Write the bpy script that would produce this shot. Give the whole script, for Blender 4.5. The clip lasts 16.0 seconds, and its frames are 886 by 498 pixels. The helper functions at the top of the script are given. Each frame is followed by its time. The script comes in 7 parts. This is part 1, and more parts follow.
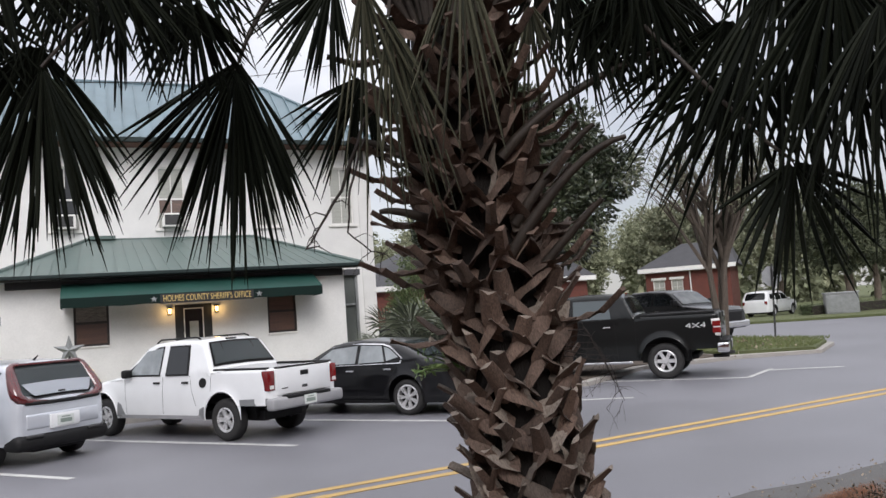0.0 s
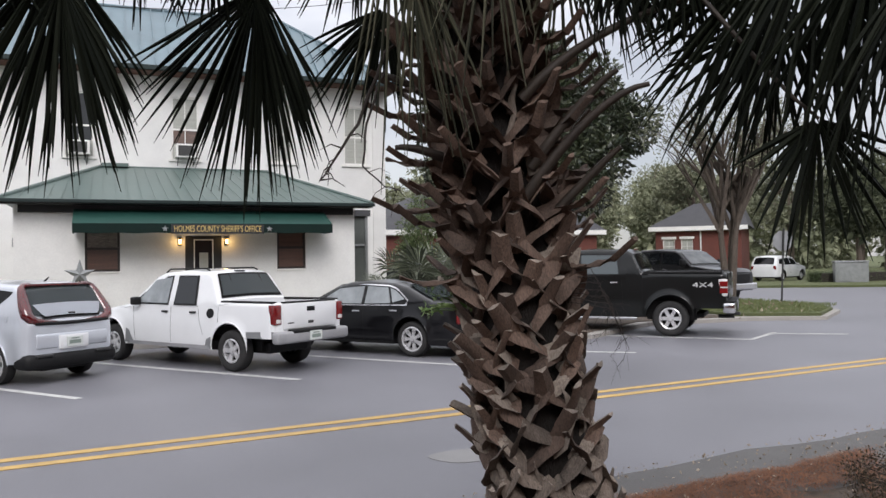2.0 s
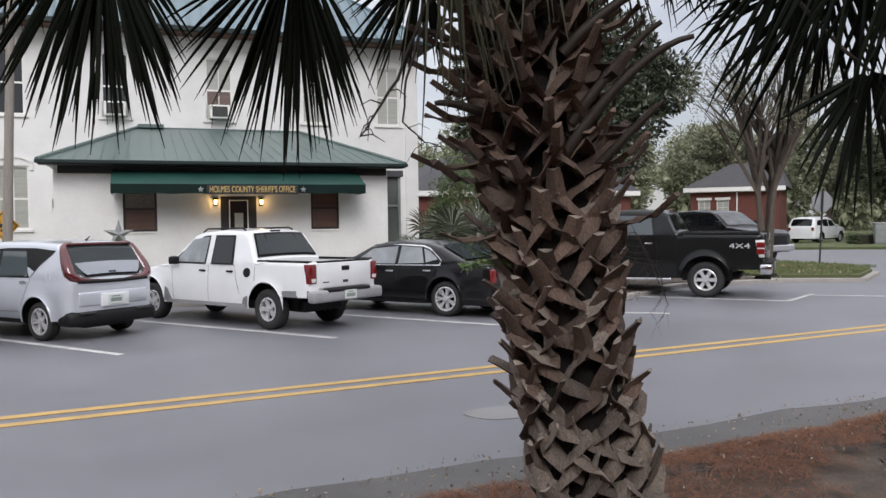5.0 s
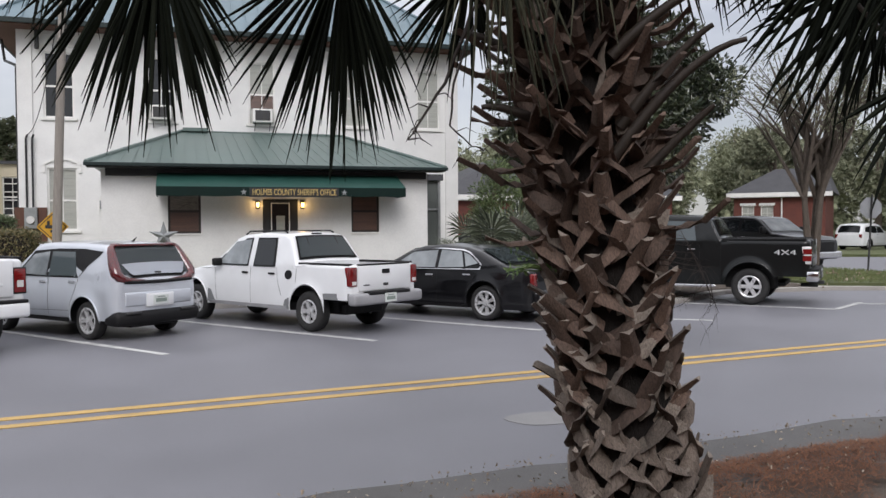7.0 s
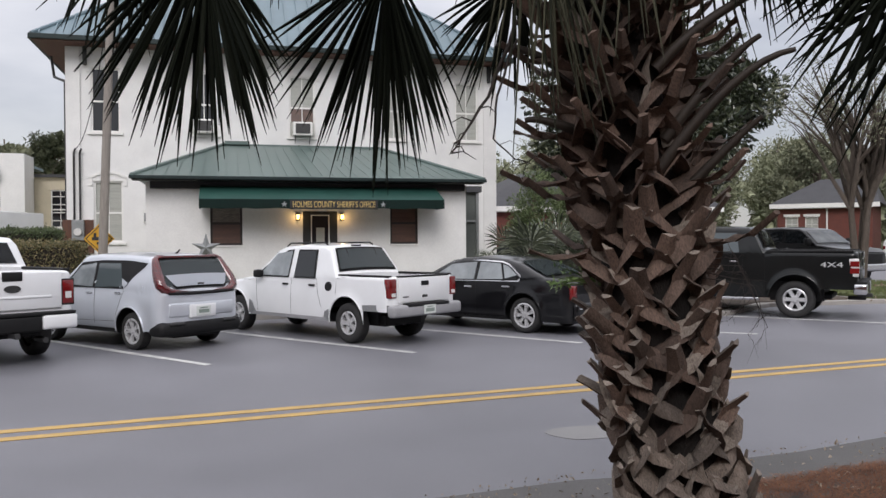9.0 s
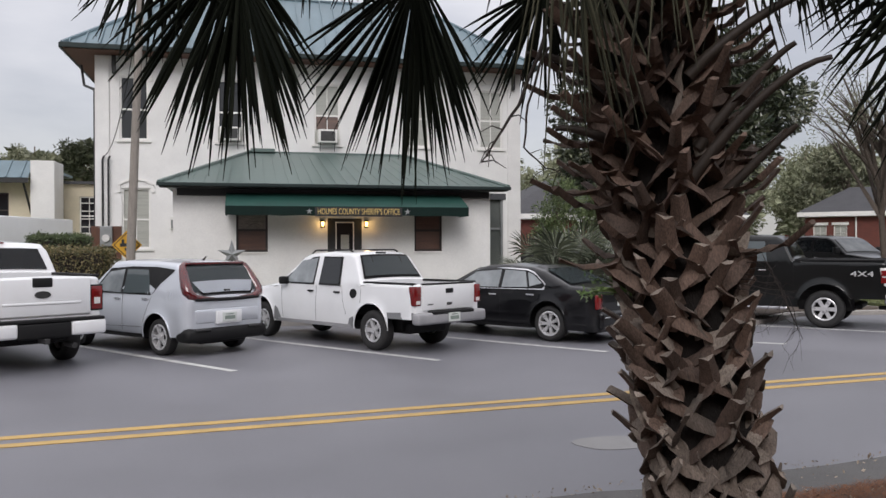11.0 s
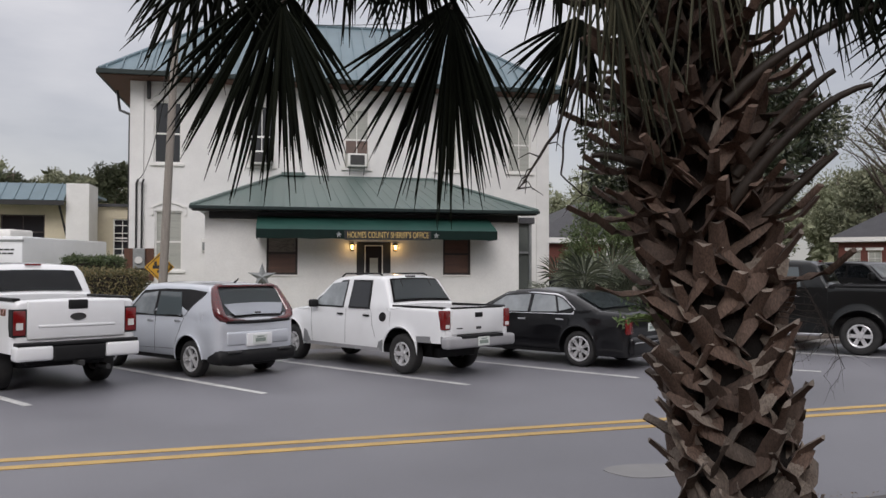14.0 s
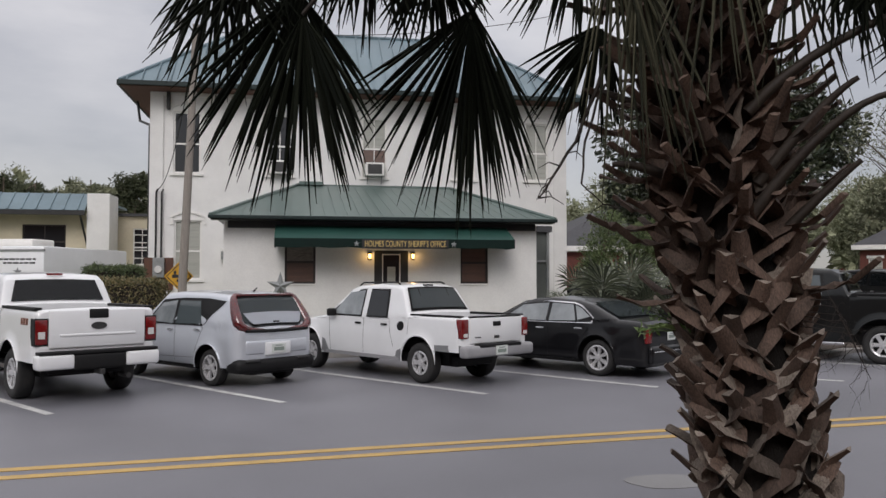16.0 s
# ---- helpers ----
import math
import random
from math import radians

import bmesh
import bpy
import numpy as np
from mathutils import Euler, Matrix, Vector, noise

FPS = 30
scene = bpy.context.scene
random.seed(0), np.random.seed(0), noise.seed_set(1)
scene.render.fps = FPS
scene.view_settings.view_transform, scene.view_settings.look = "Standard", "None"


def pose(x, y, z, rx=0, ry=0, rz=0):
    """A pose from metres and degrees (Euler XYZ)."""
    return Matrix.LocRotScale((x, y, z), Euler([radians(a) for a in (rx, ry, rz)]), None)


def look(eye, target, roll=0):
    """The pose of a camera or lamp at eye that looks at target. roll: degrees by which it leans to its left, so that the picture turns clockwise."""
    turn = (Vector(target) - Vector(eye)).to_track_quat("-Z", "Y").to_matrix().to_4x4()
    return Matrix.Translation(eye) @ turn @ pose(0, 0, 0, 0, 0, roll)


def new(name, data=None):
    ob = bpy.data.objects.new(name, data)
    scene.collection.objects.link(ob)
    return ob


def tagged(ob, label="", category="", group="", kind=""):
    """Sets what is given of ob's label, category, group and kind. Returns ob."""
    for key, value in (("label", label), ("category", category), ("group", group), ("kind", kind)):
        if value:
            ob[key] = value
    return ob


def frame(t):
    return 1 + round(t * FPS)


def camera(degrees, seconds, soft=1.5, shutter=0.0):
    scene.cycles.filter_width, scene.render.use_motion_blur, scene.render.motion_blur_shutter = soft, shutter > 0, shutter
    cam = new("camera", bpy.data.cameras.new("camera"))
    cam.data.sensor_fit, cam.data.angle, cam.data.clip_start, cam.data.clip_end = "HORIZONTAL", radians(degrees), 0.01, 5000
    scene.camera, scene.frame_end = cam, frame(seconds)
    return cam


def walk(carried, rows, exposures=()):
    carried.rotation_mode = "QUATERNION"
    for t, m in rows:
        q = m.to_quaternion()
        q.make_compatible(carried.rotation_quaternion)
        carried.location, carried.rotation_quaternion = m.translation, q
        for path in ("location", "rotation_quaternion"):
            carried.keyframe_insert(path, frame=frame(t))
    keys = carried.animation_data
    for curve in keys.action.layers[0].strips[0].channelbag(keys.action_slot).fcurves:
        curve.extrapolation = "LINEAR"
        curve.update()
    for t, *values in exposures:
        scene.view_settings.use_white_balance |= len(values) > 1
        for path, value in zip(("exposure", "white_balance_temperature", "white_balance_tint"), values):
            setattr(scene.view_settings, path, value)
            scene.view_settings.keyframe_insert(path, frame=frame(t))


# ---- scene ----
EXPOSURE = 0.11
cam = camera(57.22, 16.0)
# seconds, eye, heading to the right of +Y, pitch up, lean to the right
ROWS = [
    (0.0, 0.069, -0.038, 1.756, 23.18, 4.54, 4.06),
    (0.5, 0.068, -0.031, 1.750, 22.88, 3.55, 0.74),
    (1.0, 0.067, -0.026, 1.741, 22.62, 2.64, 0.78),
    (1.5, 0.064, -0.024, 1.733, 22.42, 1.78, 0.75),
    (2.0, 0.063, -0.022, 1.725, 22.32, 0.82, 0.81),
    (2.5, 0.063, -0.020, 1.716, 22.33, -0.17, 0.83),
    (3.0, 0.062, -0.019, 1.708, 22.30, -1.03, 0.90),
    (3.5, 0.055, -0.019, 1.704, 22.06, -1.49, 0.92),
    (4.0, 0.046, -0.020, 1.703, 21.47, -1.72, 0.92),
    (6.5, 0.006, -0.005, 1.701, 18.00, -1.70, 0.38),
    (7.0, 0.000, -0.000, 1.703, 17.36, -1.57, 0.35),
    (7.5, -0.007, 0.001, 1.703, 16.63, -1.38, 0.42),
    (8.0, -0.014, 0.003, 1.706, 15.90, -1.17, 0.45),
    (8.5, -0.019, 0.005, 1.709, 15.27, -0.96, 0.46),
    (9.0, -0.022, 0.008, 1.710, 14.71, -0.74, 0.37),
    (11.5, -0.054, 0.028, 1.719, 12.61, 0.03, 0.07),
    (12.0, -0.063, 0.026, 1.720, 12.06, 0.41, -0.08),
    (12.5, -0.074, 0.022, 1.724, 11.63, 0.79, -0.17),
    (13.0, -0.084, 0.017, 1.726, 11.45, 1.07, -0.16),
    (13.5, -0.085, 0.016, 1.728, 11.33, 1.24, -0.18),
    (14.0, -0.090, 0.016, 1.729, 11.18, 1.41, -0.14),
    (14.5, -0.096, 0.017, 1.730, 10.94, 1.61, -0.12),
    (15.0, -0.099, 0.021, 1.729, 10.65, 1.78, -0.10),
    (15.5, -0.103, 0.023, 1.733, 10.34, 1.89, -0.06),
    (16.0, -0.102, 0.022, 1.734, 9.98, 2.01, -0.05),
]
walk(cam, [(t, pose(x, y, z, 90 + up, 0, -turn) @ pose(0, 0, 0, 0, 0, -lean)) for t, x, y, z, turn, up, lean in ROWS],
     [(0.0, EXPOSURE + 0.2, 6450, 12), (3.5, EXPOSURE + 0.16, 6420, 12), (7.0, EXPOSURE + 0.05, 6400, 12), (9.0, EXPOSURE + 0.02, 6450, 13), (13.0, EXPOSURE - 0.2, 6550, 13), (16.0, EXPOSURE - 0.34, 6600, 13)])

# ---- sky and sun ----
world = bpy.data.worlds.new("overcast_sky")
scene.world = world
world.use_nodes = True
wn, wl = world.node_tree.nodes, world.node_tree.links
wn.clear()


def overcast():
    """A grey cloud cover, brighter overhead, with soft cloud banks and a little of the blue sky above it."""
    out, bg = wn.new("ShaderNodeOutputWorld"), wn.new("ShaderNodeBackground")
    sky = wn.new("ShaderNodeTexSky")
    sky.sky_type, sky.sun_disc = "NISHITA", False
    sky.sun_elevation, sky.sun_rotation = radians(36), radians(196)
    co = wn.new("ShaderNodeTexCoord")
    sep = wn.new("ShaderNodeSeparateXYZ")
    wl.new(co.outputs["Generated"], sep.inputs[0])
    rise = wn.new("ShaderNodeMapRange")
    rise.inputs["From Min"].default_value, rise.inputs["From Max"].default_value = 0.0, 1.0
    rise.inputs["To Min"].default_value, rise.inputs["To Max"].default_value = 0.58, 2.3
    wl.new(sep.outputs["Z"], rise.inputs["Value"])
    stretch = wn.new("ShaderNodeMapping")
    stretch.inputs["Scale"].default_value = (1.0, 1.0, 3.2)
    wl.new(co.outputs["Generated"], stretch.inputs["Vector"])
    cloud = wn.new("ShaderNodeTexNoise")
    cloud.inputs["Scale"].default_value, cloud.inputs["Detail"].default_value, cloud.inputs["Roughness"].default_value = 2.6, 6, 0.5
    wl.new(stretch.outputs[0], cloud.inputs["Vector"])
    ramp = wn.new("ShaderNodeValToRGB")
    ramp.color_ramp.elements[0].position, ramp.color_ramp.elements[1].position = 0.35, 0.68
    ramp.color_ramp.elements[0].color = (0.58, 0.588, 0.625, 1)
    ramp.color_ramp.elements[1].color = (1.0, 0.985, 0.985, 1)
    wl.new(cloud.outputs["Fac"], ramp.inputs[0])
    grey = wn.new("ShaderNodeMix")
    grey.data_type, grey.blend_type = "RGBA", "MULTIPLY"
    grey.inputs["Factor"].default_value = 1.0
    wl.new(ramp.outputs[0], grey.inputs["A"])
    wl.new(rise.outputs[0], grey.inputs["B"])
    veil = wn.new("ShaderNodeMix")
    veil.data_type = "RGBA"
    veil.inputs["Factor"].default_value = 0.97
    wl.new(sky.outputs[0], veil.inputs["A"])
    wl.new(grey.outputs["Result"], veil.inputs["B"])
    wl.new(veil.outputs["Result"], bg.inputs["Color"])
    bg.inputs["Strength"].default_value = SKY
    wl.new(bg.outputs[0], out.inputs[0])


SKY = 0.78
overcast()
sun = new("sun", bpy.data.lights.new("sun", "SUN"))
sun.data.energy, sun.data.angle, sun.data.color = 1.4, radians(28), (1.0, 0.98, 0.96)
sun.matrix_world = look((-3, -9, 13), (2, 8, 0))


# ---- materials ----
def mat(name, col, col2=None, rough=0.6, metal=0.0, scale=3.0, fine=60.0, bump=0.15, depth=0.01, spec=0.5, coat=0.0, stretch=(1, 1, 1), vary=0.0, split=0.5, rough2=None):
    """A surface with stains at one scale and grain at another; vary shifts the value from object to object."""
    m = bpy.data.materials.new(name)
    m.use_nodes = True
    n, k = m.node_tree.nodes, m.node_tree.links
    b = n["Principled BSDF"]
    col2 = col2 or tuple(c * 0.72 for c in col)
    co, mp = n.new("ShaderNodeTexCoord"), n.new("ShaderNodeMapping")
    mp.inputs["Scale"].default_value = stretch
    k.new(co.outputs["Object"], mp.inputs["Vector"])
    big, small = n.new("ShaderNodeTexNoise"), n.new("ShaderNodeTexNoise")
    big.inputs["Scale"].default_value, big.inputs["Detail"].default_value, big.inputs["Roughness"].default_value = scale, 6, 0.6
    small.inputs["Scale"].default_value, small.inputs["Detail"].default_value = fine, 4
    k.new(mp.outputs[0], big.inputs["Vector"])
    k.new(mp.outputs[0], small.inputs["Vector"])
    blend = n.new("ShaderNodeMix")
    blend.inputs["Factor"].default_value = split
    k.new(big.outputs["Fac"], blend.inputs["A"])
    k.new(small.outputs["Fac"], blend.inputs["B"])
    ramp = n.new("ShaderNodeValToRGB")
    ramp.color_ramp.elements[0].position, ramp.color_ramp.elements[1].position = 0.36, 0.62
    ramp.color_ramp.elements[0].color, ramp.color_ramp.elements[1].color = (*col2, 1), (*col, 1)
    k.new(blend.outputs[0], ramp.inputs[0])
    last = ramp.outputs[0]
    if vary:
        oi, rng, hsv = n.new("ShaderNodeObjectInfo"), n.new("ShaderNodeMapRange"), n.new("ShaderNodeHueSaturation")
        rng.inputs["To Min"].default_value, rng.inputs["To Max"].default_value = 1 - vary, 1 + vary
        k.new(oi.outputs["Random"], rng.inputs["Value"])
        k.new(rng.outputs[0], hsv.inputs["Value"])
        k.new(last, hsv.inputs["Color"])
        last = hsv.outputs[0]
    k.new(last, b.inputs["Base Color"])
    rr = n.new("ShaderNodeMapRange")
    rr.inputs["To Min"].default_value, rr.inputs["To Max"].default_value = rough * 0.85, min(1.0, (rough2 or rough * 1.15))
    k.new(big.outputs["Fac"], rr.inputs["Value"])
    k.new(rr.outputs[0], b.inputs["Roughness"])
    b.inputs["Metallic"].default_value, b.inputs["Specular IOR Level"].default_value, b.inputs["Coat Weight"].default_value = metal, spec, coat
    b.inputs["Coat Roughness"].default_value = 0.05
    if bump:
        bp = n.new("ShaderNodeBump")
        bp.inputs["Strength"].default_value, bp.inputs["Distance"].default_value = bump, depth
        k.new(small.outputs["Fac"], bp.inputs["Height"])
        k.new(bp.outputs[0], b.inputs["Normal"])
    return m


def leafmat(name, dark, light, rough=0.5, spec=0.4):
    """Foliage: each leaf or clump has its own shade."""
    m = bpy.data.materials.new(name)
    m.use_nodes = True
    n, k = m.node_tree.nodes, m.node_tree.links
    b = n["Principled BSDF"]
    geo, ramp = n.new("ShaderNodeNewGeometry"), n.new("ShaderNodeValToRGB")
    ramp.color_ramp.elements[0].color, ramp.color_ramp.elements[1].color = (*dark, 1), (*light, 1)
    k.new(geo.outputs["Random Per Island"], ramp.inputs[0])
    k.new(ramp.outputs[0], b.inputs["Base Color"])
    b.inputs["Roughness"].default_value, b.inputs["Specular IOR Level"].default_value = rough, spec
    return m


def glow(name, col, strength):
    m = bpy.data.materials.new(name)
    m.use_nodes = True
    b = m.node_tree.nodes["Principled BSDF"]
    b.inputs["Base Color"].default_value = (*col, 1)
    b.inputs["Emission Color"].default_value, b.inputs["Emission Strength"].default_value = (*col, 1), strength
    return m


def glassmat(name, col, rough=0.04, clear=0.0):
    m = bpy.data.materials.new(name)
    m.use_nodes = True
    b = m.node_tree.nodes["Principled BSDF"]
    b.inputs["Base Color"].default_value, b.inputs["Roughness"].default_value = (*col, 1), rough
    b.inputs["Transmission Weight"].default_value, b.inputs["IOR"].default_value = clear, 1.5
    b.inputs["Specular IOR Level"].default_value = 0.6
    return m


M_ASPHALT = mat("asphalt", (0.196, 0.195, 0.215), (0.138, 0.138, 0.152), rough=0.42, scale=0.35, fine=220, bump=0.22, depth=0.004, split=0.35, rough2=0.58)
M_PATCH = mat("asphalt_patch", (0.27, 0.265, 0.262), (0.21, 0.206, 0.204), rough=0.6, scale=2, fine=180, bump=0.3, depth=0.006)
M_SHOULDER = mat("worn_shoulder", (0.13, 0.127, 0.125), (0.075, 0.072, 0.069), rough=0.85, scale=1.5, fine=160, bump=0.5, depth=0.01)
M_YELLOW = mat("yellow_paint", (0.58, 0.38, 0.12), (0.40, 0.27, 0.10), rough=0.6, scale=4, fine=90, bump=0.2, depth=0.003)
M_WHITELINE = mat("white_road_paint", (0.62, 0.62, 0.6), (0.34, 0.34, 0.34), rough=0.65, scale=4, fine=90, bump=0.2, depth=0.003)
M_CONCRETE = mat("concrete", (0.40, 0.38, 0.35), (0.26, 0.24, 0.22), rough=0.85, scale=2, fine=90, bump=0.3)
M_GRASS = mat("mown_grass", (0.115, 0.13, 0.05), (0.06, 0.075, 0.028), rough=0.9, scale=1.2, fine=70, bump=0.8, depth=0.03)
M_SOIL = mat("sandy_soil", (0.115, 0.088, 0.068), (0.045, 0.034, 0.027), rough=0.95, scale=3, fine=60, bump=0.7, depth=0.02)
M_STUCCO = mat("white_painted_masonry", (0.775, 0.767, 0.75), (0.675, 0.668, 0.655), rough=0.75, scale=0.9, fine=26, bump=0.25, depth=0.006, split=0.3)
M_STUCCO2 = mat("cream_painted_masonry", (0.66, 0.59, 0.44), (0.54, 0.48, 0.36), rough=0.8, scale=0.9, fine=26, bump=0.25, depth=0.006, split=0.3)
M_TRIM = mat("white_trim_paint", (0.80, 0.79, 0.76), (0.68, 0.67, 0.64), rough=0.55, scale=3, fine=60, bump=0.1)
M_ROOF = mat("teal_metal_roof", (0.15, 0.215, 0.25), (0.11, 0.16, 0.185), rough=0.4, metal=0.0, scale=0.6, fine=18, bump=0.06, split=0.25)
M_ROOF2 = mat("green_metal_roof", (0.112, 0.158, 0.145), (0.085, 0.124, 0.113), rough=0.4, metal=0.0, scale=0.6, fine=18, bump=0.06, split=0.25)
M_BLACK = mat("black_trim", (0.012, 0.012, 0.013), (0.02, 0.02, 0.02), rough=0.55, scale=3, bump=0.05)
M_AWNING = mat("green_awning_canvas", (0.007, 0.056, 0.043), (0.005, 0.04, 0.031), rough=0.7, scale=1.5, fine=200, bump=0.15, depth=0.002, split=0.3)
M_GUTTER = mat("dark_green_gutter", (0.014, 0.026, 0.025), (0.010, 0.018, 0.018), rough=0.5, scale=2, bump=0.05, spec=0.3)
# Awning green darkened: shade of the upright faces is put into the colour.
M_VALANCE = mat("shaded_green_canvas", (0.004, 0.016, 0.013), (0.003, 0.011, 0.009), rough=0.75, scale=1.5, fine=200, bump=0.15, depth=0.002, split=0.3, spec=0.2)
M_GOLD = mat("gold_lettering", (0.62, 0.45, 0.16), (0.5, 0.36, 0.13), rough=0.5, bump=0)
M_SILVER = mat("grey_galvanised", (0.30, 0.31, 0.31), (0.2, 0.21, 0.21), rough=0.45, metal=0.3, scale=5, bump=0.1)
M_WINDOW = glassmat("dark_window_glass", (0.02, 0.022, 0.025))
M_BLIND = mat("brown_window_blind", (0.15, 0.075, 0.048), (0.055, 0.03, 0.022), rough=0.35, scale=1.6, fine=40, bump=0.0, spec=0.7, stretch=(0.5, 1, 5), coat=1.0)
# Pale reflection of the surroundings painted into the upper pane's colour.
M_REFLECT = mat("painted_pane_reflection", (0.30, 0.27, 0.23), (0.07, 0.05, 0.04), rough=0.3, scale=2.2, fine=30, bump=0.0, spec=0.7, stretch=(0.4, 1, 3), coat=1.0)
M_PALEBLIND = mat("pale_window_blind", (0.42, 0.42, 0.38), (0.3, 0.31, 0.28), rough=0.3, scale=2, fine=40, bump=0.05, spec=0.7, stretch=(0.3, 1, 8))
M_SOFFIT = mat("brown_wood_soffit", (0.12, 0.05, 0.028), (0.07, 0.03, 0.02), rough=0.7, scale=3, fine=40, bump=0.2, stretch=(8, 1, 1))
M_BRICK = mat("red_brick", (0.15, 0.047, 0.034), (0.10, 0.032, 0.025), rough=0.85, scale=2, fine=30, bump=0.3, stretch=(1, 1, 2.5))
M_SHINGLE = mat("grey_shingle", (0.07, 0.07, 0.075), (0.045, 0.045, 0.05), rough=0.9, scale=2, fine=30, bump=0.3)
M_POLE = mat("weathered_pole_wood", (0.30, 0.27, 0.24), (0.19, 0.17, 0.15), rough=0.85, scale=4, fine=50, bump=0.4, stretch=(6, 6, 0.6))
M_BARK = mat("grey_brown_bark", (0.19, 0.15, 0.12), (0.09, 0.07, 0.055), rough=0.9, scale=4, fine=25, bump=0.7, depth=0.02, stretch=(3, 3, 0.7))
M_STEEL = mat("dark_steel", (0.06, 0.06, 0.06), (0.035, 0.035, 0.035), rough=0.5, metal=0.4, bump=0.05)
M_SIGNBACK = mat("bare_sign_aluminium", (0.36, 0.37, 0.38), (0.26, 0.27, 0.28), rough=0.45, metal=0.5, bump=0.05)
M_SIGNYELLOW = mat("amber_sign_sheeting", (0.62, 0.33, 0.02), (0.5, 0.27, 0.02), rough=0.4, bump=0)
M_LAMP = glow("warm_lamp_glass", (1.0, 0.62, 0.2), 6.0)


# ---- mesh helpers ----
def mesh(name, verts, faces, material=None, smooth=None):
    me = bpy.data.meshes.new(name)
    me.from_pydata(verts, [], faces)
    if material:
        me.materials.append(material)
    if smooth is not None:
        me.shade_smooth()
        me.set_sharp_from_angle(angle=radians(smooth))
    return me


def place(name, me, parent=None, label="", m=None):
    ob = new(name, me)
    if m is not None:
        ob.matrix_basis = m
    if parent:
        ob.parent = parent
    if label:
        ob["label"] = label
    return ob


def part(name, bm, material, parent=None, label="", smooth=None, m=None):
    """Links a bmesh as one mesh object."""
    me = bpy.data.meshes.new(name)
    bm.to_mesh(me)
    bm.free()
    me.materials.append(material)
    if smooth is not None:
        me.shade_smooth()
        me.set_sharp_from_angle(angle=radians(smooth))
    return place(name, me, parent, label, m)


def thing(name, label, category, group="", at=(0, 0, 0), turn=0, kind=""):
    ob = new(name)
    ob.matrix_basis = pose(*at, 0, 0, turn)
    return tagged(ob, label, category, group, kind)


def box(bm, x0, x1, y0, y1, z0, z1, bevel=0.0, m=None):
    """Adds a box between those limits."""
    made = bmesh.ops.create_cube(bm, size=1)["verts"]
    t = Matrix.LocRotScale(((x0 + x1) / 2, (y0 + y1) / 2, (z0 + z1) / 2), None, (abs(x1 - x0), abs(y1 - y0), abs(z1 - z0)))
    bmesh.ops.transform(bm, matrix=t, verts=made)
    if bevel:
        es = list({e for v in made for e in v.link_edges})
        r = bmesh.ops.bevel(bm, geom=es, offset=bevel, segments=2, profile=0.5, affect="EDGES")
        made = list({v for f in r["faces"] for v in f.verts} | {v for v in made if v.is_valid})
    if m is not None:
        bmesh.ops.transform(bm, matrix=m, verts=[v for v in made if v.is_valid])
    return bm


def boxed(*a, **k):
    return box(bmesh.new(), *a, **k)


def tube(bm, pts, radii, sides=8, caps=True):
    """Adds a tube along pts with those radii."""
    pts = [Vector(p) for p in pts]
    if not hasattr(radii, "__len__"):
        radii = [radii] * len(pts)
    radii = [float(q) for q in radii]
    rings, side = [], None
    for i, p in enumerate(pts):
        d = (pts[min(i + 1, len(pts) - 1)] - pts[max(i - 1, 0)]).normalized()
        if side is None:
            side = d.orthogonal().normalized()
        side = (side - d * side.dot(d)).normalized()
        up = d.cross(side)
        rings.append([bm.verts.new(p + radii[i] * (math.cos(a) * side + math.sin(a) * up)) for a in (2 * math.pi * j / sides for j in range(sides))])
    for a, b in zip(rings, rings[1:]):
        for j in range(sides):
            bm.faces.new((a[j], a[(j + 1) % sides], b[(j + 1) % sides], b[j]))
    if caps:
        bm.faces.new(rings[0][::-1])
        bm.faces.new(rings[-1])
    return bm


def slab(bm, poly, z0, z1):
    """Adds a prism over a polygon in plan."""
    lo = [bm.verts.new((*p[:2], z0)) for p in poly]
    hi = [bm.verts.new((*p[:2], z1)) for p in poly]
    bm.faces.new(hi)
    bm.faces.new(lo[::-1])
    for i in range(len(poly)):
        j = (i + 1) % len(poly)
        bm.faces.new((lo[i], lo[j], hi[j], hi[i]))
    return bm


def sheet(bm, quad):
    bm.faces.new([bm.verts.new(p) for p in quad])
    return bm


def roof_plane(bm, a, b, c, d, thick=0.05):
    """Adds a sloping slab with corners a, b (eave) and c, d (ridge)."""
    q = [Vector(p) for p in (a, b, c, d)]
    n = (q[1] - q[0]).cross(q[3] - q[0]).normalized()
    if n.z < 0:
        n = -n
    top, low = [bm.verts.new(p + n * thick / 2) for p in q], [bm.verts.new(p - n * thick / 2) for p in q]
    bm.faces.new(top)
    bm.faces.new(low[::-1])
    for i in range(4):
        j = (i + 1) % 4
        bm.faces.new((low[i], low[j], top[j], top[i]))
    return bm


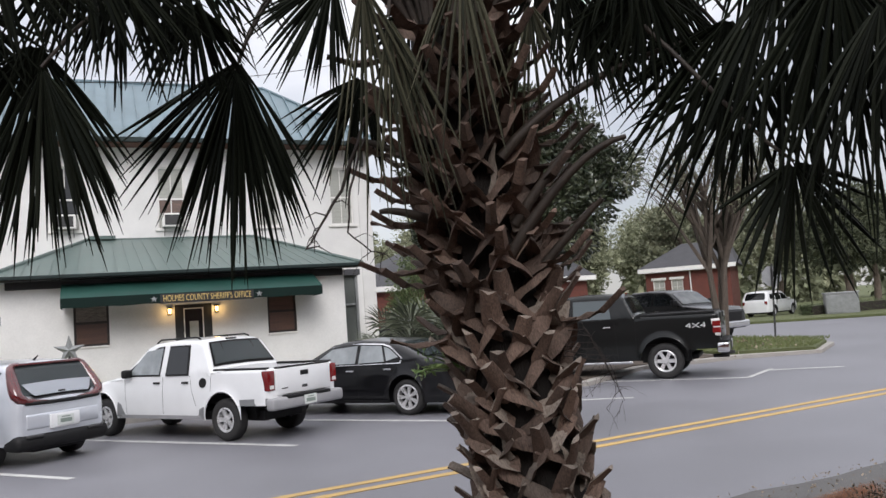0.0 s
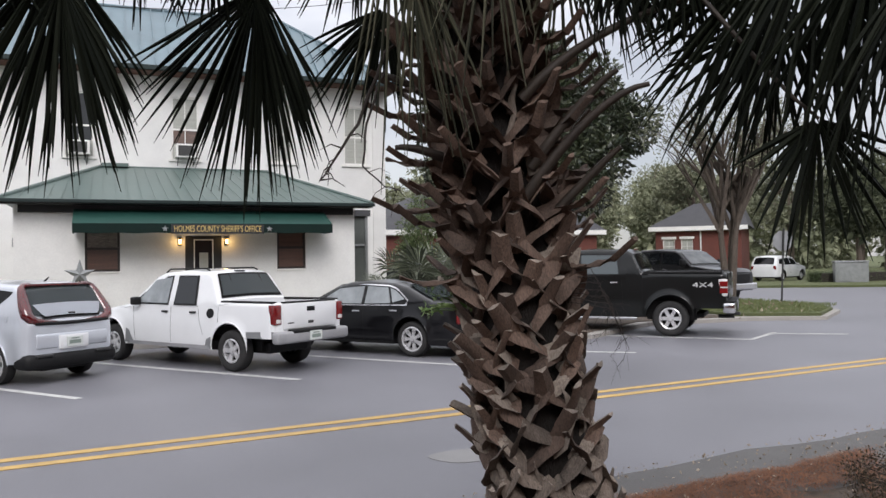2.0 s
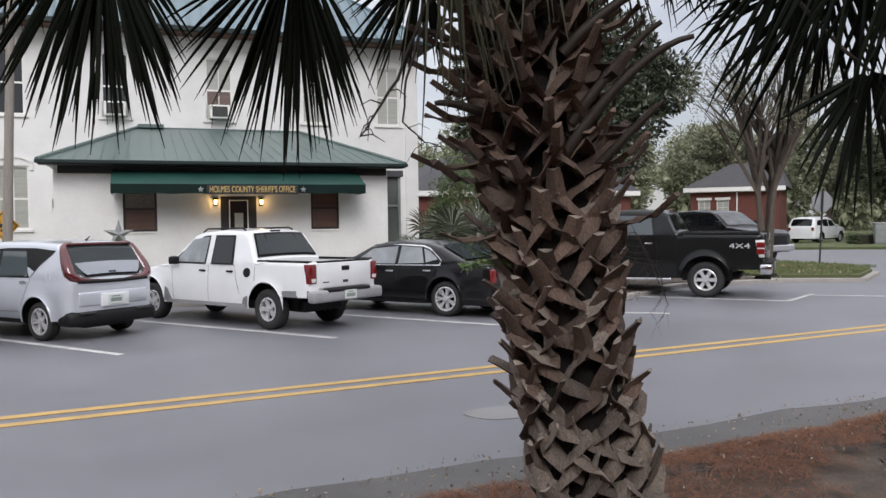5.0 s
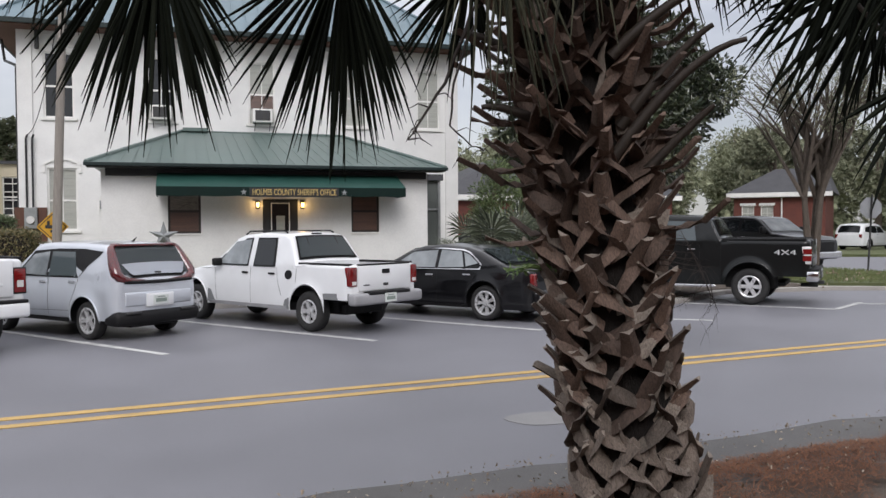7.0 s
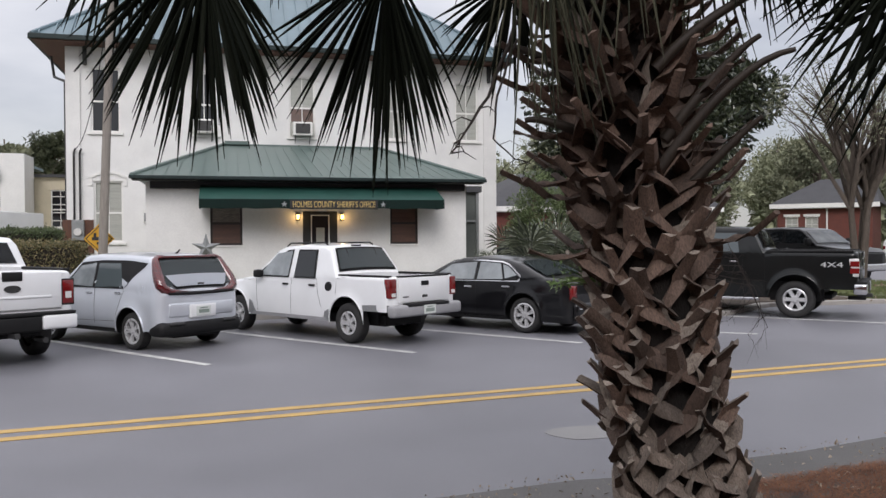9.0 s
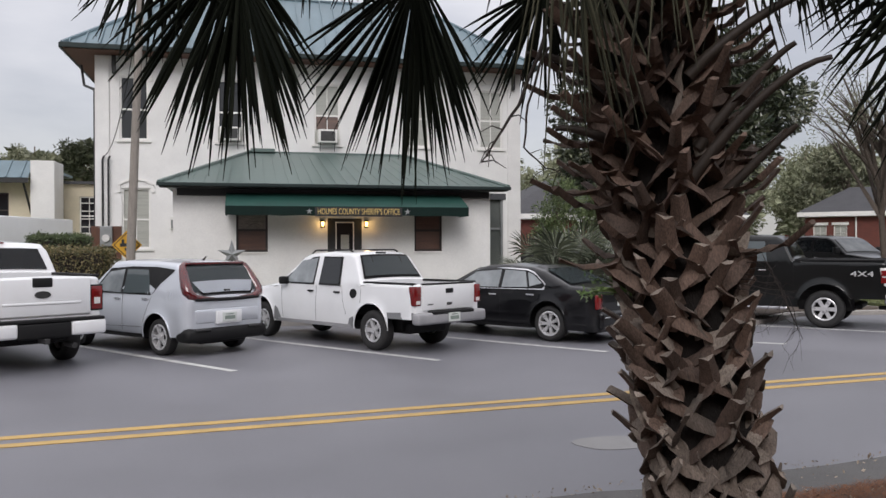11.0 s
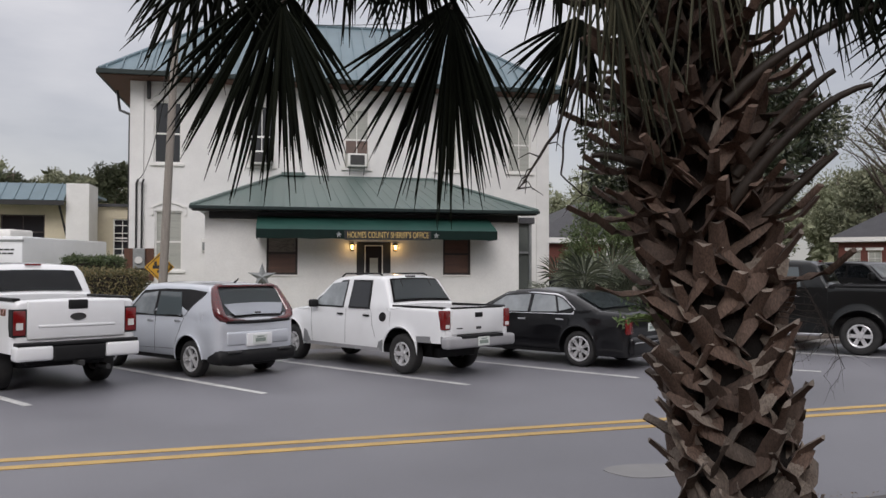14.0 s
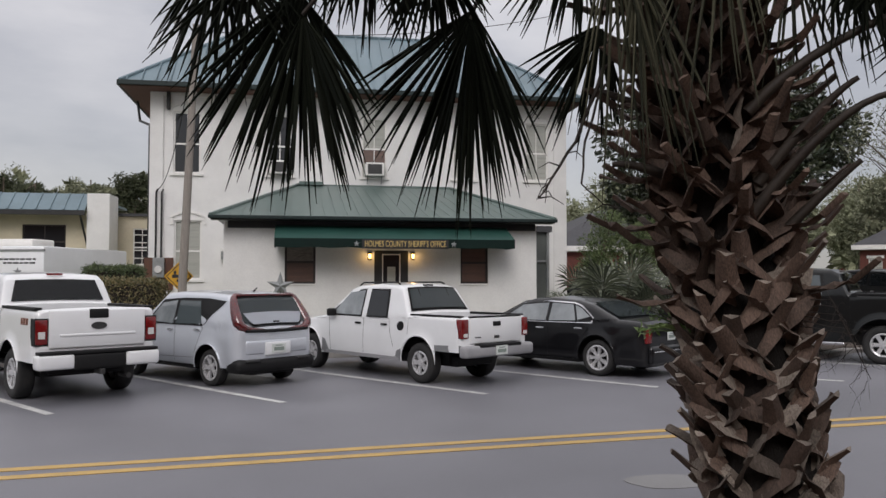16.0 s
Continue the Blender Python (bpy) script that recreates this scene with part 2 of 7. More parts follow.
def seams(bm, a, b, c, d, step, size=0.03):
    """Adds standing seams up a hip roof plane: eave a-b, ridge d-c."""
    a, b, c, d = (Vector(p) for p in (a, b, c, d))
    along = (b - a)
    length = along.length
    along.normalize()
    n = along.cross(d - a).normalized()
    if n.z < 0:
        n = -n
    up = n.cross(along)
    if up.z < 0:
        up = -up
    du, dv, cu = (d - a).dot(along), (d - a).dot(up), (c - a).dot(along)
    k = int(length / step)
    for i in range(1, k + 1):
        u = (i - 0.5) * length / k
        v = dv
        if u < du:
            v = dv * u / du
        elif u > cu:
            v = dv * (length - u) / (length - cu)
        if v < 0.1:
            continue
        p0, p1 = a + along * u + n * 0.028, a + along * u + up * v + n * 0.028
        s = along * size / 2
        q = [p0 - s, p0 + s, p1 + s, p1 - s]
        lo, hi = [bm.verts.new(p) for p in q], [bm.verts.new(p + n * size) for p in q]
        bm.faces.new(hi)
        for x in range(4):
            y = (x + 1) % 4
            bm.faces.new((lo[x], lo[y], hi[y], hi[x]))
    return bm


ROAD = math.atan(0.116)


def rd(u, v, z=0.0):
    """A point of the street: u along it, v across it from the centre line."""
    return (u * math.cos(ROAD) - v * math.sin(ROAD), 8.06 + u * math.sin(ROAD) + v * math.cos(ROAD), z)


def strip(bm, u0, v0, u1, v1, width, z0=0.002, z1=0.007):
    """A painted line on the street from (u0, v0) to (u1, v1)."""
    a, b = Vector(rd(u0, v0)), Vector(rd(u1, v1))
    s = (b - a).normalized().cross(Vector((0, 0, 1))) * width / 2
    return slab(bm, [a - s, a + s, b + s, b - s], z0, z1)

# ---- ground and street ----
bm = bmesh.new()
sheet(bm, [(-900, -900, -0.04), (900, -900, -0.04), (900, 900, -0.04), (-900, 900, -0.04)])
tagged(part("ground", bm, M_GRASS), "dull green grass and earth around the street", "ground", kind="structure")
bm = bmesh.new()
slab(bm, [rd(-70, -3.35), rd(90, -3.35), rd(90, 30), (40, 29.5), (30, 36), (26, 48), (10.6, 48), (10.6, 18.6), rd(8.2, 9.6), rd(-70, 9.6)], -0.25, 0.0)
road = tagged(part("road", bm, M_ASPHALT), "worn dark grey asphalt street with angled parking bays", "road", kind="structure")
bm = bmesh.new()
strip(bm, -70, 0.2, 90, 0.2, 0.13)
strip(bm, -70, -0.12, 90, -0.12, 0.13)
tagged(part("centre_line", bm, M_YELLOW), "double yellow centre line painted on the asphalt", "road marking", kind="structure")


def mark(x0, y0, x1, y1, w=0.11):
    a, b = Vector((x0, y0, 0)), Vector((x1, y1, 0))
    s = (b - a).normalized().cross(Vector((0, 0, 1))) * w / 2
    bm = slab(bmesh.new(), [a - s, a + s, b + s, b - s], 0.002, 0.007)
    return tagged(part("parking_line", bm, M_WHITELINE), "white painted line of an angled parking bay", "road marking", "parking lines", "structure")


for x, y in ((-9.2, 10.36), (-6.2, 10.7), (-3.2, 11.05), (-0.32, 11.54), (2.64, 11.87), (5.48, 12.16)):
    mark(x, y, x - 3.3, y + 4.4)
mark(8.9, 12.35, 6.9, 13.9)
mark(12.35, 13.14, 8.2, 17.7)
mark(12.35, 13.14, 13.9, 14.1)
mark(13.6, 14.0, 14.9, 13.0)
mark(24.5, 17.6, 36.0, 24.5, 0.35)
bm = bmesh.new()
slab(bm, [(2.98 + 0.34 * math.cos(a) * (1 + 0.1 * math.sin(3 * a)), 6.56 + 0.26 * math.sin(a) * (1 + 0.1 * math.cos(2 * a))) for a in (i * math.pi / 10 for i in range(20))], 0.001, 0.005)
tagged(part("road_patch", bm, M_PATCH), "pale round patch in the asphalt", "road patch", kind="structure")
bm = bmesh.new()
edge = [rd(u, -3.05 + 0.06 * math.sin(u * 1.7) + 0.04 * math.sin(u * 4.1)) for u in np.linspace(-30, 40, 141)]
slab(bm, [(*p[:2], 0) for p in edge] + [rd(40, -4.6), rd(-30, -4.6)], -0.2, 0.004)
tagged(part("road_shoulder", bm, M_SHOULDER), "broken grey edge of the asphalt", "road", kind="structure")

# the near bank with sandy soil, gently uneven
bm = bmesh.new()
grid = []
for i, u in enumerate(np.linspace(-22, 24, 116)):
    col = []
    for j, v in enumerate(np.linspace(-3.55, -18, 32)):
        x, y, _ = rd(u, v + 0.12 * math.sin(u * 2.3) + 0.08 * math.sin(u * 5.1))
        k = min(1, j / 5)
        col.append(bm.verts.new((x, y, -0.01 + 0.07 * k + 0.03 * k * noise.noise((x * 1.5, y * 1.5, 0)))))
    grid.append(col)
for a, b in zip(grid, grid[1:]):
    for j in range(len(a) - 1):
        bm.faces.new((a[j], a[j + 1], b[j + 1], b[j]))
tagged(part("bank", bm, M_SOIL, smooth=60), "bare sandy soil bank beside the street", "ground", kind="structure")

# unseen wall, added to close the place behind the camera and block sky light
bm = boxed(-60, 60, -9.4, -9, -0.1, 8.5)
tagged(part("sky_blocking_wall", bm, M_BRICK), "long plain brick wall added out of view to block sky light", "wall", kind="structure")

# kerb, pavement and bed in front of the office
bm = slab(bmesh.new(), [rd(-40, 9.55), rd(7.0, 9.55), rd(7.6, 9.9), rd(7.6, 11.2), rd(-40, 11.2)], -0.2, 0.14)
tagged(part("pavement", bm, M_CONCRETE), "pale concrete pavement with a raised kerb", "pavement", kind="structure")
bm = slab(bmesh.new(), [rd(-40, 11.2), rd(7.6, 11.2), (10.5, 20.5), (10.5, 45), (-45, 45)], -0.2, 0.20)
tagged(part("lawn", bm, M_GRASS), "mown grass around the white building", "lawn", kind="structure")
bm = slab(bmesh.new(), [(7.5, 16.6), (9.6, 14.9), (12.6, 17.0), (15.8, 17.0), (17.8, 16.2), (20.3, 18.0), (21.6, 20.2), (21.2, 23.2), (16, 26.5), (11.5, 26.5), (8.6, 19.5)], -0.2, 0.09)
tagged(part("kerb_island", bm, M_CONCRETE), "low concrete kerb round a planted corner", "kerb", kind="structure")
bm = slab(bmesh.new(), [(7.8, 16.7), (9.6, 15.2), (12.5, 17.3), (15.6, 17.4), (16, 26), (12, 26), (9, 19.5)], -0.1, 0.11)
tagged(part("planting_soil", bm, M_SOIL), "bare brown soil of a planting bed", "ground", kind="structure")
bm = slab(bmesh.new(), [(15.9, 17.5), (17.8, 16.4), (20.1, 18.1), (21.3, 20.3), (20.9, 23.0), (16.2, 26)], -0.1, 0.17)
tagged(part("grass_corner", bm, M_GRASS), "green grass on the street corner", "lawn", kind="structure")
bm = slab(bmesh.new(), [(40.4, 29.6), (30.2, 36.3), (33, 40), (70, 40), (110, 24)], -0.1, 0.12)
tagged(part("far_verge", bm, M_GRASS), "grass verge across the side street", "lawn", kind="structure")


# ---- buildings ----
def opening_wall(bm, x0, x1, y0, y1, z0, z1, holes):
    """A wall facing -Y with rectangular holes (x0, x1, z0, z1) right through it."""
    xs = sorted({x0, x1, *[h[0] for h in holes], *[h[1] for h in holes]})
    zs = sorted({z0, z1, *[h[2] for h in holes], *[h[3] for h in holes]})
    solid = {}
    for i in range(len(xs) - 1):
        for j in range(len(zs) - 1):
            cx, cz = (xs[i] + xs[i + 1]) / 2, (zs[j] + zs[j + 1]) / 2
            solid[i, j] = not any(h[0] < cx < h[1] and h[2] < cz < h[3] for h in holes)
    vs = {}

    def v(i, j, y):
        if (i, j, y) not in vs:
            vs[i, j, y] = bm.verts.new((xs[i], y, zs[j]))
        return vs[i, j, y]

    for (i, j), s in solid.items():
        if not s:
            continue
        bm.faces.new((v(i, j, y0), v(i + 1, j, y0), v(i + 1, j + 1, y0), v(i, j + 1, y0)))
        bm.faces.new((v(i, j, y1), v(i, j + 1, y1), v(i + 1, j + 1, y1), v(i + 1, j, y1)))
        for di, dj, a, b in ((-1, 0, (0, 0), (0, 1)), (1, 0, (1, 1), (1, 0)), (0, -1, (1, 0), (0, 0)), (0, 1, (0, 1), (1, 1))):
            if not solid.get((i + di, j + dj), False):
                p, q = (i + a[0], j + a[1]), (i + b[0], j + b[1])
                bm.faces.new((v(*p, y0), v(*q, y0), v(*q, y1), v(*p, y1)))
    return bm


def sash_window(parent, x0, x1, z0, z1, y, frame_mat, upper, lower, arch=False, label="", muntin=True, lip=0.1):
    """A double-hung window set into a wall whose face is at y."""
    w, h = x1 - x0, z1 - z0
    bm = bmesh.new()
    f, yy = 0.055, y + 0.06
    for a in ((x0, x0 + f, z0, z1), (x1 - f, x1, z0, z1), (x0 + f, x1 - f, z1 - f, z1), (x0 + f, x1 - f, z0, z0 + f)):
        box(bm, a[0], a[1], yy, yy + 0.09, a[2], a[3])
    zm = z0 + h * 0.48
    box(bm, x0 + f, x1 - f, yy + 0.01, yy + 0.08, zm - 0.03, zm + 0.03)
    win = part("window", bm, frame_mat, parent, label)
    for nm, a, b, mt, off in (("upper_pane", zm + 0.03, z1 - f, upper, 0.05), ("lower_pane", z0 + f, zm - 0.03, lower, 0.03)):
        pane = part(nm, boxed(x0 + f, x1 - f, yy + off, yy + off + 0.012, a, b), mt, win)
        if muntin:
            part("muntin", boxed((x0 + x1) / 2 - 0.014, (x0 + x1) / 2 + 0.014, yy + off - 0.018, yy + off, a, b), frame_mat, win)
    if arch:
        bm = bmesh.new()
        n, r = 10, 0.2
        up = []
        for i in range(n + 1):
            s = -1 + 2 * i / n
            up.append((x0 + w / 2 + s * (w / 2 + 0.12), z1 + 0.06 + r * (1 - s * s)))
        for (xa, za), (xb, zb) in zip(up, up[1:]):
            vs = [bm.verts.new(p) for p in ((xa, y - 0.05, za), (xb, y - 0.05, zb), (xb, y - 0.05, zb + 0.09), (xa, y - 0.05, za + 0.09),
                                            (xa, y - 0.003, za), (xb, y - 0.003, zb), (xb, y - 0.003, zb + 0.09), (xa, y - 0.003, za + 0.09))]
            for q in ((0, 1, 2, 3), (4, 7, 6, 5), (0, 4, 5, 1), (3, 2, 6, 7), (0, 3, 7, 4), (1, 5, 6, 2)):
                bm.faces.new([vs[k] for k in q])
        for s in (-1, 1):
            xx = x0 + w / 2 + s * (w / 2 + 0.09)
            box(bm, xx - 0.05, xx + 0.05, y - 0.05, y - 0.003, z1 - 0.15, z1 + 0.1)
        part("window_hood", bm, M_TRIM, win)
        bm = slab(bmesh.new(), [(x0 - 0.01, y - 0.002), (x1 + 0.01, y - 0.002), (x1 + 0.01, y + 0.02), (x0 - 0.01, y + 0.02)], z1 + 0.002, z1 + 0.06)
        part("window_head", bm, M_TRIM, win)
    part("window_sill", boxed(x0 - lip, x1 + lip, y - 0.03 - 0.4 * lip, y + 0.1, z0 - 0.05 - 0.4 * lip, z0 - 0.003, bevel=0.008), M_TRIM, win)
    return win


# main two-storey building
MY = 28.85
main = thing("white_two_storey_building", "white painted two-storey masonry building with a teal hipped metal roof", "building")
WINDOWS = [(-4.40, -3.50), (-1.25, -0.40), (2.04, 2.92), (5.33, 6.16), (8.05, 8.92)]
holes = [(a, b, 5.3, 7.42) for a, b in WINDOWS] + [(-4.34, -3.44, 1.66, 3.68)]
bm = opening_wall(bmesh.new(), -5.1, 9.55, MY, MY + 0.35, 0.1, 8.15, holes)
part("wall", bm, M_STUCCO, main)
part("side_wall", boxed(-5.1, -4.75, MY + 0.352, 41, 0.1, 8.15), M_STUCCO, main)
part("side_wall", boxed(9.2, 9.55, MY + 0.352, 41, 0.1, 8.15), M_STUCCO, main)
part("back_wall", boxed(-5.1, 9.55, 41.002, 41.35, 0.1, 8.15), M_STUCCO, main)
# The room's dimness is put into the wall's dark shingle grey.
part("room_back", boxed(-4.7, 9.15, MY + 2.2, MY + 2.3, 0.2, 8.1), M_SHINGLE, main, "interior wall behind the windows, dark grey for a dim room")
for k, (a, b) in enumerate(WINDOWS):
    up = M_PALEBLIND if k in (2, 4) else M_WINDOW
    lo = {0: M_WINDOW, 1: M_WINDOW, 2: M_BLIND, 3: M_PALEBLIND, 4: M_PALEBLIND}[k]
    sash_window(main, a, b, 5.3, 7.42, MY, M_TRIM, up if k != 3 else M_PALEBLIND, lo, True, "white double-hung window under an arched hood")
sash_window(main, -4.34, -3.44, 1.66, 3.68, MY, M_TRIM, M_PALEBLIND, M_PALEBLIND, True, "white double-hung window with pale blinds")
bm = boxed(-5.16, -4.72, MY - 0.07, MY - 0.003, 0.1, 8.1)
part("corner_pilaster", bm, M_STUCCO, main)
part("corner_pilaster", boxed(9.12, 9.6, MY - 0.07, MY - 0.003, 0.1, 8.1), M_STUCCO, main)
part("cornice", boxed(-4.72, 9.12, MY - 0.06, MY - 0.003, 7.93, 8.12, bevel=0.01), M_STUCCO, main)
EX0, EX1, EY0, EY1, EZ = -6.0, 9.95, 28.0, 42.1, 8.22
S, RZ = 3.6, 11.1
A0, A1, A2, A3 = (EX0, EY0, EZ), (EX1, EY0, EZ), (EX1, EY1, EZ), (EX0, EY1, EZ)
B0, B1, B2, B3 = (EX0 + S, EY0 + S, RZ), (EX1 - S, EY0 + S, RZ), (EX1 - S, EY1 - S, RZ), (EX0 + S, EY1 - S, RZ)
bm = bmesh.new()
vs = [bm.verts.new(p) for p in (A0, A1, A2, A3, B0, B1, B2, B3)]
for q in ((0, 1, 5, 4), (1, 2, 6, 5), (2, 3, 7, 6), (3, 0, 4, 7), (4, 5, 6, 7), (3, 2, 1, 0)):
    bm.faces.new([vs[k] for k in q])
roof = part("roof", bm, M_ROOF, main, "teal standing-seam hipped metal roof")
bm = bmesh.new()
for q in ((A0, A1, B1, B0), (A1, A2, B2, B1), (A3, A0, B0, B3)):
    seams(bm, *q, 0.45, 0.035)
tagged(part("roof_seams", bm, M_ROOF, roof), kind="stuff")
bm = bmesh.new()
for a, b in ((A0, B0), (A1, B1), (B0, B1)):
    tube(bm, [Vector(a) + Vector((0, 0, 0.03)), Vector(b) + Vector((0, 0, 0.03))], 0.06, 6)
part("hip_cap", bm, M_ROOF, roof)
bm = bmesh.new()
box(bm, EX0 - 0.06, EX1 + 0.06, EY0 - 0.09, EY0 - 0.01, EZ - 0.14, EZ + 0.02, bevel=0.015)
box(bm, EX0 - 0.09, EX0 - 0.01, EY0 - 0.01, EY1, EZ - 0.14, EZ + 0.02)
box(bm, EX1 + 0.01, EX1 + 0.09, EY0 - 0.01, EY1, EZ - 0.14, EZ + 0.02)
part("gutter", bm, M_GUTTER, main, "dark green metal gutter")
bm = bmesh.new()
box(bm, EX0 + 0.02, EX1 - 0.02, EY0 + 0.02, MY - 0.08, EZ - 0.16, EZ - 0.004)
box(bm, EX0 + 0.02, -5.17, MY - 0.08, EY1 - 0.1, EZ - 0.16, EZ - 0.004)
box(bm, 9.62, EX1 - 0.02, MY - 0.08, EY1 - 0.1, EZ - 0.16, EZ - 0.004)
part("soffit", bm, M_SOFFIT, main, "brown timber soffit under the eaves")
for x in (-4.55, 9.3):
    part("eave_bracket", boxed(x - 0.06, x + 0.06, MY - 0.22, MY - 0.075, 7.45, 8.05, bevel=0.02), M_BLACK, main)
bm = tube(bmesh.new(), [(-5.9, 30.5, 8.05), (-5.75, 30.2, 7.3), (-5.25, 29.3, 7.0), (-5.2, 29.0, 6.9), (-5.2, 29.0, 0.3)], 0.045, 8)
part("downpipe", bm, M_STEEL, main)

# single-storey office wing
AY = 21.71
wing = thing("office_wing", "low white office wing with green hipped metal roof", "building")
whole = [(-0.50, 0.30, 1.57, 2.75), (4.20, 4.97, 1.57, 2.75), (1.85, 2.76, 0.3, 2.45)]
bm = opening_wall(bmesh.new(), -2.06, 6.34, AY, AY + 0.25, 0.0, 3.18, whole)
part("wall", bm, M_STUCCO, wing)
part("side_wall", boxed(-2.06, -1.81, AY + 0.252, MY - 0.08, 0.0, 3.18), M_STUCCO, wing)
part("side_wall", boxed(6.09, 6.34, AY + 0.252, MY - 0.08, 0.0, 3.18), M_STUCCO, wing)
# Dark shingle grey here stands for the unlit office inside.
part("room_back", boxed(-1.8, 6.05, AY + 2.5, AY + 2.6, 0.2, 3.1), M_SHINGLE, wing, "interior wall, dark grey for a dim room")
M_DARKFRAME = mat("dark_bronze_frame", (0.035, 0.026, 0.022), (0.025, 0.02, 0.018), rough=0.45, bump=0.03)
sash_window(wing, -0.50, 0.30, 1.57, 2.75, AY, M_DARKFRAME, M_REFLECT, M_BLIND, False, "dark-framed window with brown blinds", False, 0.0)
sash_window(wing, 4.20, 4.97, 1.57, 2.75, AY, M_DARKFRAME, M_BLIND, M_BLIND, False, "dark-framed window with brown blinds", False, 0.0)
bm = bmesh.new()
for a in ((1.85, 2.06, 0.3, 2.45), (2.55, 2.76, 0.3, 2.45), (2.06, 2.55, 2.36, 2.45), (2.06, 2.55, 0.3, 0.5)):
    box(bm, a[0], a[1], AY - 0.02, AY + 0.06, a[2], a[3], bevel=0.008)
door = part("door", bm, M_BLACK, wing, "black office door with a long glass pane")
bm = bmesh.new()
for a in ((2.06, 2.085, 0.5, 2.36), (2.525, 2.55, 0.5, 2.36), (2.085, 2.525, 2.335, 2.36)):
    box(bm, a[0], a[1], AY - 0.03, AY + 0.03, a[2], a[3])
part("glazing_bead", bm, M_TRIM, door)
part("pane", boxed(2.085, 2.525, AY + 0.01, AY + 0.02, 0.5, 2.335), M_WINDOW, door)
part("notice", boxed(2.2, 2.42, AY - 0.004, AY + 0.006, 1.45, 2.02), M_PALEBLIND, door, "pale paper notices behind the door glass")
part("door_handle", boxed(2.44, 2.47, AY - 0.07, AY - 0.03, 1.2, 1.5, bevel=0.006), M_SILVER, door)
R0, R1, R2, R3 = (-2.34, 21.15, 3.3), (6.7, 21.15, 3.3), (5.2, MY - 0.05, 4.93), (-0.1, MY - 0.05, 4.98)
L1, L2 = (-2.34, MY - 0.05, 3.3), (6.7, MY - 0.05, 3.3)
bm = bmesh.new()
vs = [bm.verts.new(p) for p in (R0, R1, R2, R3, L1, L2)]
for q in ((0, 1, 2, 3), (0, 3, 4), (1, 5, 2), (0, 4, 5, 1)):
    bm.faces.new([vs[k] for k in q])
roof = part("roof", bm, M_ROOF2, wing, "green ribbed metal roof")
part("roof_seams", seams(bmesh.new(), R0, R1, R2, R3, 0.3, 0.011), M_ROOF2, roof)
bm = bmesh.new()
for a, b in ((R0, R3), (R1, R2)):
    tube(bm, [Vector(a) + Vector((0, 0, 0.02)), Vector(b) + Vector((0, 0, 0.03))], 0.055, 6)
box(bm, -0.15, 0.66, MY - 0.5, MY - 0.06, 4.93, 5.05, bevel=0.01)
box(bm, 0.66, 5.25, MY - 0.16, MY - 0.06, 4.9, 4.99, bevel=0.01)
part("hip_cap", bm, M_ROOF2, roof)
part("fascia", boxed(-2.39, 6.75, 21.06, 21.14, 3.225, 3.31, bevel=0.012), M_GUTTER, wing, "dark metal eave edge")
part("soffit", boxed(-2.34, 6.7, 21.15, AY - 0.12, 3.2, 3.285), M_BLACK, wing)
part("eave_band", boxed(-1.95, 6.28, AY - 0.11, AY - 0.003, 3.02, 3.2), M_BLACK, wing, "black band under the eave")

# awning over the door
awning = thing("awning", "dark green canvas awning with gold lettering over the office door", "awning")
AX0, AX1, AF = -0.74, 5.43, 20.6
bm = bmesh.new()
prof = [(AY - 0.115, 3.10), (AF, 2.72), (AF, 2.705), (AF + 0.012, 2.70), (AY - 0.115, 3.085)]
cols = np.linspace(AX0, AX1, 24)
rows = []
for x in cols:
    sag = 0.012 * math.sin(x * 5.3)
    rows.append([bm.verts.new((x, y + (sag if y < 20.7 else 0), z + (0.008 * math.sin(x * 7) if z < 2.55 else 0))) for y, z in prof])
for a, b in zip(rows, rows[1:]):
    for k in range(5):
        bm.faces.new((a[k], b[k], b[(k + 1) % 5], a[(k + 1) % 5]))
canvas = part("canvas", bm, M_AWNING, awning)
bm, rows = bmesh.new(), []
for x in cols:
    y, z = AF - 0.004 + 0.012 * math.sin(x * 5.3), 2.485 + 0.010 * math.sin(x * 7)
    rows.append([bm.verts.new(p) for p in ((x, y, 2.712), (x, y, z), (x, y + 0.008, z), (x, y + 0.008, 2.706))])
for a, b in zip(rows, rows[1:]):
    for k in range(4):
        bm.faces.new((a[k], b[k], b[(k + 1) % 4], a[(k + 1) % 4]))
part("valance", bm, M_VALANCE, awning, "hanging green valance, darkened for its shade")
for x in (AX0 + 0.004, AX1 - 0.014):
    bm = bmesh.new()
    lo = [bm.verts.new((x, *p)) for p in ((AY - 0.12, 3.08), (AF + 0.014, 2.69), (AF + 0.014, 2.49), (AY - 0.12, 2.49))]
    hi = [bm.verts.new((v.co.x + 0.01, v.co.y, v.co.z)) for v in lo]
    bm.faces.new(lo), bm.faces.new(hi[::-1])
    for k in range(4):
        bm.faces.new((lo[k], hi[k], hi[(k + 1) % 4], lo[(k + 1) % 4]))
    part("side_panel", bm, M_VALANCE, awning)


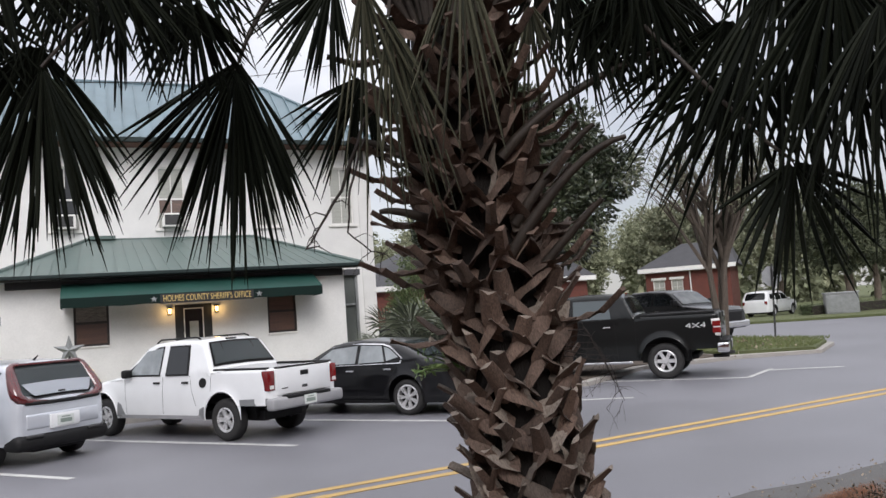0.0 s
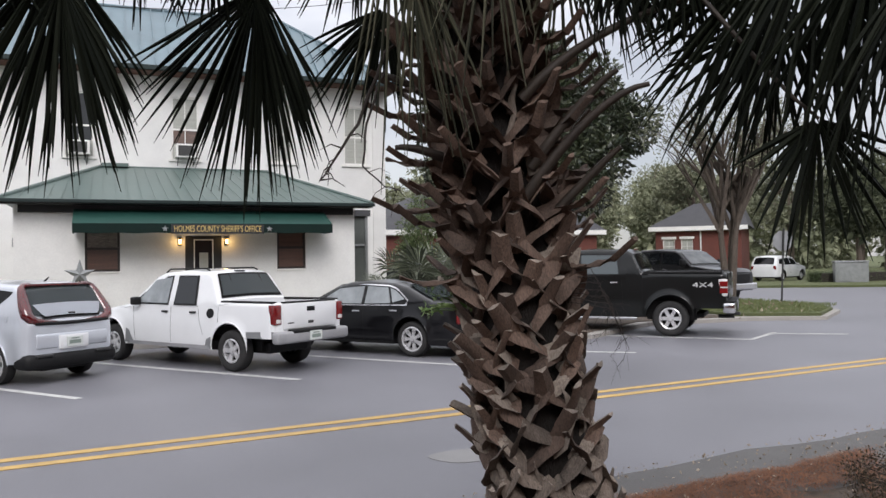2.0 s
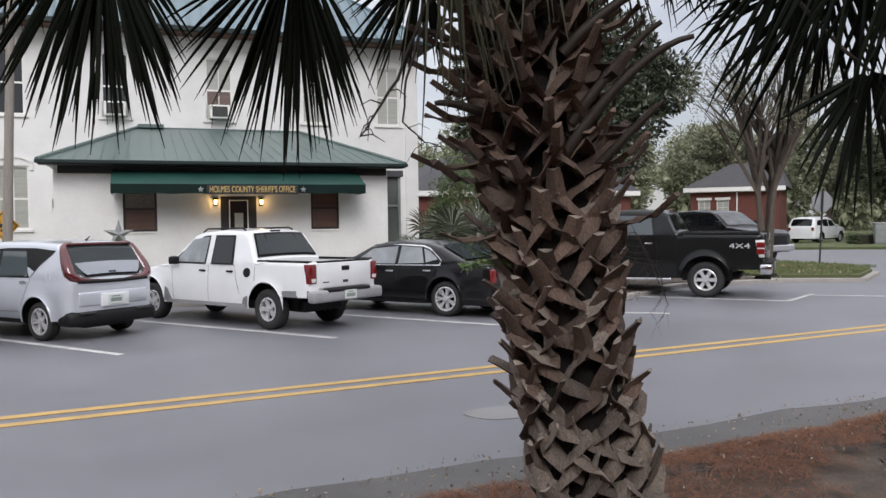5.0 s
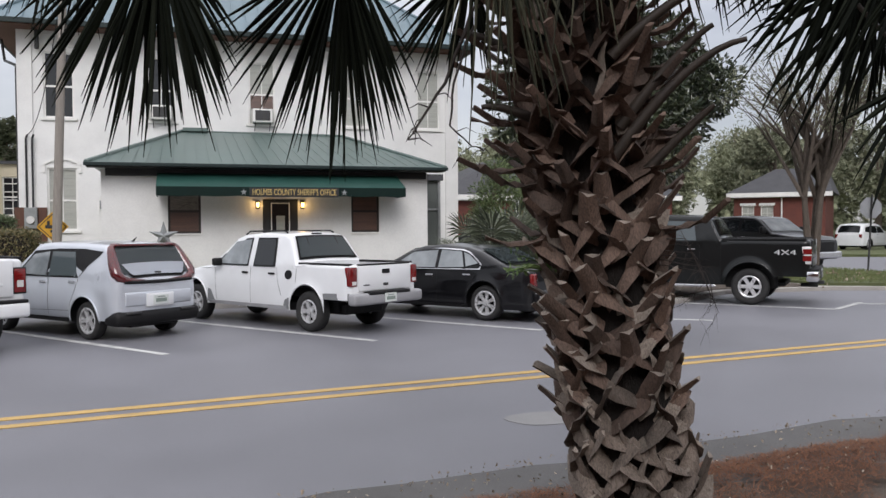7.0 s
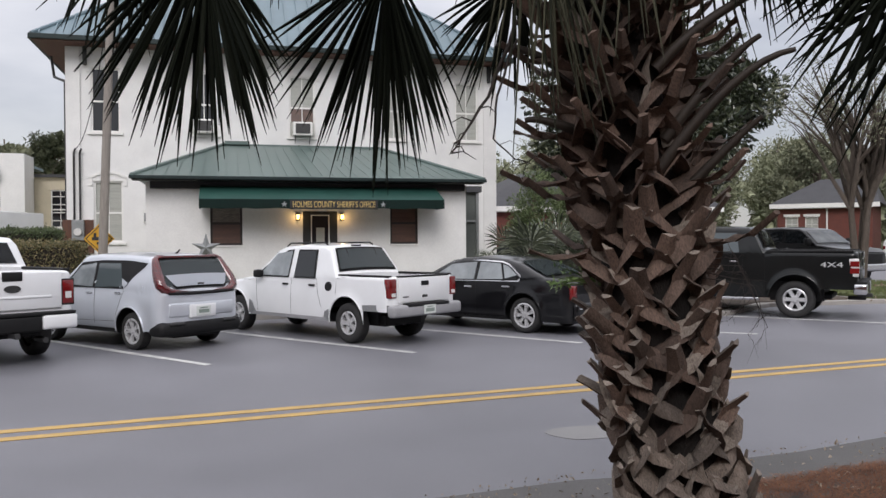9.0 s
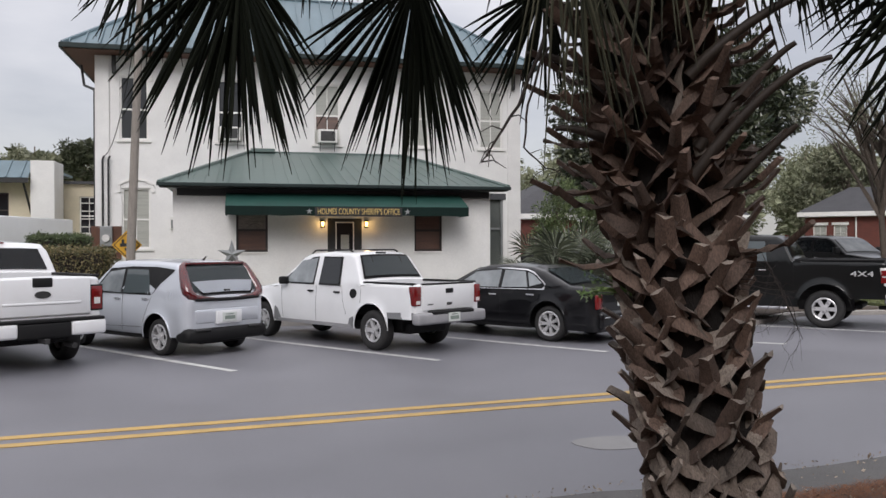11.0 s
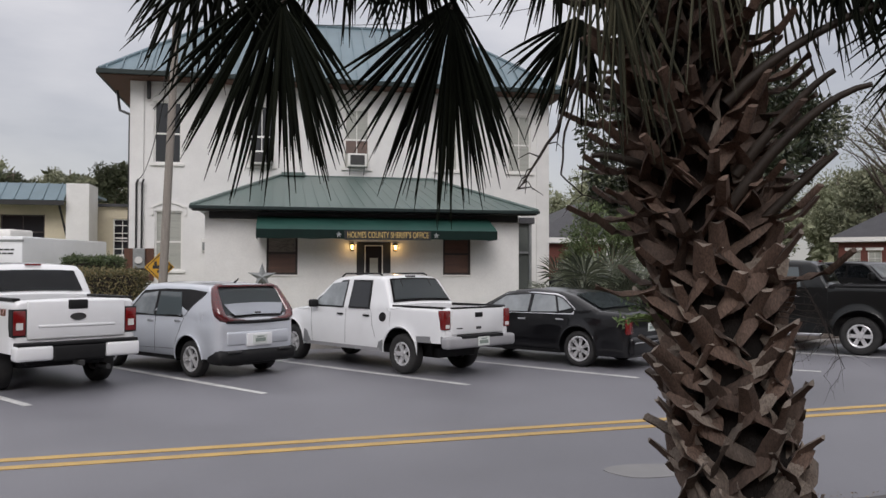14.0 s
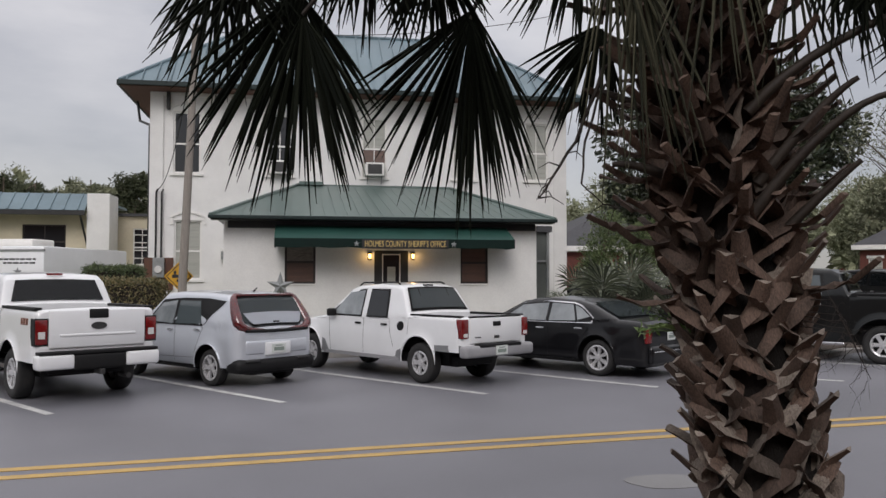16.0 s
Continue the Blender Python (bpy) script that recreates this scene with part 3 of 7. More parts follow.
def letters(body, size, at, material, parent, turn=(90, 0, 0), width=None, name="lettering", label=""):
    """Raised lettering turned into a mesh."""
    cu = bpy.data.curves.new(name, "FONT")
    cu.body, cu.size, cu.extrude, cu.align_x, cu.align_y = body, size, 0.004, "CENTER", "CENTER"
    tmp = new(name, cu)
    bpy.context.view_layer.update()
    me = bpy.data.meshes.new_from_object(tmp.evaluated_get(bpy.context.evaluated_depsgraph_get()))
    bpy.data.objects.remove(tmp)
    xs = [v.co.x for v in me.vertices]
    k = width / (max(xs) - min(xs)) if width else 1
    for v in me.vertices:
        v.co.x *= k
    me.materials.clear()
    me.materials.append(material)
    return place(name, me, parent, label, pose(*at, *turn))


def star_bm(r, depth, inner=0.4):
    """A raised five-pointed star facing -Y."""
    bm = bmesh.new()
    ring = [bm.verts.new((math.sin(a) * q, 0, math.cos(a) * q)) for a, q in ((i * math.pi / 5, r if i % 2 == 0 else r * inner) for i in range(10))]
    f, b = bm.verts.new((0, -depth, 0)), bm.verts.new((0, depth * 0.3, 0))
    for i in range(10):
        j = (i + 1) % 10
        bm.faces.new((ring[i], ring[j], f))
        bm.faces.new((ring[j], ring[i], b))
    return bm


letters("HOLMES COUNTY SHERIFF'S OFFICE", 0.215, (2.55, AF - 0.032, 2.582), M_GOLD, awning, width=2.08, label="gold capital lettering on the valance")
part("name_board", boxed(1.44, 3.66, AF - 0.024, AF - 0.018, 2.465, 2.70), M_BLACK, awning, "black name board")
for x in (1.30, 3.80):
    part("star_badge", star_bm(0.085, 0.015), M_SILVER, awning, "pale star on the valance", m=pose(x, AF - 0.024, 2.585))
for x in (1.72, 2.88):
    lamp = thing("wall_lamp", "small wall lamp glowing warm beside the door", "wall lamp", "door lamps", (x, AY, 2.3))
    part("back_plate", boxed(-0.05, 0.05, -0.03, -0.002, -0.1, 0.1, bevel=0.008), M_BLACK, lamp)
    part("lantern_glass", tube(bmesh.new(), [(0, -0.09, -0.06), (0, -0.09, 0.06)], [0.032, 0.042], 10), M_LAMP, lamp, "glowing warm glass")
    part("cap", tube(bmesh.new(), [(0, -0.09, 0.072), (0, -0.09, 0.11)], [0.07, 0.015], 10), M_BLACK, lamp)
    bulb = new("lamp_light", bpy.data.lights.new("lamp_light", "POINT"))
    bulb.data.energy, bulb.data.color, bulb.data.shadow_soft_size = 2.0, (1.0, 0.6, 0.22), 0.06
    bulb.location = (x, AY - 0.22, 2.3)

# screened porch beside the wing
porch = thing("screened_porch", "grey-green screened porch between the wing and the house", "porch")
M_SCREEN = mat("grey_insect_screen", (0.12, 0.13, 0.12), (0.08, 0.09, 0.085), rough=0.5, scale=2, fine=150, bump=0.1)
part("screen", boxed(6.36, 7.28, 23.6, 23.64, 0.2, 3.2), M_SCREEN, porch)
for x in (6.36, 7.2):
    part("post", boxed(x, x + 0.08, 23.52, 23.6, 0.2, 3.2), M_SILVER, porch)
part("rail", boxed(6.44, 7.2, 23.53, 23.6, 2.2, 2.26), M_SILVER, porch)
part("porch_roof", boxed(6.36, 7.35, 23.45, MY - 0.1, 3.1, 3.28), M_SHINGLE, porch)

# low buildings further left
shop = thing("low_cream_building", "low cream building with a teal metal mansard and white parapet", "building")
bm = opening_wall(bmesh.new(), -24, -9.3, 38.2, 38.5, 0, 4.6, [(-12.1, -10.3, 2.6, 4.05), (-16.5, -14.5, 2.6, 4.05)])
part("back_wall", boxed(-24, -9.3, 46.002, 46.3, 0, 5.2), M_STUCCO2, shop)
part("wall", bm, M_STUCCO2, shop)
part("parapet", boxed(-9.3, -8.35, 37.6, 39.3, 0, 5.4, bevel=0.02), M_STUCCO, shop, "white parapet end wall")
bm = bmesh.new()
roof_plane(bm, (-24, 37.3, 4.62), (-9.32, 37.3, 4.62), (-9.32, 38.3, 5.42), (-24, 38.3, 5.42), 0.06)
box(bm, -24, -9.32, 38.3, 46, 5.3, 5.42)
mans = part("mansard", bm, M_ROOF, shop, "teal standing-seam mansard")
part("roof_seams", seams(bmesh.new(), (-24, 37.3, 4.62), (-9.32, 37.3, 4.62), (-9.32, 38.3, 5.42), (-24, 38.3, 5.42), 0.55, 0.045), M_ROOF, mans)
part("mansard_edge", boxed(-24, -9.3, 37.22, 37.32, 4.42, 4.62), M_BLACK, shop)
for a in (-12.1, -16.5):
    sash_window(shop, a, a + 1.8, 2.6, 4.05, 38.2, M_DARKFRAME, M_WINDOW, M_WINDOW, False, "dark window")
part("awning_strut", tube(bmesh.new(), [(-9.5, 37.35, 4.4), (-9.35, 38.1, 3.0)], 0.05, 6), M_BLACK, shop)
annex = thing("cream_back_building", "low cream masonry building with a louvred window", "building")
bm = opening_wall(bmesh.new(), -8.4, -5.2, 39.6, 39.9, 0, 4.55, [(-7.75, -6.95, 2.3, 4.0)])
part("back_wall", boxed(-8.4, -5.2, 44, 44.3, 0, 4.55), M_STUCCO2, annex)
part("wall", bm, M_STUCCO2, annex)
part("roof", boxed(-8.5, -5.1, 39.4, 44.4, 4.55, 4.68), M_SHINGLE, annex)
win = sash_window(annex, -7.75, -6.95, 2.3, 4.0, 39.6, M_TRIM, M_WINDOW, M_WINDOW, False, "dark louvred window")
for k in range(4):
    part("louvre", boxed(-7.68, -7.02, 39.58, 39.66, 2.6 + 0.36 * k, 2.64 + 0.36 * k), M_TRIM, win)

# brick buildings across the side street
def brick_house(name, label, x0, x1, y0, y1, h, rise, wins, turn=0.0, ww=1.1, z1=2.7):
    ob = thing(name, label, "building", at=(x0, y0, 0), turn=turn)
    w, d = x1 - x0, y1 - y0
    bm = opening_wall(bmesh.new(), 0, w, 0, 0.3, 0, h, [(a, a + ww, 1.0, z1) for a in wins])
    part("wall", bm, M_BRICK, ob)
    part("side_wall", boxed(0, 0.3, 0.302, d, 0, h), M_BRICK, ob)
    part("side_wall", boxed(w - 0.3, w, 0.302, d, 0, h), M_BRICK, ob)
    part("back_wall", boxed(0, w, d + 0.002, d + 0.3, 0, h), M_BRICK, ob)
    o = 0.45
    P = [(-o, -o, h), (w + o, -o, h), (w + o, d + o, h), (-o, d + o, h)]
    r = min(w, d) * 0.42
    Q = [(r, r, h + rise), (w - 0.2, r, h + rise), (w - 0.2, d - r, h + rise), (r, d - r, h + rise)]
    bm = bmesh.new()
    vs = [bm.verts.new(p) for p in P + Q]
    for q in ((0, 1, 5, 4), (1, 2, 6, 5), (2, 3, 7, 6), (3, 0, 4, 7), (4, 5, 6, 7), (3, 2, 1, 0)):
        bm.faces.new([vs[k] for k in q])
    part("roof", bm, M_SHINGLE, ob, "dark grey shingle hip roof")
    bm = bmesh.new()
    box(bm, -o, w + o, -o - 0.03, -o + 0.05, h - 0.3, h - 0.004)
    box(bm, 0, w, -0.05, -0.003, h - 0.34, h - 0.01)
    part("fascia", bm, M_TRIM, ob, "white painted fascia")
    for a in wins:
        win = sash_window(ob, a, a + ww, 1.0, z1, 0, M_TRIM, M_PALEBLIND, M_PALEBLIND, False, "white-framed window with pale blinds")
        for k in (0.27, 0.75):
            part("glazing_bar", boxed(a + 0.055, a + ww - 0.055, 0.07, 0.088, 1.0 + (z1 - 1.0) * k - 0.015, 1.0 + (z1 - 1.0) * k + 0.015), M_TRIM, win)
        part("lintel", boxed(a - 0.1, a + ww + 0.1, -0.06, -0.003, z1 + 0.02, z1 + 0.2), M_TRIM, win)
    part("downpipe", tube(bmesh.new(), [(wins[1] + 1.35, -0.07, 0), (wins[1] + 1.35, -0.07, h - 0.34)], 0.05, 8), M_TRIM, ob, "white downpipe")
    return ob


brick_house("red_brick_house", "low red brick building with white trim and grey hip roof", 36.5, 42.3, 48.3, 57.5, 3.9, 1.75, (0.5, 1.75), -46, 0.82, 3.0)
hall = brick_house("brick_hall", "red brick building with white columns behind the trees", 14.5, 30, 46, 58, 3.6, 2.6, (2.0, 6.2, 9.0))
for x in (4.35, 4.95, 8.0, 8.6):
    part("column", tube(bmesh.new(), [(x, -0.62, 0.0), (x, -0.62, 0.14), (x, -0.62, 0.16), (x, -0.62, 3.14), (x, -0.62, 3.16), (x, -0.62, 3.3)], [0.17, 0.17, 0.12, 0.105, 0.16, 0.16], 14), M_TRIM, hall, "white round column")
part("portico_beam", boxed(4.1, 8.85, -0.82, -0.42, 3.3, 3.58, bevel=0.02), M_TRIM, hall, "white portico beam")

rail = thing("handrail", "pale metal handrail sloping down beside the palmetto", "handrail")
part("top_rail", tube(bmesh.new(), [(6.95, 19.1, 1.69), (7.5, 19.1, 1.62), (8.75, 19.1, 1.34), (9.0, 19.1, 1.28)], 0.026, 8), M_SILVER, rail)
part("mid_rail", tube(bmesh.new(), [(7.0, 19.1, 1.18), (8.9, 19.1, 0.82)], 0.02, 8), M_SILVER, rail)
for x, z in ((7.0, 1.68), (8.0, 1.51), (8.9, 1.30)):
    part("post", tube(bmesh.new(), [(x, 19.1, 0.1), (x, 19.1, z)], 0.024, 8), M_SILVER, rail)

# ---- vehicles ----
def paint(name, col, flake=0.0, coat=0.8, spec=0.5):
    return mat(name, col, tuple(c * 0.93 for c in col), rough=0.32, metal=flake, scale=1.2, fine=300, bump=0.0, coat=coat, split=0.2, spec=spec)


M_PAINT_WHITE = paint("white_car_paint", (0.76, 0.77, 0.78))
M_PAINT_SILVER = paint("silver_car_paint", (0.60, 0.63, 0.68), 0.4)
M_PAINT_BLACK = paint("black_car_paint", (0.005, 0.005, 0.006), 0.0, 0.65, 0.15)
M_PAINT_GREEN = paint("black_green_car_paint", (0.006, 0.007, 0.007), 0.0, 0.55, 0.15)
M_TYRE = mat("tyre_rubber", (0.014, 0.014, 0.015), (0.025, 0.024, 0.023), rough=0.8, scale=6, fine=60, bump=0.2)
M_ALLOY = mat("alloy_wheel", (0.68, 0.68, 0.69), (0.50, 0.50, 0.51), rough=0.28, metal=0.45, scale=8, bump=0.0)
M_PLASTIC = mat("grey_bumper_plastic", (0.20, 0.205, 0.21), (0.15, 0.155, 0.16), rough=0.55, scale=3, fine=120, bump=0.08)
M_DARKPLASTIC = mat("black_moulded_plastic", (0.009, 0.009, 0.010), (0.014, 0.014, 0.014), rough=0.55, scale=3, fine=150, bump=0.1, spec=0.22)
M_CHROME = mat("chrome_trim", (0.75, 0.75, 0.76), (0.65, 0.65, 0.66), rough=0.15, metal=1.0, bump=0)
M_CARGLASS = glassmat("tinted_car_glass", (0.012, 0.014, 0.016), 0.03)
# Glass colour lifted to grey-blue to carry the sky's reflection.
M_CARGLASS_SKY = glassmat("sky_sheen_car_glass", (0.07, 0.085, 0.09), 0.03)
# Opaque pane; see-through daylight and sky sheen are put into its pale colour.
M_CARGLASS_DAYLIT = mat("opaque_daylit_car_glass", (0.32, 0.35, 0.36), (0.15, 0.165, 0.175), rough=0.03, scale=0.9, fine=2.2, bump=0, spec=0.6, coat=0.6, split=0.35)
M_BUMPER = mat("silver_grey_bumper", (0.34, 0.34, 0.35), (0.25, 0.25, 0.26), rough=0.42, scale=3, fine=120, bump=0.04)
M_RED = mat("red_lamp_lens", (0.20, 0.009, 0.009), (0.10, 0.004, 0.005), rough=0.18, scale=6, bump=0, coat=0.5)
M_WINE = mat("dark_red_lamp_lens", (0.105, 0.006, 0.008), (0.06, 0.004, 0.005), rough=0.12, scale=6, bump=0, coat=1.0)
M_CLEARLENS = mat("clear_lamp_lens", (0.7, 0.68, 0.66), (0.55, 0.54, 0.53), rough=0.15, scale=8, bump=0, coat=0.5)
M_PLATE = mat("white_number_plate", (0.66, 0.68, 0.66), (0.56, 0.6, 0.57), rough=0.4, bump=0)
M_PLATEBAR = mat("green_plate_bars", (0.22, 0.27, 0.24), (0.2, 0.24, 0.21), rough=0.5, bump=0)


def lerp(table, x):
    return float(np.interp(x, [p[0] for p in table], [p[1] for p in table]))


class Shell:
    """A vehicle's outer skin: x forward from the rear axle, y to its left, z up."""

    def __init__(self, rear, base, front, width, top, belt, sill, r_wheel, r_arch, tumble=0.32, corner=0.22, dome=0.03, bed=None, round_top=0.09, tail=0.0, flare=0.03):
        self.x0, self.x1, self.axles, self.w, self.top, self.belt = -rear, base + front, (0.0, base), width / 2, top, belt
        self.sill, self.r, self.ra, self.tumble, self.rc, self.dome, self.bed, self.rt = sill, r_wheel, r_arch, tumble, corner, dome, bed, round_top
        self.tail, self.flare = tail, flare

    def zt(self, x):
        return lerp(self.top, x)

    def half(self, x, z):
        w = self.w
        d = min(x - self.x0, self.x1 - x)
        rc = self.rc * (1.0 if x < 1 else 2.0)
        if d < rc:
            w -= 0.75 * rc * (1 - math.sqrt(max(0, 1 - ((rc - d) / rc) ** 2)))
        if z < 0.55:
            w -= 0.07 * ((0.55 - z) / 0.35) ** 2
        b = lerp(self.belt, x)
        if z > b:
            w -= 0.015 + self.tumble * (z - b)
        else:
            w -= 0.035 * max(0, (z - 0.72) / max(0.05, b - 0.72)) ** 2
        for a in self.axles:
            g = (math.hypot(x - a, z - self.r) - self.ra) / 0.17
            if z < b and g < 1:
                w += self.flare * (1 - max(0, g)) ** 2
        e = self.zt(x) - z
        if e < self.rt:
            w -= self.rt * (1 - math.sqrt(max(0, 1 - ((self.rt - e) / self.rt) ** 2)))
        return max(w, 0.05)

    def low(self, x):
        for a in self.axles:
            if abs(x - a) < self.ra:
                return max(self.sill, self.r + math.sqrt(self.ra ** 2 - (x - a) ** 2))
        if x < -self.ra:
            return max(self.sill, self.tail)
        return self.sill

    def skin(self):
        xs = set(np.linspace(self.x0, self.x1, 110)) | {p[0] for p in self.top}
        xs |= {self.x0 + self.rc * k for k in (0.04, 0.12, 0.25, 0.45)} | {self.x1 - 2 * self.rc * k for k in (0.03, 0.1, 0.22, 0.4)}
        for a in self.axles:
            xs |= {a + self.ra * math.cos(t) for t in np.linspace(0, math.pi, 15)} | {a - self.ra - 0.004, a + self.ra + 0.004}
        if self.bed:
            xs |= {self.bed[0] - 0.002, self.bed[0] + 0.002, self.bed[1] - 0.002, self.bed[1] + 0.002}
        cols, bm = [], bmesh.new()
        for x in sorted(xs):
            zb, zt = self.low(x), self.zt(x)
            fr = [0, 0.05, 0.11, 0.18, 0.25, 0.32, 0.39, 0.46, 0.53, 0.60, 0.67, 0.74, 0.81, 0.88, 0.94]
            zs = [zb + (zt - self.rt - zb) * f for f in fr] + [zt - self.rt * f for f in (1.0, 0.7, 0.42, 0.2, 0.06, 0.0)]
            side = [(self.half(x, z), z) for z in zs]
            wt = side[-1][0]
            if self.bed and self.bed[0] < x < self.bed[1]:
                wi, zf = self.w - 0.13, zt - self.bed[2]
                mid = [(wi, zt), (wi, zf), (0, zf), (-wi, zf), (-wi, zt)]
            else:
                mid = [(s * wt, zt + self.dome * (1 - s * s)) for s in (0.75, 0.4, 0, -0.4, -0.75)]
            ring = side + mid + [(-y, z) for y, z in reversed(side)]
            cols.append([bm.verts.new((x, y, z)) for y, z in ring])
        for a, b in zip(cols, cols[1:]):
            for k in range(len(a) - 1):
                bm.faces.new((a[k], a[k + 1], b[k + 1], b[k]))
        bm.faces.new(cols[0])
        bm.faces.new(cols[-1][::-1])
        bmesh.ops.recalc_face_normals(bm, faces=bm.faces)
        return bm

    def side_patch(self, poly, sides=(1, -1), out=0.006, thick=0.02):
        """Plates that lie on the skin, one bmesh a side."""
        made = []
        for s in sides:
            bm = bmesh.new()
            a = [bm.verts.new((x, s * (self.half(x, z) + out), z)) for x, z in poly]
            b = [bm.verts.new((x, s * (self.half(x, z) + out - thick), z)) for x, z in poly]
            bm.faces.new(a), bm.faces.new(b[::-1])
            for i in range(len(poly)):
                j = (i + 1) % len(poly)
                bm.faces.new((a[i], b[i], b[j], a[j]))
            bmesh.ops.recalc_face_normals(bm, faces=bm.faces)
            made.append(bm)
        return made

    def top_patch(self, xa, xb, sa, sb, out=0.008):
        """A curved plate on the top skin between xa and xb; sa, sb: half-width shares at the ends."""
        bm, rows = bmesh.new(), []
        for i in range(6):
            x = xa + (xb - xa) * i / 5
            k = sa + (sb - sa) * i / 5
            z0 = self.zt(x)
            w = self.half(x, z0 - self.rt * 0.5)
            slope = (self.zt(x + 0.01) - self.zt(x - 0.01)) / 0.02
            n = Vector((-slope, 0, 1)).normalized()
            rows.append([bm.verts.new(Vector((x, s * k * w, z0 + self.dome * (1 - (s * k) ** 2))) + n * (out + 0.012)) for s in (-1, -0.6, 0, 0.6, 1)])
        for a, b in zip(rows, rows[1:]):
            for j in range(4):
                bm.faces.new((a[j], a[j + 1], b[j + 1], b[j]))
        r = bmesh.ops.solidify(bm, geom=list(bm.faces), thickness=0.02)
        bmesh.ops.recalc_face_normals(bm, faces=bm.faces)
        return bm


def tyre_bm(r, width, rim):
    bm, prof = bmesh.new(), [(rim, -0.42), (rim + 0.02, -0.5), ((r + rim) / 2, -0.53), (r - 0.035, -0.5), (r - 0.008, -0.4), (r, -0.2), (r, 0.2), (r - 0.008, 0.4), (r - 0.035, 0.5), ((r + rim) / 2, 0.53), (rim + 0.02, 0.5), (rim, 0.42)]
    n, rings = 36, []
    for i in range(n):
        a = 2 * math.pi * i / n
        rings.append([bm.verts.new((q * math.cos(a), y * width, q * math.sin(a))) for q, y in prof])
    for i in range(n):
        a, b = rings[i], rings[(i + 1) % n]
        for k in range(len(prof) - 1):
            bm.faces.new((a[k], a[k + 1], b[k + 1], b[k]))
    bmesh.ops.recalc_face_normals(bm, faces=bm.faces)
    return bm


def rim_bm(rim, width, spokes, twin):
    """Alloy rim, outer face towards +Y."""
    bm, n = bmesh.new(), 36
    prof = [(rim + 0.004, 0.44), (rim - 0.012, 0.47), (rim - 0.03, 0.44), (rim - 0.035, 0.2), (rim - 0.04, -0.4)]
    rings = [[bm.verts.new((q * math.cos(2 * math.pi * i / n), y * width, q * math.sin(2 * math.pi * i / n))) for q, y in prof] for i in range(n)]
    for i in range(n):
        a, b = rings[i], rings[(i + 1) % n]
        for k in range(len(prof) - 1):
            bm.faces.new((a[k], b[k], b[k + 1], a[k + 1]))
    for s in range(spokes):
        for off in ((-twin, twin) if twin else (0,)):
            a = 2 * math.pi * s / spokes + off
            m = Matrix.Rotation(-a, 4, "Y")
            w0, w1 = (0.013, 0.018) if twin else (0.034, 0.042)
            vs = [bm.verts.new(m @ Vector(p)) for p in ((0.03, 0.36 * width, -w0), (0.03, 0.36 * width, w0), (rim - 0.02, 0.42 * width, w1), (rim - 0.02, 0.42 * width, -w1),
                                                     (0.03, 0.2 * width, -w0), (0.03, 0.2 * width, w0), (rim - 0.02, 0.25 * width, w1), (rim - 0.02, 0.25 * width, -w1))]
            for q in ((0, 1, 2, 3), (4, 7, 6, 5), (0, 4, 5, 1), (1, 5, 6, 2), (2, 6, 7, 3), (3, 7, 4, 0)):
                bm.faces.new([vs[k] for k in q])
    tube(bm, [(0, 0.2 * width, 0), (0, 0.42 * width, 0)], [0.075, 0.06], 14)
    bmesh.ops.recalc_face_normals(bm, faces=bm.faces)
    return bm


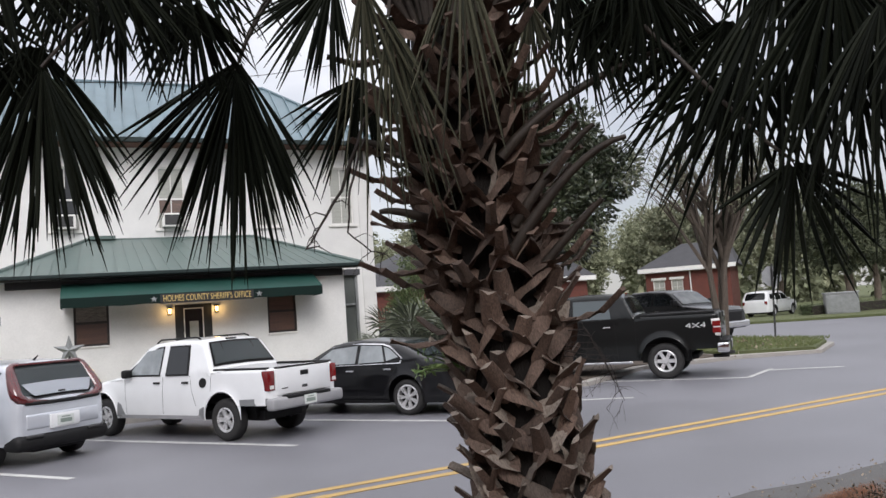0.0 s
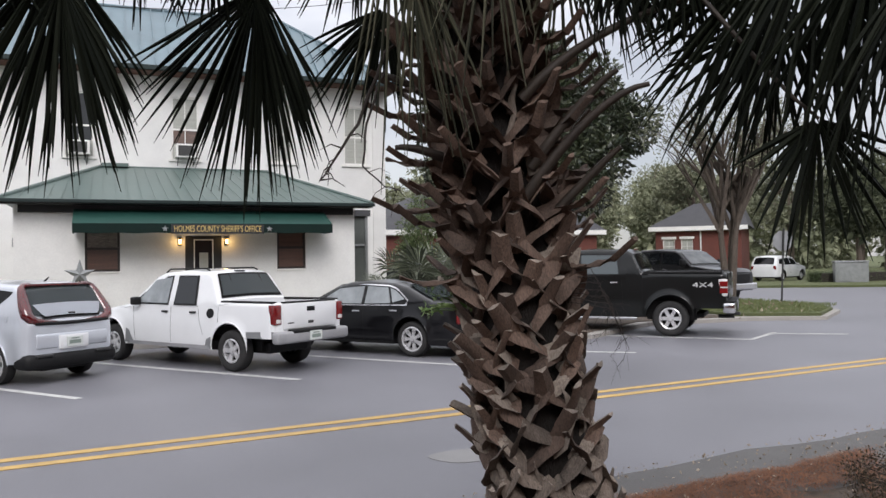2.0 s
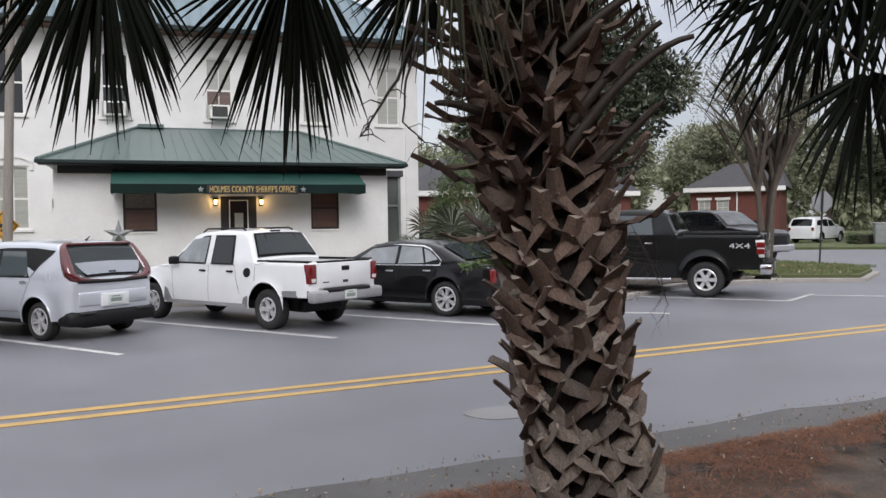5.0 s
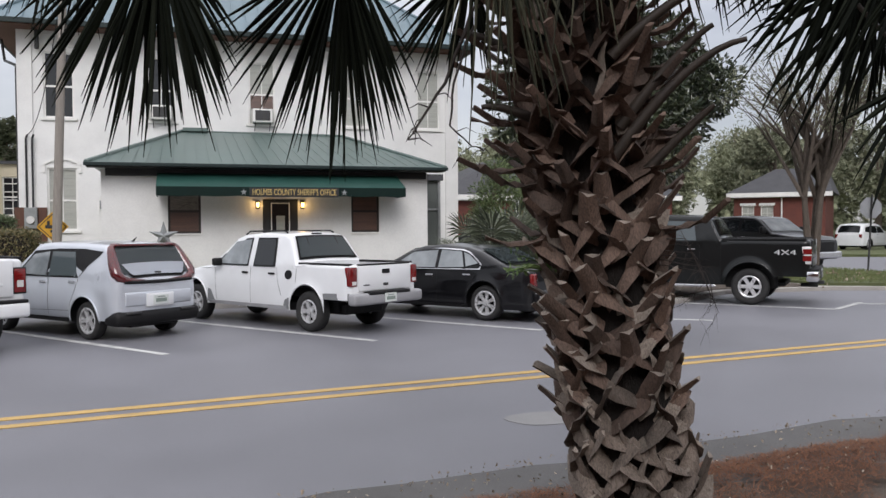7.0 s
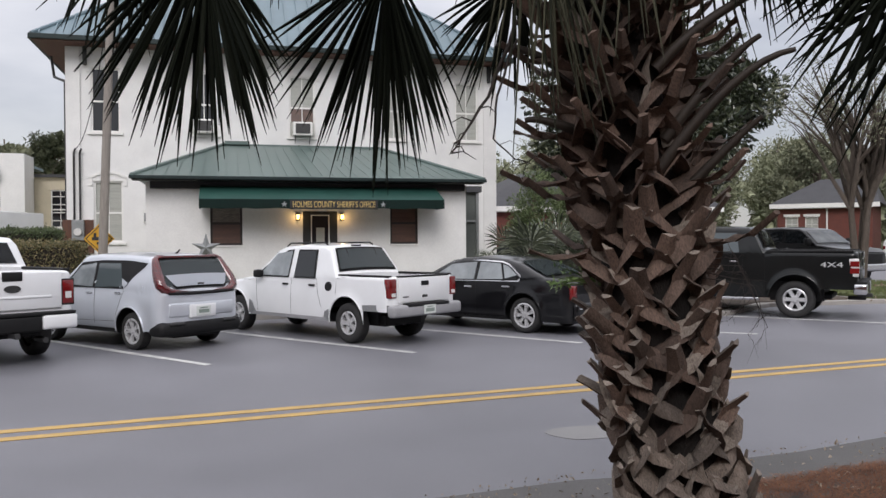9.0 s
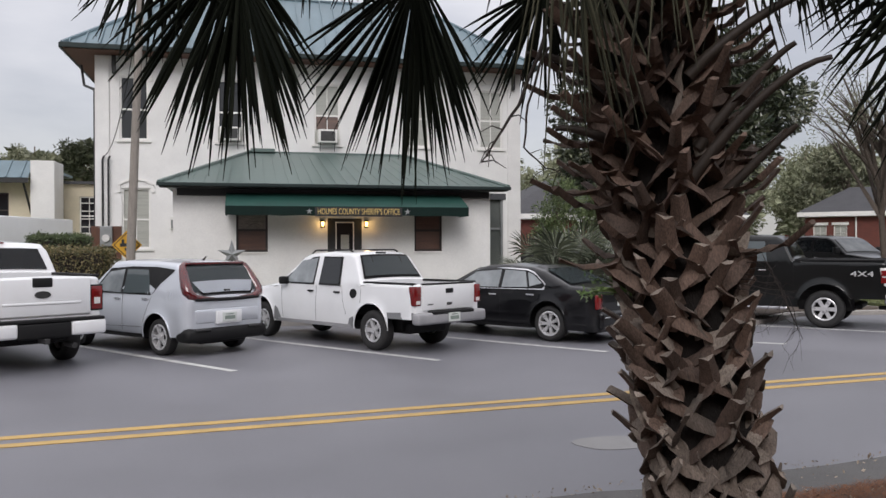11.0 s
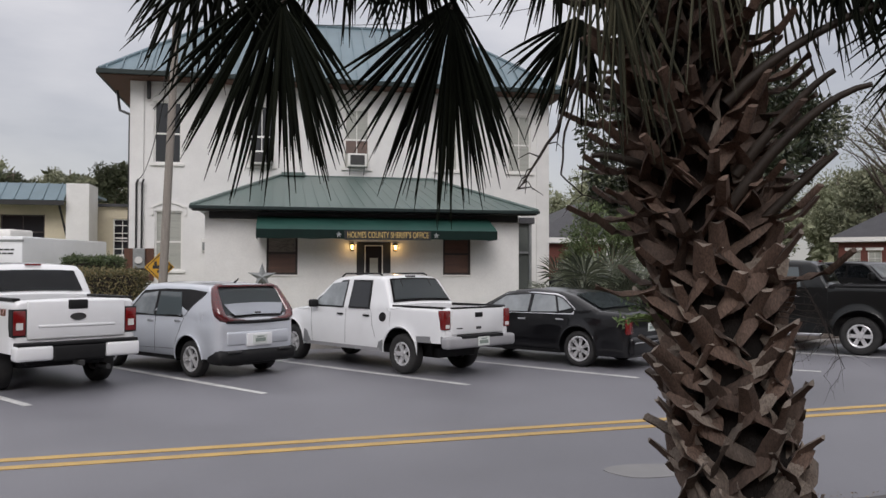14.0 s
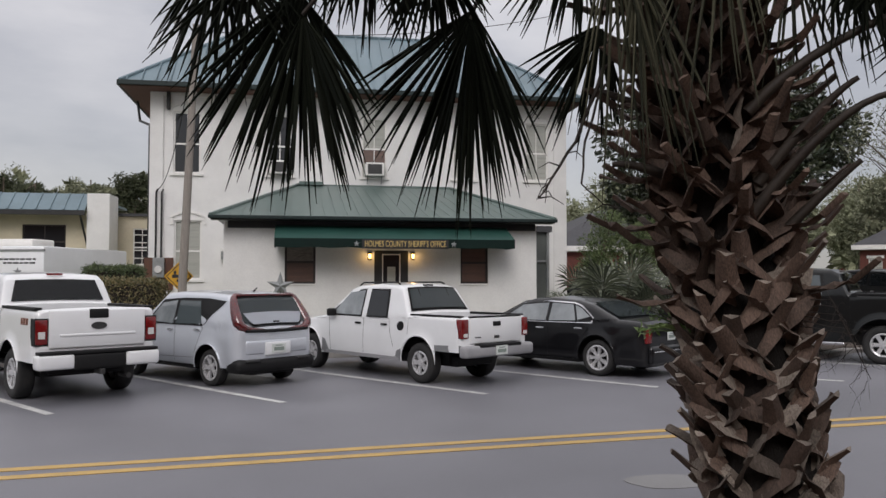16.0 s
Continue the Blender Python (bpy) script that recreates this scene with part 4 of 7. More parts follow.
def vehicle(name, label, shell, body_mat, at, turn, tyre=0.235, rim=0.24, spokes=5, twin=0.0, lower=None, track=None, group="parked vehicles", size=1.0, floor=0.26):
    ob = thing(name, label, "truck" if "pickup" in name else "car", group, (*at, 0), turn)
    k = size if isinstance(size, tuple) else (size, size, size)
    ob.scale = k
    part("body", shell.skin(), body_mat, ob, smooth=32)
    bm = bmesh.new()
    box(bm, shell.x0 + (0.5 if shell.tail > 0.5 else 0.12), shell.x1 - 0.2, -shell.w + 0.40, shell.w - 0.40, floor - 0.06, 0.5, bevel=0.04)
    box(bm, shell.x0 + 0.14, shell.x1 - 0.22, -shell.w + 0.26, shell.w - 0.26, max(0.45, shell.tail), 0.75)
    for a in shell.axles:
        box(bm, a - shell.ra - 0.03, a + shell.ra + 0.03, -shell.w + 0.33, shell.w - 0.33, 0.35, shell.r + shell.ra + 0.05)
        tube(bm, [(a, -shell.w + 0.1, shell.r), (a, shell.w - 0.1, shell.r)], 0.05, 8)
    part("underbody", bm, M_DARKPLASTIC, ob)
    tr = shell.w - 0.03 - tyre / 2
    tm, rm, dm = None, None, None
    for a in shell.axles:
        for s in (1, -1):
            m = pose(a, s * tr, shell.r * 0.96, 0, 0, 0 if s > 0 else 180) @ Matrix.Diagonal((k[2] / k[0], 1, 1, 1))
            if tm is None:
                w = part("wheel", tyre_bm(shell.r * 0.96, tyre, rim * 0.96), M_TYRE, ob, "black rubber tyre", 40, m)
                r = part("rim", rim_bm(rim * 0.96, tyre, spokes, twin), M_ALLOY, w, "silver alloy rim", 40)
                d = part("brake_disc", tube(bmesh.new(), [(0, -0.02, 0), (0, 0.0, 0)], rim * 0.85, 24), M_DARKPLASTIC, w)
                tm, rm, dm = w.data, r.data, d.data
            else:
                w = place("wheel", tm, ob, "black rubber tyre", m)
                place("rim", rm, w, "silver alloy rim")
                place("brake_disc", dm, w)
    for a in shell.axles:
        for s in (1, -1):
            pts = []
            for t in np.linspace(-0.05, math.pi + 0.05, 17):
                x, z = a + (shell.ra + 0.012) * math.cos(t), shell.r + (shell.ra + 0.012) * math.sin(t)
                z = max(z, shell.tail if x < 0 else 0, shell.sill)
                pts.append((x, s * (shell.half(x, z) + 0.004), z))
            part("wheel_arch", tube(bmesh.new(), pts, 0.013, 6), lower or body_mat, ob, smooth=60)
    return ob


def plates(ob, shell, polys, name, material, label="", out=0.006, sides=(1, -1), thick=0.02):
    for poly in polys:
        for bm in shell.side_patch(poly, sides, out, thick):
            part(name, bm, material, ob, label)


def seam_lines(ob, shell, lines):
    for (x0, z0), (x1, z1) in lines:
        for s in (1, -1):
            pts = [(x0 + (x1 - x0) * k / 6, z0 + (z1 - z0) * k / 6) for k in range(7)]
            part("door_gap", tube(bmesh.new(), [(x, s * (shell.half(x, z) + 0.0005), z) for x, z in pts], 0.0035, 4), M_DARKPLASTIC, ob)


def handles(ob, shell, spots, material, length=0.17):
    for x, z in spots:
        for s in (1, -1):
            y = s * (shell.half(x, z) + 0.018)
            part("door_handle", boxed(x - length / 2, x + length / 2, y - 0.015, y + 0.015, z - 0.017, z + 0.017, bevel=0.008), material, ob)


def mirrors(ob, shell, x, z, material, size=(0.12, 0.2, 0.15)):
    for s in (1, -1):
        y = s * (shell.half(x, z) + 0.02 + size[1] / 2)
        part("side_mirror", boxed(x - size[0] / 2, x + size[0] / 2, y - size[1] / 2, y + size[1] / 2, z - size[2] / 2, z + size[2] / 2, bevel=0.035), material, ob, smooth=50)


def plate_at(ob, x, y, z, w=0.31, h=0.155):
    p = part("number_plate", boxed(x - 0.012, x, y - w / 2, y + w / 2, z - h / 2, z + h / 2, bevel=0.003), M_PLATE, ob, "white number plate with green bars")
    part("plate_bar", boxed(x - 0.016, x - 0.0125, y - w * 0.36, y + w * 0.36, z - 0.04, z + 0.02), M_PLATEBAR, p)
    part("plate_bar", boxed(x - 0.016, x - 0.0125, y - w * 0.25, y + w * 0.25, z + 0.038, z + 0.056), M_PLATEBAR, p)


def rear_box(ob, name, mt, x, d, y0, y1, z0, z1, label="", bevel=0.012):
    return part(name, boxed(x - d, x + 0.03, y0, y1, z0, z1, bevel=bevel), mt, ob, label, 50)


# white four-door pickup with a short bed
sh = Shell(1.12, 3.5, 0.75, 1.80, [(-1.12, 1.17), (-1.06, 1.19), (0.30, 1.20), (0.33, 1.22), (0.62, 1.66), (0.80, 1.72), (1.4, 1.745), (2.05, 1.70), (2.25, 1.64), (2.95, 1.12), (3.2, 1.09), (3.95, 0.98), (4.15, 0.86), (4.25, 0.6)],
           [(-2, 1.5), (0.3, 1.13), (3.0, 1.05), (5, 1.05)], 0.36, 0.372, 0.46, 0.30, 0.16, 0.025, (-1.03, 0.27, 0.40), 0.07, 0.60, 0.028)
truck = vehicle("pickup_truck", "white four-door pickup with grey lower cladding, parked at an angle", sh, M_PAINT_WHITE, (2.47, 13.68), 123, 0.24, 0.215, 5, 0.0, None, size=(0.90, 0.87, 0.93), floor=0.36)
plates(truck, sh, [[(2.70, 1.15), (2.24, 1.57), (1.76, 1.62), (1.76, 1.15)]], "side_window", M_CARGLASS_DAYLIT, "front side window with see-through daylight painted in", 0.015)
plates(truck, sh, [[(1.54, 1.15), (1.54, 1.62), (1.02, 1.62), (0.95, 1.15)]], "side_window", M_CARGLASS, "dark rear side window", 0.015)
plates(truck, sh, [[(2.80, 1.12), (2.27, 1.61), (1.73, 1.65), (1.73, 1.12)], [(1.57, 1.12), (1.57, 1.65), (0.98, 1.65), (0.90, 1.12)]], "window_frame", M_DARKPLASTIC, "", 0.010)
plates(truck, sh, [[(0.50, 0.365), (2.98, 0.365), (2.98, 0.43), (0.50, 0.43)]], "sill_step", M_BUMPER, "silver sill step", 0.016)
plates(truck, sh, [[(0.47, 0.40), (0.66, 0.40), (0.60, 0.54), (0.49, 0.58)], [(2.80, 0.40), (3.03, 0.40), (3.01, 0.66), (2.93, 0.62)], [(-1.08, 0.60), (-0.47, 0.60), (-0.45, 0.70), (-1.08, 0.72)], [(3.98, 0.45), (4.15, 0.45), (4.15, 0.66), (3.98, 0.66)]], "cladding", M_PLASTIC, "grey plastic lower cladding", 0.020)
seam_lines(truck, sh, [((1.65, 0.44), (1.65, 1.1)), ((2.75, 0.44), (2.82, 1.08)), ((0.82, 0.85), (0.88, 1.12)), ((0.31, 0.84), (0.31, 1.1)), ((0.72, 0.6), (0.82, 0.85))])
handles(truck, sh, [(1.82, 1.0), (1.0, 1.0)], M_DARKPLASTIC)
mirrors(truck, sh, 2.62, 1.18, M_DARKPLASTIC)
part("rear_window_frame", sh.top_patch(0.345, 0.625, 0.90, 0.86, 0.0), M_DARKPLASTIC, truck)
part("rear_window", sh.top_patch(0.37, 0.60, 0.85, 0.81, 0.010), M_CARGLASS_SKY, truck, "grey tinted rear window with painted sky sheen")
for s in (1, -1):
    part("window_divider", tube(bmesh.new(), [(0.36, s * 0.40, 1.29), (0.60, s * 0.37, 1.68)], 0.012, 6), M_DARKPLASTIC, truck)
part("windscreen", sh.top_patch(2.3, 2.88, 0.82, 0.88), M_CARGLASS_SKY, truck)
for s in (1, -1):
    part("roof_rail", tube(bmesh.new(), [(0.85, s * 0.60, 1.74), (0.95, s * 0.6, 1.775), (2.0, s * 0.6, 1.765), (2.12, s * 0.6, 1.70)], 0.016, 6), M_DARKPLASTIC, truck, "black roof rail")
    part("bed_rail", boxed(-1.05, 0.28, s * 0.80 - 0.05, s * 0.80 + 0.05, 1.175, 1.215, bevel=0.01), M_DARKPLASTIC, truck, "black bed rail cap")
    lt = rear_box(truck, "tail_light", M_RED, -1.0, 0.135, *sorted((s * 0.715, s * 0.885)), 0.83, 1.16, "red tail light", 0.02)
    part("reversing_lens", boxed(-1.14, -1.134, *sorted((s * 0.75, s * 0.85)), 0.86, 0.92), M_CLEARLENS, lt)
rear_box(truck, "tailgate", M_PAINT_WHITE, -1.12, 0.025, -0.685, 0.685, 0.74, 1.18, bevel=0.02)
rear_box(truck, "tailgate_cap", M_DARKPLASTIC, -1.10, 0.045, -0.68, 0.68, 1.18, 1.21)
rear_box(truck, "tailgate_handle", M_DARKPLASTIC, -1.12, 0.04, -0.1, 0.1, 1.03, 1.11, "black tailgate handle")
rear_box(truck, "badge", M_STEEL, -1.12, 0.035, -0.07, 0.07, 0.82, 0.87, "dark oval badge")
rear_box(truck, "badge", M_STEEL, -1.12, 0.032, 0.42, 0.58, 0.835, 0.86, "small dark nameplate bar")
rear_box(truck, "rear_bumper", M_BUMPER, -1.1, 0.16, -0.91, 0.91, 0.515, 0.715, "grey rear bumper", 0.045)
rear_box(truck, "bumper_step", M_DARKPLASTIC, -1.1, 0.165, -0.55, 0.55, 0.68, 0.735, "", 0.01)
plate_at(truck, -1.265, 0.0, 0.62)
for bmx in sh.side_patch([(0.52 + 0.10 * math.cos(a), 0.99 + 0.085 * math.sin(a)) for a in np.linspace(0, 2 * math.pi, 12, endpoint=False)], (1,), 0.01):
    part("fuel_flap", bmx, M_DARKPLASTIC, truck, "dark fuel filler")
part("brake_light", boxed(0.68, 0.72, -0.12, 0.12, 1.71, 1.735), M_DARKPLASTIC, truck)
plates(truck, sh, [[(3.8, 0.72), (4.15, 0.70), (4.1, 0.86), (3.85, 0.9)]], "headlight", M_CLEARLENS)

# silver hatchback
sh = Shell(0.80, 2.6, 0.80, 1.80, [(-0.80, 0.86), (-0.79, 0.98), (-0.74, 1.06), (-0.46, 1.50), (-0.34, 1.565), (0.3, 1.60), (1.2, 1.60), (1.55, 1.57), (2.15, 1.12), (2.4, 1.06), (3.15, 0.95), (3.3, 0.85), (3.4, 0.6)],
           [(-1, 1.02), (0.3, 1.04), (2.2, 1.0), (4, 1.0)], 0.28, 0.328, 0.39, 0.26, 0.26, 0.03, None, 0.085, 0.34, 0.035)
kia = vehicle("hatchback_car", "silver boxy hatchback with wrap-round red tail lights, parked at an angle", sh, M_PAINT_SILVER, (-0.93, 13.96), 130, 0.21, 0.225, 5, 0.16, None, size=(0.92, 0.88, 0.93))
plates(kia, sh, [[(1.96, 1.06), (1.58, 1.40), (1.12, 1.45), (1.12, 1.04)]], "side_window", M_CARGLASS_DAYLIT, "front side window with see-through daylight painted in", 0.015)
plates(kia, sh, [[(1.03, 1.04), (1.03, 1.45), (0.38, 1.45), (0.24, 1.06)]], "side_window", M_CARGLASS_SKY, "tinted rear side window with painted sky sheen", 0.015)
plates(kia, sh, [[(2.06, 1.02), (1.58, 1.46), (0.9, 1.50), (0.15, 1.50), (-0.36, 1.46), (-0.30, 1.40), (-0.02, 1.22), (0.14, 1.06), (0.22, 1.02)]], "window_frame", M_DARKPLASTIC, "black band round the side windows", 0.010)
plates(kia, sh, [[(0.41, 0.28), (2.19, 0.28), (2.19, 0.35), (0.41, 0.35)]], "cladding", M_DARKPLASTIC, "black lower cladding", 0.012)
seam_lines(kia, sh, [((1.06, 0.4), (1.06, 1.03)), ((2.05, 0.42), (2.05, 1.02)), ((0.42, 0.55), (0.2, 1.0)), ((0.45, 0.47), (2.1, 0.43))])
handles(kia, sh, [(1.2, 0.93), (0.35, 0.95)], M_CHROME)
mirrors(kia, sh, 1.9, 1.10, M_DARKPLASTIC)
part("rear_window", sh.top_patch(-0.735, -0.44, 0.90, 0.86), M_CARGLASS_SKY, kia, "dark rear window")
part("hatch_panel", sh.top_patch(-0.757, -0.635, 0.66, 0.80, 0.026), M_PAINT_SILVER, kia, "silver panel in the rear window")
part("lower_light_band", sh.top_patch(-0.775, -0.735, 0.70, 0.76, 0.014), M_DARKPLASTIC, kia)
for s in (1, -1):
    pts = [(-0.79, s * 0.28, 0.975), (-0.787, s * 0.52, 0.98), (-0.775, s * 0.66, 0.995), (-0.74, s * 0.745, 1.035), (-0.69, s * 0.77, 1.09), (-0.63, s * 0.76, 1.18), (-0.55, s * 0.735, 1.30), (-0.47, s * 0.705, 1.43), (-0.43, s * 0.68, 1.50), (-0.40, s * 0.62, 1.545), (-0.385, s * 0.5, 1.56)]
    part("tail_light", tube(bmesh.new(), pts, [0.016, 0.038, 0.062, 0.086, 0.098, 0.098, 0.09, 0.078, 0.066, 0.05, 0.034], 10), M_WINE, kia, "red wrap-round tail light", 60)
part("light_band", tube(bmesh.new(), [(-0.795 - 0.02 * math.cos(1.5 * y), y, 0.972 - 0.02 * math.cos(1.9 * y)) for y in np.linspace(-0.70, 0.70, 15).tolist()], 0.030, 8), M_DARKPLASTIC, kia, "dark band joining the tail lights", 60)
part("hatch_spoiler", boxed(-0.50, -0.30, -0.63, 0.63, 1.535, 1.58, bevel=0.018), M_WINE, kia, "dark red band over the rear window", 50)
rear_box(kia, "rear_bumper", M_PAINT_SILVER, -0.80, 0.016, -0.70, 0.70, 0.56, 0.80, "silver upper bumper", 0.03)
part("lower_bumper", boxed(-0.85, -0.44, -0.885, 0.885, 0.25, 0.50, bevel=0.09), M_DARKPLASTIC, kia, "black lower bumper", 50)
rear_box(kia, "reflector", M_STEEL, -0.80, 0.075, 0.42, 0.72, 0.44, 0.48)
rear_box(kia, "reflector", M_STEEL, -0.80, 0.075, -0.72, -0.42, 0.44, 0.48)
rear_box(kia, "plate_recess", M_PAINT_WHITE, -0.80, 0.045, -0.28, 0.28, 0.54, 0.76, "", 0.01)
plate_at(kia, -0.847, 0.0, 0.65)
rear_box(kia, "badge", M_STEEL, -0.745, 0.04, -0.07, 0.07, 1.08, 1.12, "small oval badge")
part("aerial", tube(bmesh.new(), [(-0.1, 0.0, 1.6), (-0.22, 0.0, 1.68)], [0.02, 0.008], 6), M_DARKPLASTIC, kia)
part("rear_wiper", tube(bmesh.new(), [(-0.73, 0.05, 1.11), (-0.68, 0.35, 1.17)], 0.012, 5), M_DARKPLASTIC, kia)

# black saloon
sh = Shell(1.12, 3.05, 0.88, 1.90, [(-1.12, 0.80), (-1.10, 1.0), (-1.0, 1.06), (-0.45, 1.09), (0.2, 1.36), (0.55, 1.44), (1.2, 1.48), (1.7, 1.45), (2.0, 1.37), (2.65, 1.04), (3.0, 1.02), (3.8, 0.9), (3.9, 0.75), (3.93, 0.5)],
           [(-2, 1.2), (0, 1.06), (2.6, 0.99), (5, 1.0)], 0.24, 0.362, 0.42, 0.42, 0.24, 0.03, None, 0.09)
saloon = vehicle("saloon_car", "black saloon with bright window trim and multi-spoke wheels", sh, M_PAINT_BLACK, (5.73, 14.22), 127, 0.235, 0.25, 7, 0.12, size=(0.88, 0.9, 0.92))
plates(saloon, sh, [[(2.42, 1.02), (1.90, 1.33), (1.24, 1.38), (1.24, 1.03)], [(1.15, 1.03), (1.15, 1.38), (0.62, 1.355), (0.50, 1.05)], [(0.44, 1.06), (0.56, 1.34), (0.42, 1.30), (0.16, 1.13)]], "side_window", M_CARGLASS_DAYLIT, "", 0.020)
plates(saloon, sh, [[(2.49, 1.01), (1.91, 1.35), (1.2, 1.40), (0.6, 1.375), (0.42, 1.32), (0.13, 1.12), (0.15, 1.03)]], "window_surround", M_DARKPLASTIC, "", 0.015)
plates(saloon, sh, [[(2.54, 0.985), (1.92, 1.375), (1.2, 1.425), (0.6, 1.40), (0.40, 1.345), (0.07, 1.12), (0.10, 1.005)]], "chrome_surround", M_CHROME, "bright trim round the windows", 0.010)
plates(saloon, sh, [[(0.43, 0.25), (2.62, 0.25), (2.62, 0.3), (0.43, 0.3)]], "sill_trim", M_DARKPLASTIC, "", 0.008)
seam_lines(saloon, sh, [((1.20, 0.32), (1.20, 0.98)), ((2.5, 0.35), (2.5, 0.98)), ((0.42, 0.6), (0.2, 0.98))])
handles(saloon, sh, [(1.38, 0.88), (0.42, 0.9)], M_CHROME, 0.2)
mirrors(saloon, sh, 2.38, 1.06, M_PAINT_BLACK)
part("rear_window", sh.top_patch(-0.42, 0.24, 0.80, 0.76), M_CARGLASS_SKY, saloon)
part("windscreen", sh.top_patch(1.98, 2.6, 0.80, 0.86), M_CARGLASS, saloon)
for s in (1, -1):
    rear_box(saloon, "tail_light", M_RED, -1.06, 0.065, *sorted((s * 0.72, s * 0.9)), 0.66, 0.95, "red tail light", 0.03)
rear_box(saloon, "rear_bumper", M_PAINT_BLACK, -1.1, 0.10, -0.86, 0.86, 0.28, 0.62, "", 0.06)
rear_box(saloon, "bumper_strip", M_CHROME, -1.1, 0.108, -0.78, 0.78, 0.50, 0.52, "bright bumper strip", 0.004)
plate_at(saloon, -1.13, 0.0, 0.78)


def full_pickup(name, label, body_mat, at, turn, new_style, front_glass, side_glass=None):
    """A full-size four-door pickup."""
    sh = Shell(1.18, 3.68, 0.98, 2.02, [(-1.18, 1.36), (-1.12, 1.385), (0.58, 1.41), (0.62, 1.44), (0.80, 1.82), (0.94, 1.90), (1.7, 1.93), (2.5, 1.88), (2.72, 1.80), (3.35, 1.32), (3.6, 1.28), (4.4, 1.18), (4.6, 1.05), (4.66, 0.7)],
               [(-2, 1.6), (0.6, 1.36), (3.3, 1.26), (6, 1.3)], 0.42, 0.405, 0.50, 0.26, 0.15, 0.025, (-1.08, 0.55, 0.5), 0.08, 0.62, 0.035)
    ob = vehicle(name, label, sh, body_mat, at, turn, 0.27, 0.245, 6, 0.0, body_mat, size=(0.88, 0.84, 0.93) if new_style else 1.0, floor=0.45)
    plates(ob, sh, [[(3.16, 1.37), (2.68, 1.74), (2.06, 1.79), (2.06, 1.37)], [(1.95, 1.37), (1.95, 1.80), (1.16, 1.79), (1.10, 1.37)]], "side_window", side_glass or M_CARGLASS, "dark tinted side window", 0.015)
    plates(ob, sh, [[(3.25, 1.34), (2.70, 1.78), (2.0, 1.83), (2.0, 1.34)], [(1.98, 1.34), (1.98, 1.83), (1.1, 1.82), (1.04, 1.34)]], "window_frame", M_DARKPLASTIC, "", 0.010)
    seam_lines(ob, sh, [((2.0, 0.46), (2.0, 1.33)), ((3.3, 0.5), (3.3, 1.28)), ((1.0, 0.5), (1.04, 1.34)), ((0.585, 0.44), (0.585, 1.38))])
    handles(ob, sh, [(2.2, 1.18), (1.2, 1.18)], body_mat if new_style else M_CHROME)
    mirrors(ob, sh, 3.1, 1.42, M_DARKPLASTIC, (0.14, 0.24, 0.24))
    part("rear_window", sh.top_patch(0.63, 0.79, 0.84, 0.80), M_CARGLASS, ob, "dark rear window")
    part("windscreen", sh.top_patch(2.76, 3.3, 0.82, 0.88), front_glass, ob)
    part("brake_light", boxed(0.84, 0.88, -0.14, 0.14, 1.90, 1.93, bevel=0.006), M_RED, ob, "red high brake light")
    for s in (1, -1):
        part("bed_rail", boxed(-1.1, 0.56, s * 0.92 - 0.06, s * 0.92 + 0.06, 1.375, 1.42, bevel=0.01), M_DARKPLASTIC, ob, "black bed rail cap")
        lt = rear_box(ob, "tail_light", M_RED if new_style else M_CLEARLENS, -1.04, 0.155, *sorted((s * 0.80, s * 1.0)), 0.88, 1.25, "red tail light", 0.02)
        if new_style:
            part("light_surround", boxed(-1.19, -1.0, *sorted((s * 0.785, s * 1.006)), 0.865, 1.265, bevel=0.01), M_DARKPLASTIC, lt, "black light surround")
        if not new_style:
            for a, b in ((0.945, 1.06), (1.085, 1.20)):
                part("red_lens", boxed(-1.203, -1.035, *sorted((s * 0.83, s * 1.008)), a, b, bevel=0.008), M_RED, lt)
        part("reversing_lens", boxed(-1.205, -1.197, *sorted((s * 0.85, s * 0.95)), 0.97 if new_style else 1.03, 1.07 if new_style else 1.14), M_CLEARLENS, lt)
        plates(ob, sh, [[(4.25, 0.86), (4.62, 0.82), (4.58, 1.05), (4.3, 1.08)]], "headlight", M_CLEARLENS, "", 0.01, (s,))
    rear_box(ob, "tailgate", body_mat, -1.18, 0.03, -0.79, 0.79, 0.82, 1.38, "", 0.02)
    rear_box(ob, "tailgate_fold", body_mat, -1.18, 0.042, -0.62, 0.62, 0.99, 1.03, "", 0.012)
    rear_box(ob, "tailgate_handle", M_DARKPLASTIC, -1.18, 0.045, -0.16, 0.16, 1.25, 1.39, "black tailgate handle", 0.02)
    bm = bmesh.new()
    slab(bm, [(0.13 * math.cos(a), 0.055 * math.sin(a)) for a in np.linspace(0, 2 * math.pi, 16, endpoint=False)], 0, 0.012)
    part("badge", bm, M_STEEL, ob, "dark oval badge", m=pose(-1.212, 0, 1.14, 90, 0, -90))
    bump = M_CHROME if not new_style else M_PAINT_WHITE
    for a, b in ((-1.0, -0.42), (0.42, 1.0)):
        rear_box(ob, "rear_bumper", bump, -1.12, 0.22, a, b, 0.52, 0.74, "bumper end", 0.04)
    rear_box(ob, "bumper_centre", M_DARKPLASTIC, -1.12, 0.21, -0.42, 0.42, 0.5, 0.73, "black bumper centre", 0.03)
    rear_box(ob, "bumper_step", M_DARKPLASTIC, -1.12, 0.215, -0.97, 0.97, 0.735, 0.785, "", 0.012)
    part("hitch", boxed(-1.4, -1.1, -0.04, 0.04, 0.42, 0.5, bevel=0.01), M_STEEL, ob)
    part("exhaust", tube(bmesh.new(), [(-0.9, -0.5, 0.36), (-1.25, -0.5, 0.36)], 0.045, 10), M_STEEL, ob)
